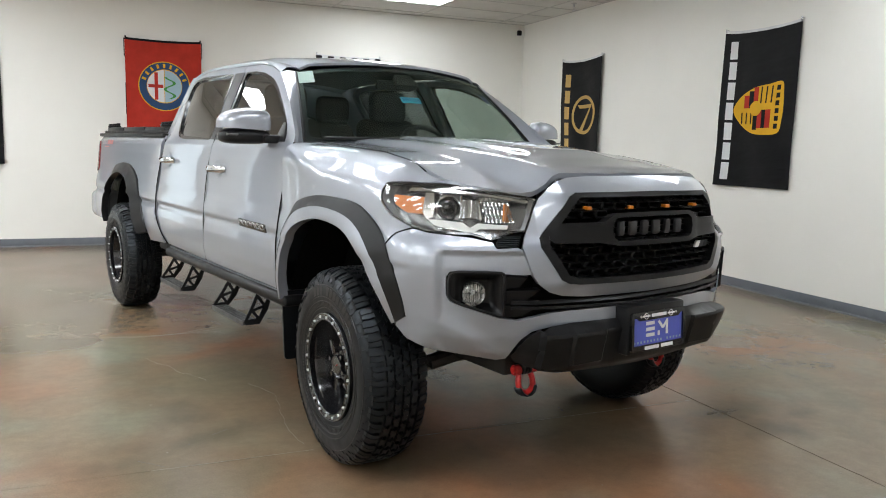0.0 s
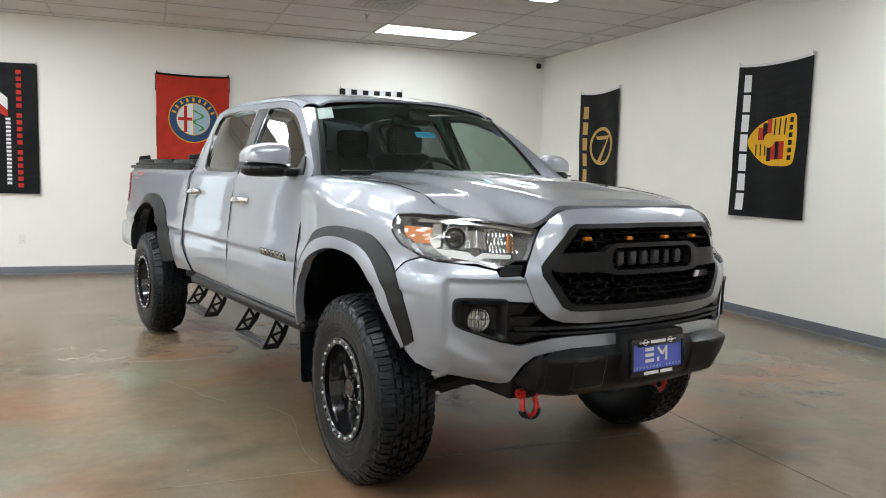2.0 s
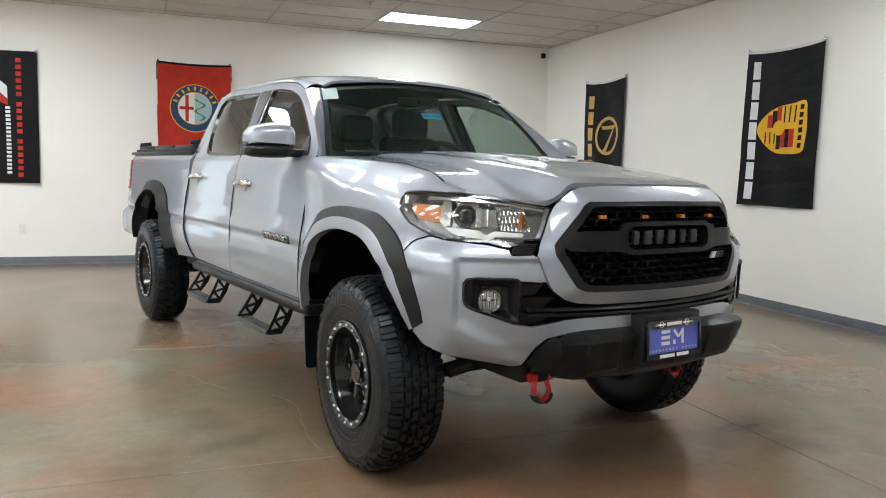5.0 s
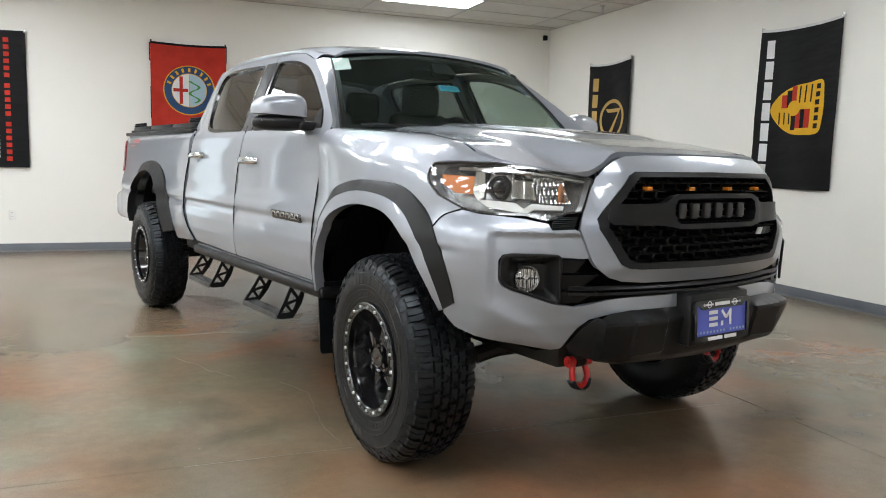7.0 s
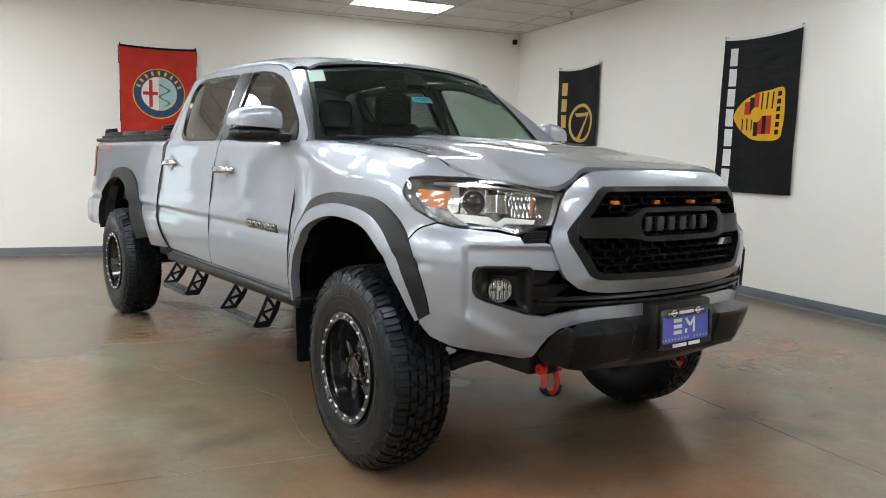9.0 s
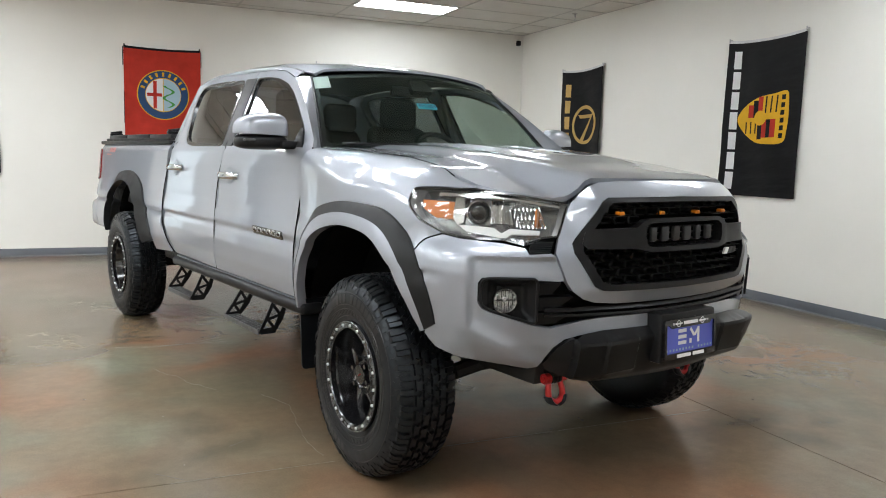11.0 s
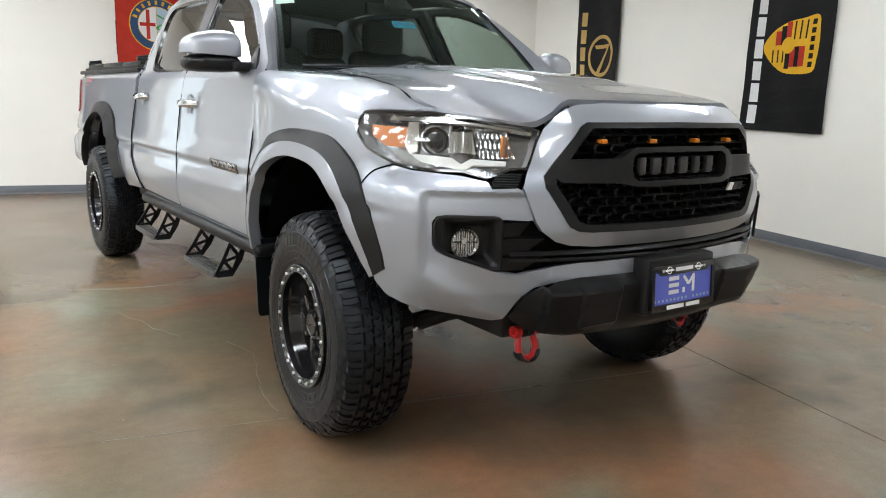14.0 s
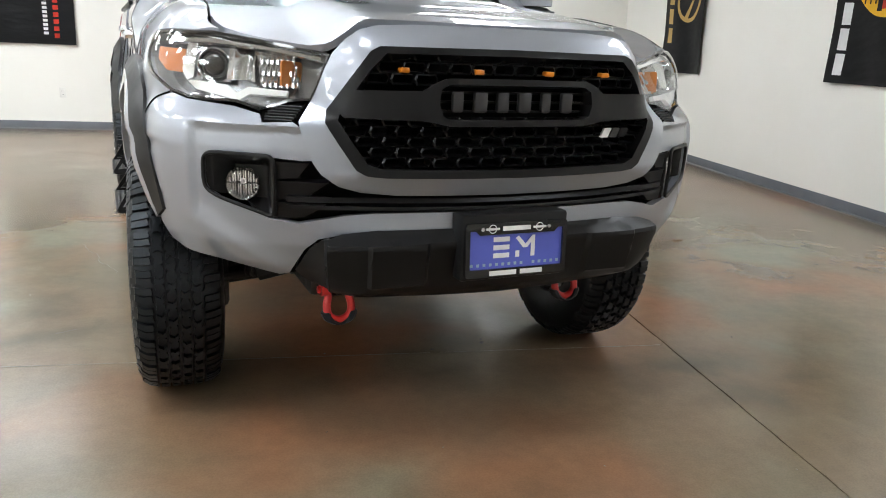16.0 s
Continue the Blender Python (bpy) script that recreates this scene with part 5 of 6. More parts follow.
part("radar_cover", panel([soft([(-0.082, 0.868), (0.082, 0.868), (0.082, 0.945), (-0.082, 0.945)], 0.01)], lambda x, z: (x, -0.732, z), 0.05, 0.05, 0.006, (0, -1, 0)), BLACK, grille, "flat black sensor cover behind the mesh")
for x in (-0.305, -0.105, 0.105, 0.295):
    y = wrap(sx(abs(x)), 1.088)[1]
    part("marker_lamp", block((x - 0.013, y + 0.006, 1.082), (x + 0.013, y + 0.03, 1.095), 0.003), AMBERLIT, grille, "small amber grille marker lamp")
for i, mat in enumerate((WHITE, GREYTEXT, FLARE)):
    x = 0.298 + 0.033 * i
    y = wrap(sx(x), 0.93)[1]
    part("emblem_stripe", panel([[(x - 0.018, 0.918), (x + 0.006, 0.918), (x + 0.018, 0.944), (x - 0.006, 0.944)]], lambda a, z: (a, y - 0.004, z), 0.05, 0.05, 0.008, (0, -1, 0)), mat, grille, "slanted emblem stripe")

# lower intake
# The intake's depth is a near-black sheet coloured as shade.
intake = part("lower_intake", mirrored(panel([ns([(0.0, 0.768), (0.36, 0.772), (0.45, 0.785), (0.53, 0.83), (0.545, 0.862), (0.62, 0.866), (0.62, 0.70), (0.575, 0.69), (0.50, 0.705), (0.40, 0.718), (0.0, 0.722)])], lambda s, z: wrap(s, z, -0.055), 0.04, 0.03, 0.02, (0, -1, 0))), VOID, truck, "near-black sheet for the shade in the lower air intake")
for z, t in ((0.752, 0.012), (0.732, 0.008)):
    part("slat", mirrored(panel([[(0.0, z - t / 2), (sx(0.60), z - t / 2 + 0.004), (sx(0.60), z + t / 2 + 0.006), (0.0, z + t / 2)]], lambda s, zz: wrap(s, zz, -0.012), 0.05, 0.05, 0.035, (0, -1, 0))), BLACK, intake, "black intake slat")


def side_vane():
    bm = bmesh.new()
    for z0, z1 in ((0.703, 0.745), (0.752, 0.80), (0.806, 0.850)):
        panel([ns([(0.625, z0), (0.56 if z0 < 0.8 else 0.575, z0 + 0.004), (0.50 if z0 < 0.78 else 0.545, z1), (0.625, z1)])], lambda s, z: wrap(s, z, -0.02 - 0.2 * (z1 - z) * 0.4), 0.03, 0.03, 0.03, (0, -1, 0), bm)
    return bm


two("intake_vane", side_vane, BLACK, intake, "black vane beside the fog lamp")
FOGB = [(0.628, 0.866), (0.762, 0.867), (0.780, 0.861), (0.787, 0.845), (0.787, 0.785), (0.779, 0.766), (0.756, 0.752), (0.628, 0.708)]


def fog_bezel():
    def fn(s, z):
        d = max(abs(s - sx(0.705)) / 0.088, abs(z - 0.787) / 0.076)
        return wrap(s, z, -0.015 - 0.055 * (1 - smooth(0.55, 1.0, d)))
    return panel([ns(FOGB)], fn, 0.012, 0.012, 0.03, (-0.4, -1, 0))


bezels = two("fog_lamp_bezel", fog_bezel, BLACK, truck, "black fog lamp housing", 50)


def fog_part(kind):
    c = Vector(wrap(sx(0.722), 0.782, -0.066))
    n = Vector((-0.38, -0.92, 0)).normalized()
    m = Matrix.Translation(c) @ n.to_track_quat("X", "Z").to_matrix().to_4x4()
    if kind == "bowl":
        bm = lathe([(0.012, 0.046), (0.018, 0.043), (0.012, 0.041), (-0.012, 0.030), (-0.022, 0.012), (-0.022, 0.0005)], 32)
    elif kind == "lens":
        bm = lathe([(0.010, 0.043), (0.018, 0.034), (0.023, 0.018), (0.0245, 0.0005)], 32)
    elif kind == "flutes":
        bm = bmesh.new()
        for k in range(-5, 6):
            w = math.sqrt(max(0, 0.037 ** 2 - (k * 0.0068) ** 2))
            for zz in (-1, 1):
                block((-0.004, k * 0.0068 - 0.0024, zz * w * 0.5 - w * 0.42), (0.004 + 0.004 * (k % 2), k * 0.0068 + 0.0024, zz * w * 0.5 + w * 0.42), 0.0012, bm, 1)
    else:
        bm = rod((-0.01, 0, 0.004), (0.010, 0, 0.004), 0.007, n=14)
    for v in bm.verts:
        v.co = m @ v.co
    bmesh.ops.recalc_face_normals(bm, faces=bm.faces)
    return bm


for k, b in enumerate(bezels):
    m = (lambda q: q) if k == 0 else flip
    part("bezel_lip", m(tube([wrap(q[0], q[1], -0.004) for q in soft(ns(FOGB), 0.02, 4)], 0.0055, None, 8, True)), BLACK, b, "raised black rim of the housing")
    part("fog_lamp", m(fog_part("bowl")), FOGSILVER, b, "round chrome fog lamp")
    part("fog_flutes", m(fog_part("flutes")), FOGSILVER, b)
    part("fog_bulb", m(fog_part("bulb")), STEEL, b)
    part("fog_lens", m(fog_part("lens")), CLEAR, b, "clear fog lamp lens")

# black valance below the bumper
VAL = [(0.0, 0.682), (0.38, 0.679), (0.465, 0.672), (0.515, 0.656), (0.548, 0.624), (0.588, 0.556), (0.572, 0.532), (0.53, 0.513), (0.42, 0.489), (0.0, 0.478)]


def valance():
    def fn(s, z):
        lift = (0.026 + 0.040 * smooth(sx(0.20), sx(0.50), s)) * (1 - smooth(0.62, 1.0, max(abs(z - 0.580) / 0.103, (s - sx(0.50)) / (sx(0.585) - sx(0.50)) * 0.2 + 0.8 if s > sx(0.50) else 0)))
        step = 0.010 * (1 - smooth(sx(0.395), sx(0.402), s)) * smooth(sx(0.24), sx(0.247), s) * smooth(0.52, 0.527, z) * (1 - smooth(0.655, 0.662, z))
        return wrap(s, z, -0.006 + lift + step)
    return panel([ns(VAL)], fn, 0.011, 0.011, 0.03, (0, -1, 0))


part("skid_valance", mirrored(valance()), BLACK, truck, "black lower bumper guard", 28)

# number plate
plate_holder = part("plate_bracket", block((-0.170, -0.850, 0.545), (0.152, -0.78, 0.728), 0.010), BLACK, truck, "black number plate bracket")
PL = Matrix.Translation((-0.009, -0.854, 0.633)) @ pose(0, 0, 0, -3, 0, 0)


def on_plate(loops, z, bm=None, dep=0.004):
    return panel(loops, lambda u, v: PL @ Vector((u, -z, v)), 0.5, 0.5, dep, (0, -1, 0), bm)


part("plate_frame", on_plate([soft([(-0.153, -0.075), (0.153, -0.075), (0.153, 0.072), (-0.153, 0.072)], 0.010), [(-0.141, -0.053), (0.141, -0.053), (0.141, 0.052), (0.125, 0.052), (0.112, 0.040), (-0.112, 0.040), (-0.125, 0.052), (-0.141, 0.052)][::-1]], 0.010, dep=0.016), GLOSSBLACK, plate_holder, "black plate frame")
part("number_plate", on_plate([[(-0.146, -0.06), (0.146, -0.06), (0.146, 0.062), (-0.146, 0.062)]], 0.003), BLUEPLATE, plate_holder, "violet-blue dealer plate with white print")
for z in (0.026, 0.004, -0.018):
    part("print_bar", on_plate([[(-0.070, z - 0.0065), (-0.022, z - 0.0065), (-0.022, z + 0.0065), (-0.070, z + 0.0065)]], 0.0055, dep=0.001), WHITE, plate_holder, "white print on the plate")
part("print_bar", on_plate([[(0.044, -0.025), (0.056, -0.025), (0.056, 0.033), (0.048, 0.033), (0.027, 0.010), (0.006, 0.033), (-0.003, 0.027), (0.020, 0.000), (0.033, 0.000), (0.044, 0.014)]], 0.0055, dep=0.001), WHITE, plate_holder, "white print on the plate")
part("print_bar", on_plate([[(-0.003, -0.025), (0.009, -0.025), (0.009, -0.008), (-0.003, -0.008)]], 0.0055, dep=0.001), WHITE, plate_holder, "white print on the plate")
for i in range(15):
    if i != 9:
        part("print_bar", on_plate([[(-0.138 + 0.0187 * i, -0.046), (-0.130 + 0.0187 * i, -0.046), (-0.130 + 0.0187 * i, -0.038), (-0.138 + 0.0187 * i, -0.038)]], 0.0055, dep=0.0008), PALEBLUE, plate_holder)
part("print_bar", on_plate([[(-0.083, -0.071), (-0.002, -0.071), (-0.002, -0.058), (-0.083, -0.058)]], 0.0115, dep=0.001), WHITE, plate_holder, "white print on the plate frame")
part("print_bar", on_plate([[(0.010, -0.071), (0.078, -0.071), (0.078, -0.058), (0.010, -0.058)]], 0.0115, dep=0.001), WHITE, plate_holder, "white print on the plate frame")
part("print_bar", on_plate([[(-0.046, 0.050), (0.038, 0.050), (0.038, 0.062), (-0.046, 0.062)]], 0.0115, dep=0.001), WHITE, plate_holder, "white print on the plate frame")
for x in (-0.076, 0.066):
    part("print_ring", on_plate([disc(x, 0.056, 0.012, 20), disc(x, 0.056, 0.0098, 20)[::-1]], 0.0115, dep=0.001), WHITE, plate_holder)
    part("print_bar", on_plate([[(x - 0.020, 0.053), (x + 0.020, 0.053), (x + 0.020, 0.059), (x - 0.020, 0.059)]], 0.012, dep=0.001), WHITE, plate_holder)
for x in (-0.105, 0.095):
    part("screw", on_plate([disc(x, 0.056, 0.005, 12)], 0.0125, dep=0.003), STEEL, plate_holder)


# shut lines between the panels
def shut_lines():
    out = []
    for line, n in (([door_skin(y - 0.006, z, 0.001) for y, z in SEAM_A], (-1, 0, 0)), ([door_skin(y + 0.0035, z, 0.001) for y, z in [(1.668, 1.34)] + SEAM_B], (-1, 0, 0)), ([door_skin(y + 0.010, z, 0.006) for y, z in SEAM_C], (-1, 0, 0)),
                    ([lamp_face(sy(y), z, 0.001) for y, z in ((-0.325, 0.930), (-0.338, 0.946), (-0.356, 0.970), (-0.374, 0.986), (-0.40, 0.996), (-0.43, 1.005))], (-0.9, -0.4, 0.2)),
                    ([Vector(fender(sy(y), 1.5)) + Vector((0.003, 0, 0.0)) for y in (-0.36, -0.30, -0.2, -0.1, 0.0, 0.1, 0.2, 0.3, 0.4, 0.5, 0.6)], (-0.4, 0, 1))):
        out.append((spline(line, 4), n, 0.0075 if len(out) == 2 else 0.0045))
    return out


for pts, n, w in shut_lines():
    two("shut_line", lambda: ribbon(pts, n, w), VOID, truck, "dark shut line between body panels")
# --- headlamps
def top_z(s):
    return interp(s, TOP_AT)


LAMP = ns([(0.508, 1.117), (0.518, 1.085), (0.532, 1.04), (0.548, 1.004), (0.60, 0.999), (0.632, 0.986), (0.668, 0.976), (0.73, 0.992), ((-0.80, -0.555), 0.992), ((-0.845, -0.495), 0.996), ((-0.874, -0.43), 1.008)])
LAMP += [(sy(-0.335), 1.048), (sy(-0.275), 1.093), (S_AMBER, 1.112), (S_AMBER, 1.138), (sy(-0.272), 1.160), (near(-0.885, -0.38), 1.166), (near(-0.86, -0.46), 1.164), (near(-0.83, -0.52), 1.166), (sx(0.70), 1.150), (sx(0.60), 1.136), (sx(0.53), 1.125)]


def grown(loop, d):
    """The loop drawn in by d metres."""
    pts = [Vector(p) for p in loop]
    out = []
    for i, p in enumerate(pts):
        a, b = (p - pts[i - 1]).normalized(), (pts[(i + 1) % len(pts)] - p).normalized()
        n = Vector((-(a.y + b.y), a.x + b.x)).normalized()
        out.append((p.x + n.x * d, p.y + n.y * d))
    return out


area = sum(LAMP[i - 1][0] * LAMP[i][1] - LAMP[i][0] * LAMP[i - 1][1] for i in range(len(LAMP)))
IN = 1 if area > 0 else -1


def lamp_panel(loop, off, thick=0.004, d=0.02):
    return lambda: panel([loop], lambda s, z: lamp_face(s, z, off), d, d, thick, (-0.5, -1, 0))


housing = two("headlamp", lamp_panel(LAMP, -0.062, 0.0), LAMPDARK, truck, "dark inner housing of the headlamp", 40)


def lamp_wall():
    bm = bmesh.new()
    pts = soft(LAMP, 0.006, 2)
    a = [bm.verts.new(lamp_face(s, z, 0.0)) for s, z in pts]
    b = [bm.verts.new(lamp_face(s, z, -0.062)) for s, z in pts]
    for i in range(len(pts)):
        j = (i + 1) % len(pts)
        bm.faces.new((a[i], a[j], b[j], b[i]))
    bmesh.ops.recalc_face_normals(bm, faces=bm.faces)
    return bm


def lamp_ring(c, n, prof):
    m = Matrix.Translation(c) @ Vector(n).normalized().to_track_quat("X", "Z").to_matrix().to_4x4()
    bm = lathe(prof, 36)
    for v in bm.verts:
        v.co = m @ v.co
    bmesh.ops.recalc_face_normals(bm, faces=bm.faces)
    return bm


S_PROJ = near(-0.785, -0.522)
PROJ = Vector(lamp_face(S_PROJ, 1.083, -0.026))
AIM = (-0.42, -0.90, 0.0)
AMBER_AT = [(near(-0.871, -0.318), 1.122), (near(-0.871, -0.335), 1.090), (near(-0.869, -0.391), 1.062), (near(-0.839, -0.457), 1.060), (near(-0.828, -0.443), 1.118)]
COLUMN = [(near(-0.821, -0.439), 1.134), (near(-0.800, -0.464), 1.134), (near(-0.806, -0.478), 1.10), (near(-0.821, -0.488), 1.050), (near(-0.834, -0.468), 1.040), (near(-0.841, -0.450), 1.066)]
STRIP = [(near(-0.834, -0.470), 1.040), (near(-0.812, -0.502), 1.040), (near(-0.736, -0.568), 1.032), (near(-0.716, -0.592), 1.014), (near(-0.688, -0.603), 1.030), (near(-0.590, -0.663), 1.024), (near(-0.597, -0.666), 1.011), (near(-0.682, -0.610), 1.012), (near(-0.712, -0.595), 0.994), (near(-0.740, -0.575), 1.002), (near(-0.818, -0.500), 1.018)]
for k, h in enumerate(housing):
    m = (lambda q: q) if k == 0 else flip
    part("lamp_wall", m(lamp_wall()), LAMPGREY, h)
    part("lamp_rim", m(panel([LAMP, grown(LAMP, 0.007 * IN)[::-1]], lambda s, z: lamp_face(s, z, 0.001), 0.03, 0.03, 0.006, (-0.5, -1, 0))), GLOSSBLACK, h)
    part("projector_bezel", m(lamp_ring(PROJ, AIM, [(-0.03, 0.042), (0.006, 0.045), (0.010, 0.042), (0.006, 0.038), (-0.008, 0.034)])), REFLECTOR, h, "chrome ring round the projector")
    part("projector_ring", m(lamp_ring(PROJ, AIM, [(-0.010, 0.035), (0.004, 0.034), (0.004, 0.027), (-0.002, 0.026)])), LAMPBLACK, h, "dark ring round the lens")
    part("projector_lens", m(lamp_ring(PROJ, AIM, [(-0.004, 0.028), (0.006, 0.025), (0.013, 0.016), (0.016, 0.0005)])), GLOSSBLACK, h, "dark projector lens")
    part("projector_surround", m(panel([[(S_PROJ + 0.058, 1.046), (S_PROJ - 0.055, 1.040), (S_PROJ - 0.050, 1.126), (S_PROJ + 0.050, 1.132)]], lambda s, z: lamp_face(s, z, -0.040), 0.03, 0.03, 0.004, (-0.5, -1, 0))), LAMPGREY, h, "silver panel round the projector")
    r0, r1 = near(-0.738, -0.552), near(-0.672, -0.590)
    part("reflector", m(panel([[(r0, 1.046), (r1 - 0.012, 1.042), (r1 + 0.006, 1.120), (r0 + 0.004, 1.124)]], lambda s, z: lamp_face(s, z, -0.016 - 0.036 * math.sin(math.pi * min(1, max(0, (s - r0) / (r1 - r0))))), 0.006, 0.015, 0.004, (-0.5, -1, 0))), REFLECTOR, h, "chrome headlamp reflector")
    bm = bmesh.new()
    f0, f1 = near(-0.668, -0.585), near(-0.572, -0.636)
    for i in range(7):
        for j in range(3):
            s0, s1 = f0 + (f1 - f0) * i / 7, f0 + (f1 - f0) * (i + 0.9) / 7
            z0, z1 = 1.032 + 0.029 * j, 1.032 + 0.029 * (j + 0.92)
            lean = -0.022 + 0.009 * j
            panel([[(s0 + lean, z0), (s1 + lean, z0), (s1 + lean + 0.008, z1), (s0 + lean + 0.008, z1)]], lambda s, z: lamp_face(s, z, -0.020 - 0.007 * math.cos((s - s0 - lean) / (s1 - s0) * math.pi) - 0.15 * (z - z0)), 0.004, 0.01, 0.006, (-0.5, -1, 0), bm)
    part("fluted_reflector", m(bm), FOGSILVER, h, "fluted chrome reflector")
    bulb = Vector(lamp_face(near(-0.590, -0.660), 1.066, -0.020))
    part("turn_bulb", m(panel([soft([(-0.034, -0.030), (0.042, -0.030), (0.046, 0.028), (-0.030, 0.034)], 0.008)], lambda a, z: (bulb.x + 0.8 * a, bulb.y + 0.6 * a, bulb.z + z), 0.03, 0.03, 0.006, (0.6, -0.8, 0))), AMBERBULB, h, "amber turn signal reflector")
    part("side_reflector", m(panel([soft(AMBER_AT, 0.006)], lambda s, z: lamp_face(s, z, -0.010), 0.02, 0.02, 0.01, (-0.5, -1, 0))), AMBER, h, "amber side reflector")
    part("light_strip", m(panel([STRIP], lambda s, z: lamp_face(s, z, -0.008), 0.02, 0.02, 0.014, (-0.5, -1, 0))), LIGHTGUIDE, h, "pale light guide along the bottom")
    part("light_strip", m(panel([COLUMN], lambda s, z: lamp_face(s, z, -0.009), 0.02, 0.02, 0.014, (-0.5, -1, 0))), FOGSILVER, h, "chrome divider in the lamp")
    tops = [sx(0.53), sx(0.60), sx(0.70), near(-0.83, -0.52), near(-0.885, -0.38)]
    part("light_strip", m(panel([[(s, min(top_z(s), 1.166) - 0.028) for s in tops] + [(s, min(top_z(s), 1.166) - 0.014) for s in reversed(tops)]], lambda s, z: lamp_face(s, z, -0.012), 0.03, 0.02, 0.012, (-0.5, -1, 0))), REFLECTOR, h, "chrome strip along the top")
    lens = part("headlamp_lens", m(panel([grown(LAMP, 0.002 * IN)], lambda s, z: lamp_face(s, z, 0.004), 0.02, 0.02, 0.0, (-0.5, -1, 0))), CLEAR, h, "clear headlamp lens", 80)
    lens.visible_shadow = False
    bm = bmesh.new()
    for i in range(6):
        z = 0.955 + 0.0065 * i
        panel([ns([(0.588 - 0.004 * i, z), (0.652 - 0.004 * max(0, i - 2), z + 0.001), (0.652 - 0.004 * max(0, i - 2), z + 0.0035), (0.588 - 0.004 * i, z + 0.0025)])], lambda s, zz: wrap(s, zz, 0.001), 0.03, 0.03, 0.012, (0, -1, 0), bm)
    part("lamp_vent", m(bm), BLACK, h, "black ribbed vent below the headlamp")
    # Near-black sheet under the ribs, the vent's shade as colour.
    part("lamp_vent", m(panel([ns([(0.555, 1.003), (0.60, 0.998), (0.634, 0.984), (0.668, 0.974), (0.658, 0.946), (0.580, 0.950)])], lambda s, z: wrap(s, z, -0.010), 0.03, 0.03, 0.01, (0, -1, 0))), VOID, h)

# --- wheels
TYRE_R = 0.402


HALF_TYRE = [(0.104, 0.213), (0.117, 0.220), (0.128, 0.245), (0.1345, 0.280), (0.1335, 0.315), (0.127, 0.345), (0.117, 0.366), (0.100, 0.381), (0.062, 0.3895)]


def tyre():
    prof = [(-x, r) for x, r in HALF_TYRE] + [(0, 0.391)] + [(x, r) for x, r in reversed(HALF_TYRE)]
    return lathe(prof, 96)


def crown(x):
    """Radius of the worn tread surface across the tyre."""
    return interp(abs(x), [(0, 0.402), (0.05, 0.4015), (0.085, 0.398), (0.105, 0.390), (0.118, 0.378), (0.127, 0.363)])


def wall_x(r):
    return interp(r, [(q, x) for x, q in HALF_TYRE])


def lug(bm, corners, depth=0.012):
    """A tread block with these corners (place across, angle round), standing on the carcass."""
    xm, am = sum(c[0] for c in corners) / len(corners), sum(c[1] for c in corners) / len(corners)
    lo, hi = [], []
    for x, a in corners:
        r = crown(x)
        lo.append(bm.verts.new((x, (r - depth - 0.003) * math.sin(a), (r - depth - 0.003) * math.cos(a))))
        xx, aa = xm + (x - xm) * 0.90, am + (a - am) * 0.88
        hi.append(bm.verts.new((xx, crown(xx) * math.sin(aa), crown(xx) * math.cos(aa))))
    bm.faces.new(hi)
    n = len(corners)
    for i in range(n):
        j = (i + 1) % n
        bm.faces.new((lo[i], lo[j], hi[j], hi[i]))


def tread():
    """All-terrain tread: hooked middle blocks, split by sipes, and wide shoulder blocks."""
    bm = bmesh.new()
    n = 44
    p = 2 * math.pi / n
    for k in range(n):
        a = k * p
        for sgn in (-1, 1):
            b = a + (0.5 * p if sgn > 0 else 0)
            w = 0.84 if k % 2 else 0.76
            for q in (0, 1):
                c0, c1 = b + p * w * (0.5 * q), b + p * w * (0.5 * q + 0.47)
                lug(bm, [(sgn * 0.068, c0), (sgn * 0.098, c0 + 0.006 * sgn), (sgn * (0.121 if k % 2 else 0.116), c0 + 0.006), (sgn * (0.121 if k % 2 else 0.116), c1 + 0.006), (sgn * 0.098, c1 + 0.006 * sgn), (sgn * 0.072, c1)], 0.010)
            for q in (0, 1):
                c = b + p * (0.5 * q + 0.06)
                t = 0.16 * p * (1 if q else -1)
                lug(bm, [(sgn * 0.036, c), (sgn * 0.050, c + t), (sgn * 0.063, c + t * 0.4), (sgn * 0.064, c + p * 0.40 + t * 0.4), (sgn * 0.048, c + p * 0.34 + t), (sgn * 0.039, c + p * 0.42)])
                lug(bm, [(sgn * 0.003, c + p * 0.22), (sgn * 0.018, c + p * 0.22 - t * 1.3), (sgn * 0.032, c + p * 0.12), (sgn * 0.031, c + p * 0.50), (sgn * 0.016, c + p * 0.60 - t * 1.3), (sgn * 0.005, c + p * 0.60)])
    bmesh.ops.recalc_face_normals(bm, faces=bm.faces)
    return bm


def sidewall():
    """Hooked shoulder lugs that run down on to the sidewall."""
    bm = bmesh.new()
    n = 44
    p = 2 * math.pi / n
    for k in range(n):
        a = k * p
        low = 0.338 if k % 2 else 0.348
        lug_side(bm, a, a + p * 0.34, low, 0.372, 0.0045)
        lug_side(bm, a + p * 0.34, a + p * (0.78 if k % 2 else 0.66), low + 0.012, 0.372, 0.0045)
    bmesh.ops.recalc_face_normals(bm, faces=bm.faces)
    return bm


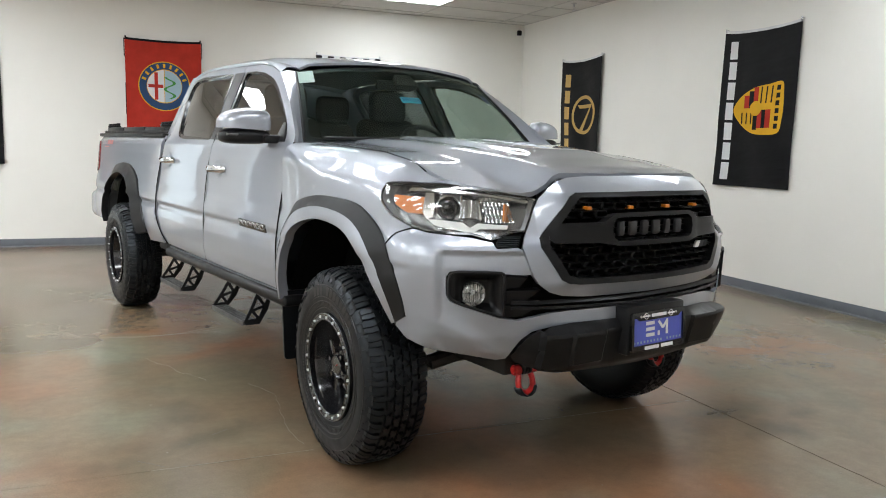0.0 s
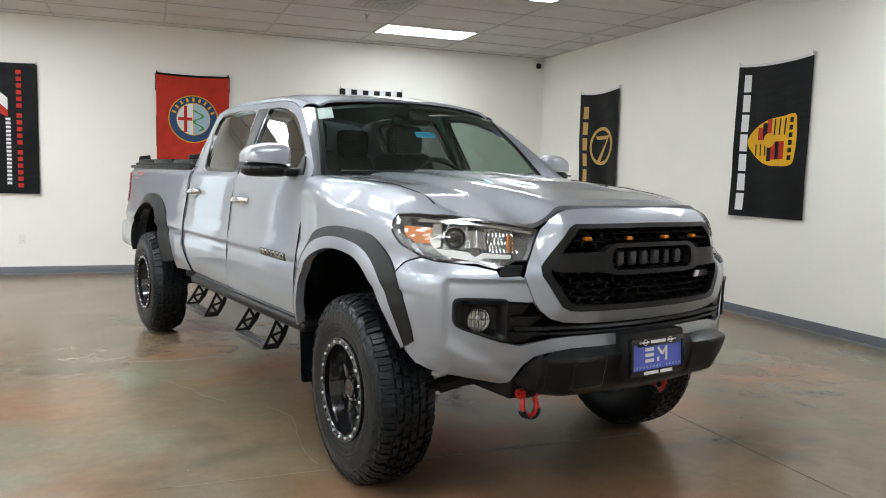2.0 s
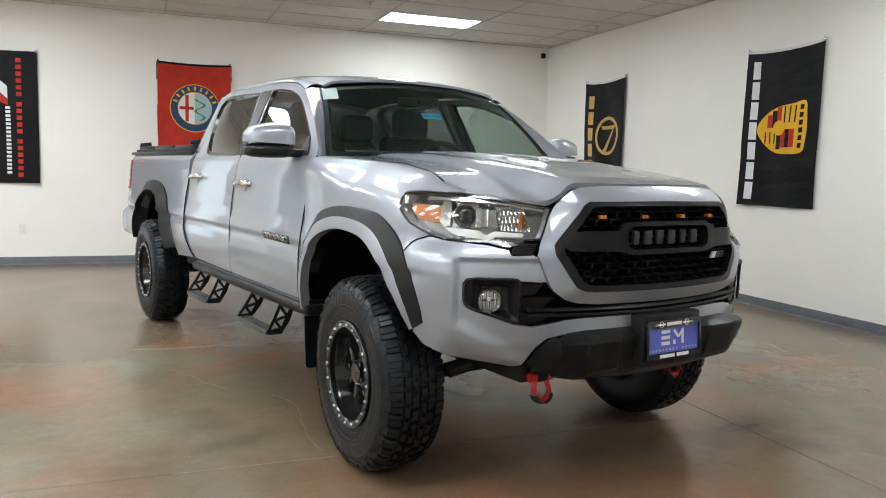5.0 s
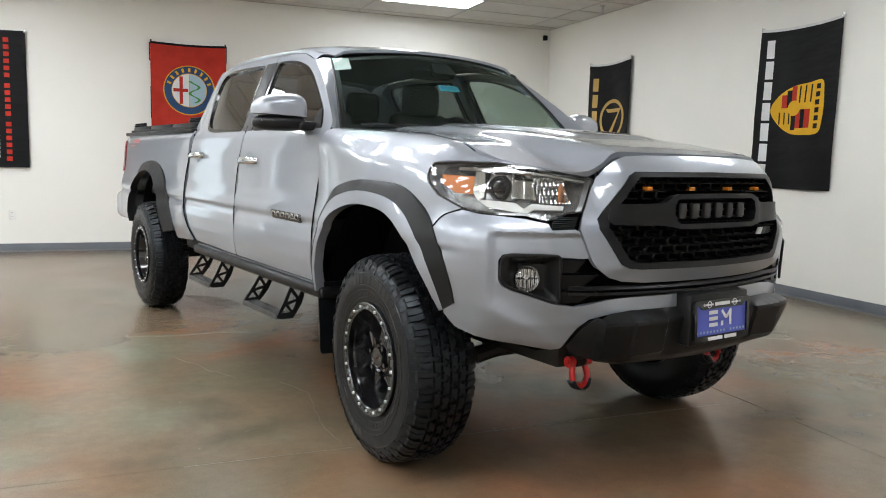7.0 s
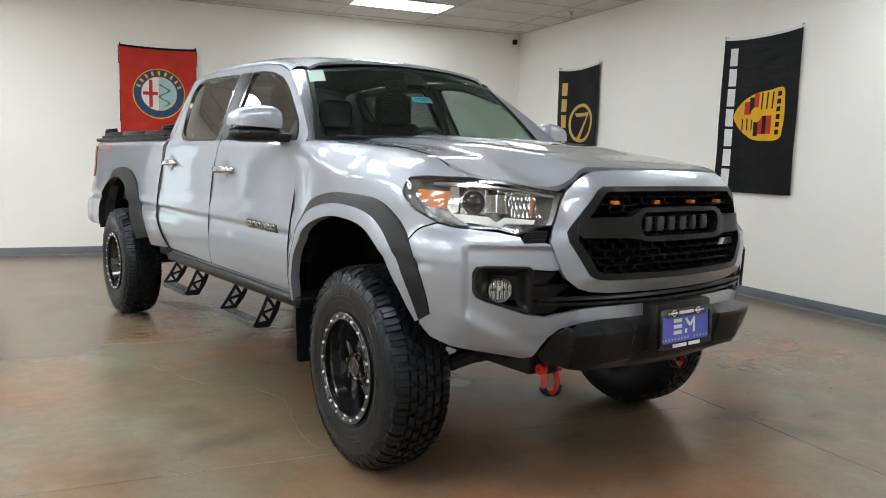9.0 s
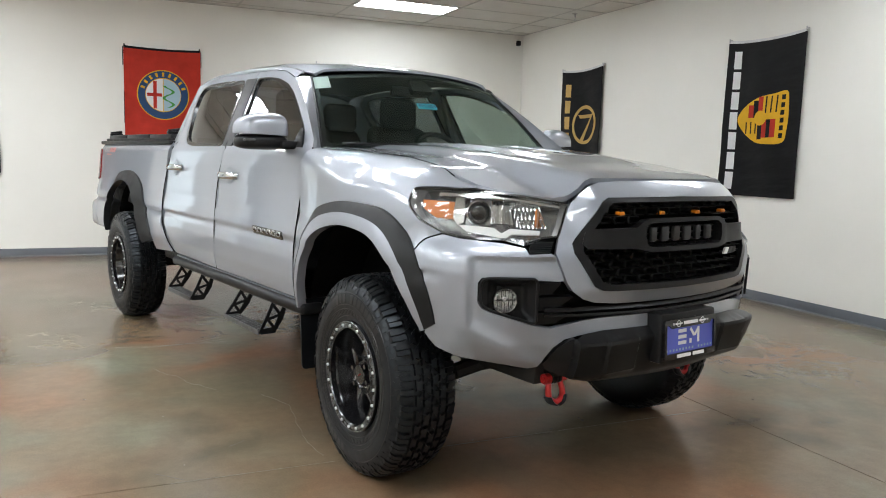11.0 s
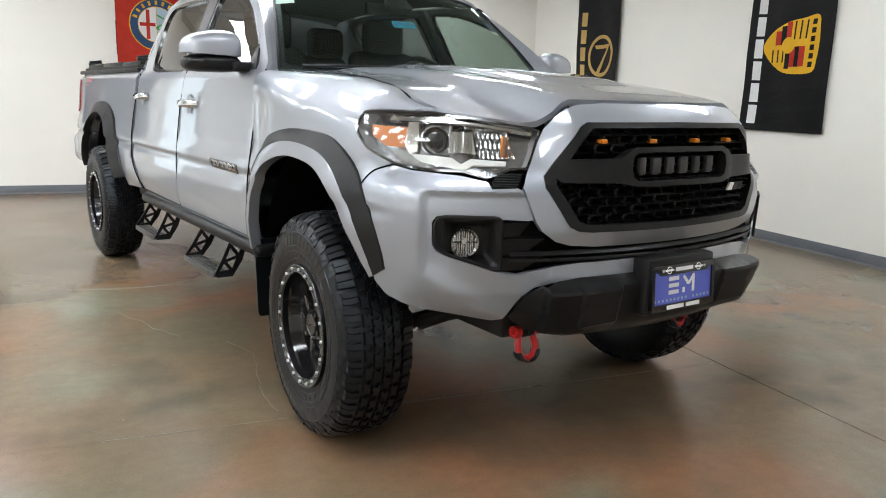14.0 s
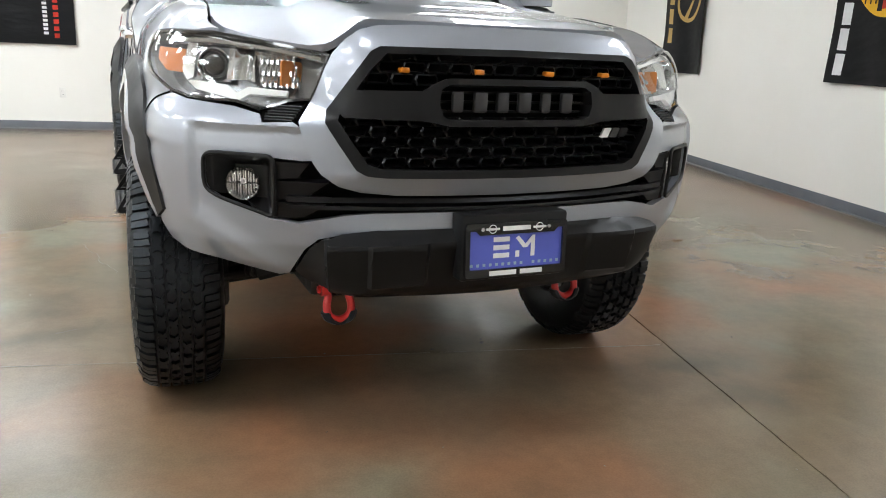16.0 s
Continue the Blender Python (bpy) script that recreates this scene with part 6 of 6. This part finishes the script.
def lug_side(bm, a0, a1, r0, r1, proud):
    """A raised mark on the outer sidewall."""
    lo, hi = [], []
    for r, a in ((r0, a0), (r0, a1), (r1, a1), (r1, a0)):
        lo.append(bm.verts.new((-wall_x(r) + 0.004, r * math.sin(a), r * math.cos(a))))
        hi.append(bm.verts.new((-wall_x(r) - proud, r * math.sin(a), r * math.cos(a))))
    bm.faces.new(hi)
    for i in range(4):
        bm.faces.new((lo[i], lo[(i + 1) % 4], hi[(i + 1) % 4], hi[i]))


def marks():
    """Plain bars in place of the lettering, fine ribs near the bead and thin rings."""
    bm = bmesh.new()
    for a0, n, w in ((-0.80, 12, 0.105), (2.35, 6, 0.115)):
        for i in range(n):
            a = a0 + i * w
            if n == 12 and i == 8:
                continue
            lug_side(bm, a, a + w * 0.70, 0.293, 0.326, 0.0016)
    for k in range(120):
        a = 2 * math.pi * k / 120
        lug_side(bm, a, a + 0.030, 0.247, 0.262, 0.0012)
    for r in (0.240, 0.268, 0.286, 0.333):
        x = wall_x(r)
        lathe([(-x + 0.002, r - 0.0022), (-x - 0.0016, r - 0.001), (-x - 0.0016, r + 0.001), (-x + 0.002, r + 0.0022)], 96, bm)
    bmesh.ops.recalc_face_normals(bm, faces=bm.faces)
    return bm


def rim():
    bm = lathe([(-0.112, 0.214), (-0.120, 0.210), (-0.116, 0.196), (-0.094, 0.187), (-0.056, 0.183), (-0.042, 0.175), (0.02, 0.170), (0.10, 0.186), (0.112, 0.212)], 60)
    bmesh.ops.recalc_face_normals(bm, faces=bm.faces)
    return bm


def spoke():
    """A flat-faced spoke that flares at the hub and at the barrel, with a raised edge on both sides."""
    bm = bmesh.new()
    rows = []
    for r, w, x in ((0.040, 0.030, -0.082), (0.068, 0.032, -0.088), (0.088, 0.024, -0.089), (0.125, 0.021, -0.086), (0.155, 0.024, -0.080), (0.174, 0.032, -0.072), (0.186, 0.042, -0.064)):
        rows.append([bm.verts.new(p) for p in ((x + 0.045, -w * 1.15, r), (x + 0.006, -w, r), (x, -w * 0.86, r), (x + 0.0035, -w * 0.60, r), (x + 0.0035, w * 0.60, r), (x, w * 0.86, r), (x + 0.006, w, r), (x + 0.045, w * 1.15, r))])
    for p, q in zip(rows, rows[1:]):
        for j in range(7):
            bm.faces.new((p[j], q[j], q[j + 1], p[j + 1]))
    bmesh.ops.recalc_face_normals(bm, faces=bm.faces)
    return bm


def bead_ring():
    return lathe([(-0.110, 0.221), (-0.130, 0.2195), (-0.133, 0.2155), (-0.1315, 0.2105), (-0.1315, 0.1975), (-0.1335, 0.1930), (-0.128, 0.1885), (-0.106, 0.187)], 96)


def ring_edge():
    return lathe([(-0.1325, 0.2185), (-0.1345, 0.2172), (-0.1345, 0.2150), (-0.1325, 0.2145)], 96)


MESH = {}
for key, maker, mat, sharp in (("tyre", tyre, RUBBER, 30), ("tread", tread, RUBBER, 20), ("sidewall", sidewall, RUBBER, 20), ("marks", marks, LETTERING, 20), ("rim", rim, GLOSSBLACK, 35), ("spoke", spoke, GLOSSBLACK, 35), ("hub", lambda: lathe([(-0.040, 0.084), (-0.078, 0.080), (-0.091, 0.071), (-0.092, 0.062), (-0.080, 0.052), (-0.080, 0.044)], 40), GLOSSBLACK, 35), ("ring", bead_ring, GLOSSBLACK, 30), ("edge", ring_edge, DARKSTEEL, 30),
                               ("bolt", lambda: rod((-0.130, 0, 0.204), (-0.1375, 0, 0.204), 0.0062, n=10, r2=0.0052), BOLT, 30), ("cap", lambda: lathe([(-0.070, 0.044), (-0.106, 0.0425), (-0.110, 0.0395), (-0.110, 0.0365), (-0.108, 0.034), (-0.1075, 0.0005)], 36), GLOSSBLACK, 35),
                               ("mark", lambda: block((-0.1095, -0.013, -0.002), (-0.1070, 0.013, 0.002), 0.0006), REDLENS, 30), ("nut", lambda: rod((-0.070, 0, 0.062), (-0.096, 0, 0.062), 0.0095, n=6), GLOSSBLACK, 30),
                               ("slot", lambda: block((-0.1330, -0.011, 0.1995), (-0.1312, 0.011, 0.2085), 0.0), DARKSTEEL, 30), ("disc", lambda: lathe([(0.0, 0.165), (-0.02, 0.165), (-0.02, 0.06)], 40), CHASSIS, 30)):
    MESH[key] = finish(maker(), key, mat, sharp)


def child(name, mesh, parent, label="", m=None):
    ob = new(name, MESH[mesh])
    ob.parent = parent
    if m is not None:
        ob.matrix_basis = m
    return tagged(ob, label)


HALF_TRACK = 0.829
WIDER = Matrix.Diagonal((1.0, 1, 1, 1))
for x, y, turn in ((0.009 - HALF_TRACK, 0.015, -3.5), (-HALF_TRACK, AXLE, 0), (0.745, 0.015, 176.5), (0.795, AXLE, 180)):
    w = child("wheel", "rim", truck, "black six-spoke alloy wheel", pose(x, y, TYRE_R, 0, 0, turn))
    child("tyre", "tyre", w, "black all-terrain tyre", WIDER)
    tagged(child("tyre_tread", "tread", w, "deep blocky tread", WIDER), kind="stuff")
    tagged(child("tyre_shoulder", "sidewall", w, "", WIDER), kind="stuff")
    child("tyre_marking", "marks", w, "raised black sidewall marking", WIDER)
    child("bead_ring", "ring", w, "black ring with silver bolts")
    child("ring_edge", "edge", w, "bright ring edge")
    child("centre_cap", "cap", w, "", pose(0.018, 0, 0))
    child("cap_mark", "mark", w, "small red mark on the cap", pose(0.018, 0, 0, -30))
    child("brake_disc", "disc", w)
    child("hub", "hub", w, "", pose(0.014, 0, 0))
    for k in range(6):
        child("spoke", "spoke", w, "", pose(0.012, 0, 0, 15 + 60 * k))
    for k in range(20):
        child("bolt", "bolt", w, "", pose(0, 0, 0, 360 * k / 20))
        child("ring_slot", "slot", w, "", pose(0, 0, 0, 360 * (k + 0.5) / 20))
    for k in range(6):
        child("wheel_nut", "nut", w, "", pose(0.004, 0, 0, 360 * k / 6 + 45))

# --- underside
def well(cy):
    def make():
        bm = bmesh.new()
        rows = []
        for k in range(21):
            a = math.pi * 0.93 * k / 20
            y, z = cy + 0.50 * math.cos(a), 0.50 + 0.54 * math.sin(a)
            rows.append([bm.verts.new((x, y, z)) for x in (-0.852, -0.60)])
        for i in range(20):
            bm.faces.new((rows[i][0], rows[i + 1][0], rows[i + 1][1], rows[i][1]))
        bm.faces.new([r[1] for r in rows])
        return bm
    return make


for cy in (0.08, AXLE - 0.05):
    two("wheel_well", well(cy), VOID, truck, "black wheel arch liner")
part("underbody", block((-0.80, 0.70, 0.52), (0.80, 2.95, 0.60), 0.02), CHASSIS, truck, "black underbody")
part("engine_bay", block((-0.58, -0.52, 0.50), (0.58, 0.66, 0.98), 0.03), VOID, truck, "black engine bay underside")
part("bed_floor", block((-0.80, 2.70, 0.85), (0.80, 4.56, 0.95), 0.02), CHASSIS, truck)
for x in (-0.46, 0.46):
    part("frame_rail", block((x - 0.04, -0.55, 0.44), (x + 0.04, 4.50, 0.56), 0.015), CHASSIS, truck, "black frame rail")
part("crossmember", rod((-0.46, -0.10, 0.42), (0.46, -0.10, 0.42), 0.045, n=14), CHASSIS, truck)
part("skid_plate", strip([[(x, -0.60, 0.49), (x, -0.45, 0.42), (x, -0.05, 0.38), (x, 0.25, 0.40)] for x in (0.36, 0.18, 0.0, -0.18, -0.36)]), CHASSIS, truck, "black skid plate")
part("rear_axle", rod((-0.70, AXLE, 0.415), (0.70, AXLE, 0.415), 0.05, n=14), CHASSIS, truck)
part("differential", lathe([(-0.14, 0.05), (-0.10, 0.12), (0.0, 0.15), (0.10, 0.12), (0.14, 0.05)], 20), CHASSIS, truck).matrix_basis = pose(0.0, AXLE, 0.415)


def arms():
    bm = rod((-0.40, -0.22, 0.45), (-0.70, -0.02, 0.36), 0.028)
    rod((-0.40, 0.22, 0.45), (-0.70, 0.02, 0.36), 0.028, bm)
    rod((-0.44, -0.15, 0.42), (-0.72, -0.13, 0.385), 0.016, bm)
    rod((-0.47, -0.20, 0.445), (-0.58, -0.17, 0.415), 0.034, bm)
    for i in range(7):
        rod((-0.565 - 0.007 * i, -0.176 + 0.005 * i, 0.42), (-0.568 - 0.007 * i, -0.174 + 0.005 * i, 0.42), 0.030 if i % 2 else 0.025, bm, 12)
    block((-0.72, -0.09, 0.27), (-0.66, 0.09, 0.58), 0.02, bm)
    rod((-0.55, 0.02, 0.44), (-0.50, 0.05, 0.80), 0.055, bm, 14)
    return bm


two("control_arm", arms, CHASSIS, truck, "black front suspension arms")
two("mud_flap", lambda: panel([soft([(-0.905, 0.30), (-0.705, 0.30), (-0.705, 0.62), (-0.91, 0.62)], 0.02)], lambda x, z: (x, 0.535 + 0.05 * (z - 0.3), z), 0.1, 0.1, 0.010, (0, -1, 0)), RUBBER, truck, "black rubber mud flap")
part("exhaust", rod((-0.30, 1.0, 0.45), (-0.30, 4.4, 0.50), 0.035), CHASSIS, truck)

# side steps
def step_bar(sgn):
    bm = block((-0.915, 0.52, 0.548), (-0.80, 2.40, 0.600), 0.020, seg=3)
    bar = part("side_step", bm if sgn < 0 else flip(bm), BLACK, truck, "black side step bar with two drop steps")
    m = (lambda b: b) if sgn < 0 else flip
    for y0, y1 in ((0.855, 1.25), (1.85, 2.215)):
        for y, d in ((y0, -0.03), (y1, 0.03)):
            out = [(-0.826, 0.556), (-0.912, 0.556), (-0.948, 0.490), (-0.986, 0.428), (-0.978, 0.410), (-0.908, 0.410), (-0.860, 0.474)]
            h1 = [(-0.852, 0.542), (-0.896, 0.542), (-0.873, 0.508)]
            h2 = [(-0.908, 0.532), (-0.886, 0.499), (-0.932, 0.486)]
            h3 = [(-0.887, 0.485), (-0.928, 0.473), (-0.908, 0.446)]
            h4 = [(-0.942, 0.468), (-0.922, 0.440), (-0.965, 0.436)]
            part("step_plate", m(panel([out, h1, h2, h3, h4], lambda x, z: (x, y + d * (0.56 - z) / 0.16, z), 0.5, 0.5, 0.007, (0, -1, 0))), BLACK, bar, "black slotted step bracket")
        bm = block((-0.988, y0 - 0.025, 0.412), (-0.912, y1 + 0.025, 0.428), 0.004)
        part("step_tread", m(bm), CHASSIS, bar, "black step tread")
        bm = bmesh.new()
        for i in range(3):
            for j in range(int((y1 - y0) / 0.034)):
                x, y = -0.972 + 0.022 * i, y0 + 0.02 + 0.034 * j + (0.017 if i % 2 else 0)
                rod((x, y, 0.427), (x, y, 0.4325), 0.0075, bm, 8, 0.005)
        part("tread_studs", m(bm), DARKSTEEL, bar, "raised worn grip studs")
        part("tread_edge", m(block((-0.992, y0 - 0.02, 0.408), (-0.987, y1 + 0.02, 0.432), 0.001)), DARKSTEEL, bar, "worn step edge")


step_bar(-1)
step_bar(1)
for x in (-0.55, 0.55):
    for y in (0.9, 2.2):
        part("step_mount", rod((x, y, 0.54), (x * 1.5, y, 0.57), 0.018), CHASSIS, truck)

# tow shackles
for x in (-0.424, 0.332):
    bm = block((x - 0.028, -0.60, 0.478), (x + 0.028, -0.50, 0.515), 0.006)
    hook = part("shackle_mount", bm, CHASSIS, truck)
    bm = bmesh.new()
    pts = spline([(x - 0.038, -0.575, 0.468), (x - 0.030, -0.578, 0.450), (x - 0.036, -0.585, 0.420), (x - 0.030, -0.590, 0.392), (x, -0.592, 0.378), (x + 0.030, -0.590, 0.392), (x + 0.036, -0.585, 0.420), (x + 0.030, -0.578, 0.450), (x + 0.038, -0.575, 0.468)], 4)
    tube(pts, 0.0115, bm, 12)
    part("tow_shackle", bm, REDPAINT, hook, "red bow shackle")
    bm = rod((x - 0.060, -0.575, 0.468), (x + 0.056, -0.575, 0.468), 0.0105, n=12)
    rod((x - 0.052, -0.575, 0.468), (x - 0.026, -0.575, 0.468), 0.020, bm, 14)
    rod((x + 0.026, -0.575, 0.468), (x + 0.052, -0.575, 0.468), 0.020, bm, 14)
    part("shackle_pin", bm, REDPAINT, hook, "red shackle pin")
    bm = bmesh.new()
    for dx in (-0.016, 0, 0.016):
        rod((x + dx - 0.006, -0.575, 0.468), (x + dx + 0.006, -0.575, 0.468), 0.022, bm, 16)
    part("washer", bm, RUBBER, hook, "black rubber washers")
    low = spline([(x - 0.040, -0.586, 0.404), (x - 0.028, -0.592, 0.380), (x, -0.594, 0.368), (x + 0.028, -0.592, 0.380), (x + 0.040, -0.586, 0.404)], 4)
    bm = bmesh.new()
    rings = [[bm.verts.new(p + Vector((math.cos(k * math.pi / 5) * 0.0165 * (0.7 if i in (0, len(low) - 1) else 1), math.sin(k * math.pi / 5) * 0.0165, 0))) for k in range(10)] for i, p in enumerate(low)]
    for i in range(len(rings) - 1):
        for k in range(10):
            bm.faces.new((rings[i][k], rings[i][(k + 1) % 10], rings[i + 1][(k + 1) % 10], rings[i + 1][k]))
    bm.faces.new(rings[0])
    bm.faces.new(rings[-1])
    bmesh.ops.recalc_face_normals(bm, faces=bm.faces)
    part("isolator", bm, RUBBER, hook, "black rubber shackle guard")

# --- cabin
part("dashboard", block((-0.68, 0.80, 1.02), (0.68, 1.20, 1.285), 0.06, seg=3), DASH, truck, "black dashboard")
part("dash_hood", block((0.16, 1.02, 1.24), (0.56, 1.22, 1.325), 0.05, seg=3), DASH, truck)
part("cabin_floor", block((-0.78, 0.80, 0.62), (0.78, 2.66, 0.72), 0.02), CABIN, truck)
part("headliner", panel([[(-0.92, 1.12), (0.92, 1.12), (0.92, 2.62), (-0.92, 2.62)]], lambda a, y: tuple(Vector(roof(a, y)) - Vector((0, -0.02, 0.045))), 0.2, 0.2, 0.0, (0, 0, -1)), CABIN, truck, "dark headliner")
two("door_trim", lambda: panel([[(0.75, 0.68), (2.58, 0.68), (2.58, 1.30), (0.75, 1.30)]], lambda y, z: door_skin(y, z, -0.06), 0.3, 0.1, 0.0, (-1, 0, 0)), CABIN, truck, "dark inner door trim")
part("rear_wall", block((-0.66, 2.62, 0.7), (0.66, 2.66, 1.36), 0.01), CABIN, truck)
wheel_bm = bmesh.new()
c = Vector((0.36, 1.245, 1.245))
tilt = pose(0, 0, 0, 62, 0, 0)
tube([c + tilt @ Vector((0.19 * math.cos(math.pi * k / 16), 0.19 * math.sin(math.pi * k / 16), 0)) for k in range(32)], 0.016, wheel_bm, 8, True)
for a in (0, 180, 270):
    rod(c, c + tilt @ Vector((0.18 * math.cos(radians(a)), 0.18 * math.sin(radians(a)), 0)), 0.016, wheel_bm, 8)
rod(c, c + tilt @ Vector((0, 0, 0.05)), 0.06, wheel_bm, 16)
part("steering_wheel", wheel_bm, DASH, truck, "black steering wheel")


def seat(x, y, w):
    s = part("seat", block((x - w / 2, y - 0.25, 0.86), (x + w / 2, y + 0.28, 1.02), 0.05, seg=3), CABIN, truck, "dark fabric seat")
    bm = block((x - w / 2, y + 0.20, 0.96), (x + w / 2, y + 0.34, 1.46), 0.06, seg=4, m=None)
    for v in bm.verts:
        v.co.y += 0.25 * (v.co.z - 0.96)
        v.co.x = x + (v.co.x - x) * (1 - 0.16 * smooth(1.2, 1.46, v.co.z))
    part("backrest", bm, CABIN, s)
    return s


def headrest(s, x, y):
    bm = block((x - 0.13, y, 1.44), (x + 0.13, y + 0.11, 1.645), 0.05, seg=4)
    part("headrest", bm, CABIN, s)


for x in (-0.36, 0.36):
    headrest(seat(x, 1.36, 0.50), x, 1.68)
s = seat(0.0, 2.18, 1.25)
for x in (-0.38, 0.38):
    headrest(s, x, 2.50)
part("rear_view_mirror", block((-0.12, 1.06, 1.60), (0.12, 1.085, 1.655), 0.012), BLACK, truck, "black interior mirror")
part("rear_glass", panel([soft([(-0.58, 1.36), (0.58, 1.36), (0.52, 1.66), (-0.52, 1.66)], 0.04)], lambda x, z: (x, 2.835 - 0.05 * abs(x), z), 0.2, 0.2, 0.0, (0, 1, 0)), TINT, truck, "dark tinted rear window")

# ---- marks and litter on the floor
rnd = random.Random(11)


def mark(line, w, mat, name, label, wander=0.012):
    """A thin uneven line on the concrete."""
    pts = spline([(x, y, 0.0) for x, y in line], 5)
    pts = [p + Vector((rnd.uniform(-1, 1), rnd.uniform(-1, 1), 0)) * wander * 0.5 for p in pts]
    bm = bmesh.new()
    step = max(2, len(pts) // 4)
    for i in range(0, len(pts) - 1, step):
        ribbon(pts[i:i + step + 1], (0, 0, 1), w * rnd.uniform(0.6, 1.3), 0.0005, bm)
    ob = part(name, bm, mat, floor, label)
    ob.matrix_parent_inverse = ROOM.inverted()


mark([(-1.168, 1.952), (-1.138, 1.816), (-1.089, 1.684), (-1.084, 1.562), (-1.040, 1.475), (-1.004, 1.340)], 0.0018, CRACK, "crack", "hairline crack in the concrete")
mark([(-0.833, 1.177), (-0.790, 0.993), (-0.797, 0.889), (-0.883, 0.623), (-0.939, 0.380), (-0.948, 0.240)], 0.0018, CRACK, "crack", "hairline crack in the concrete")
mark([(-1.240, 0.557), (-1.161, 0.585)], 0.0025, SCUFF, "scratch", "short dark scratch", 0.004)
mark([(-1.592, 0.436), (-1.514, 0.321)], 0.0025, SCUFF, "scratch", "short dark scratch", 0.004)
for u0, u1 in ((-1.60, -0.95), (-0.70, 0.10), (0.14, 0.72), (0.78, 1.06)):
    a, b = ROOM @ Vector((u0, JV, 0)), ROOM @ Vector((u1, JV, 0))
    mark([(a.x + (b.x - a.x) * k / 6, a.y + (b.y - a.y) * k / 6) for k in range(7)], 0.0036, CRACK, "joint_edge", "pale worn edge of the floor joint", 0.0022)
for k in range(6):
    mark([(-0.54 + 0.035 * k, 3.92 - 0.03 * k), (-0.50 + 0.035 * k, 3.62), (-0.46 + 0.035 * k, 3.22 + 0.02 * k)], 0.008, SCUFF, "tyre_scuff", "dark tyre scuff on the concrete", 0.004)
for k in range(4):
    mark([(-1.35 + 0.12 * k, 2.62 - 0.05 * k), (-0.95 + 0.05 * k, 2.45), (-0.55, 2.52 - 0.07 * k)], 0.005, CRACK, "tyre_scuff", "pale tyre scuff on the concrete", 0.010)


def litter(x, y, size, mat):
    """A curled flake of leaf or grit."""
    bm = bmesh.new()
    n = 7
    ring = [bm.verts.new((size * (0.6 + 0.5 * rnd.random()) * math.cos(2 * math.pi * k / n), 0.55 * size * (0.6 + 0.5 * rnd.random()) * math.sin(2 * math.pi * k / n), 0.0015 + size * 0.25 * rnd.random())) for k in range(n)]
    mid = bm.verts.new((0, 0, 0.002))
    base = bm.verts.new((0, 0, 0.0))
    for k in range(n):
        bm.faces.new((ring[k], ring[(k + 1) % n], mid))
        bm.faces.new((ring[(k + 1) % n], ring[k], base))
    bmesh.ops.recalc_face_normals(bm, faces=bm.faces)
    ob = new("floor_debris", finish(bm, "floor_debris", mat))
    ob.matrix_world = pose(x, y, 0.0005, 0, 0, rnd.uniform(0, 360))
    tagged(ob, "dark curled leaf flake on the concrete floor" if mat is LITTER else "tiny pale crumb on the concrete floor", "debris", "floor debris")


for x, y, size, mat in ((0.321, -0.041, 0.020, LITTER), (0.335, -0.005, 0.011, LITTER), (0.108, -0.045, 0.012, LITTER), (2.033, -0.297, 0.013, LITTER), (1.38, -0.304, 0.008, LITTER), (-0.30, 0.043, 0.007, CRACK), (0.776, -1.205, 0.005, CRACK),
                        (-1.368, 1.084, 0.007, CRACK), (-1.467, 0.455, 0.006, CRACK), (-1.364, 0.495, 0.006, LITTER), (-0.867, 0.906, 0.006, CRACK), (-1.62, 1.55, 0.006, CRACK), (-0.15, -0.75, 0.005, CRACK), (0.25, -1.0, 0.005, CRACK), (-0.45, -0.55, 0.005, LITTER)):
    litter(x, y, size, mat)
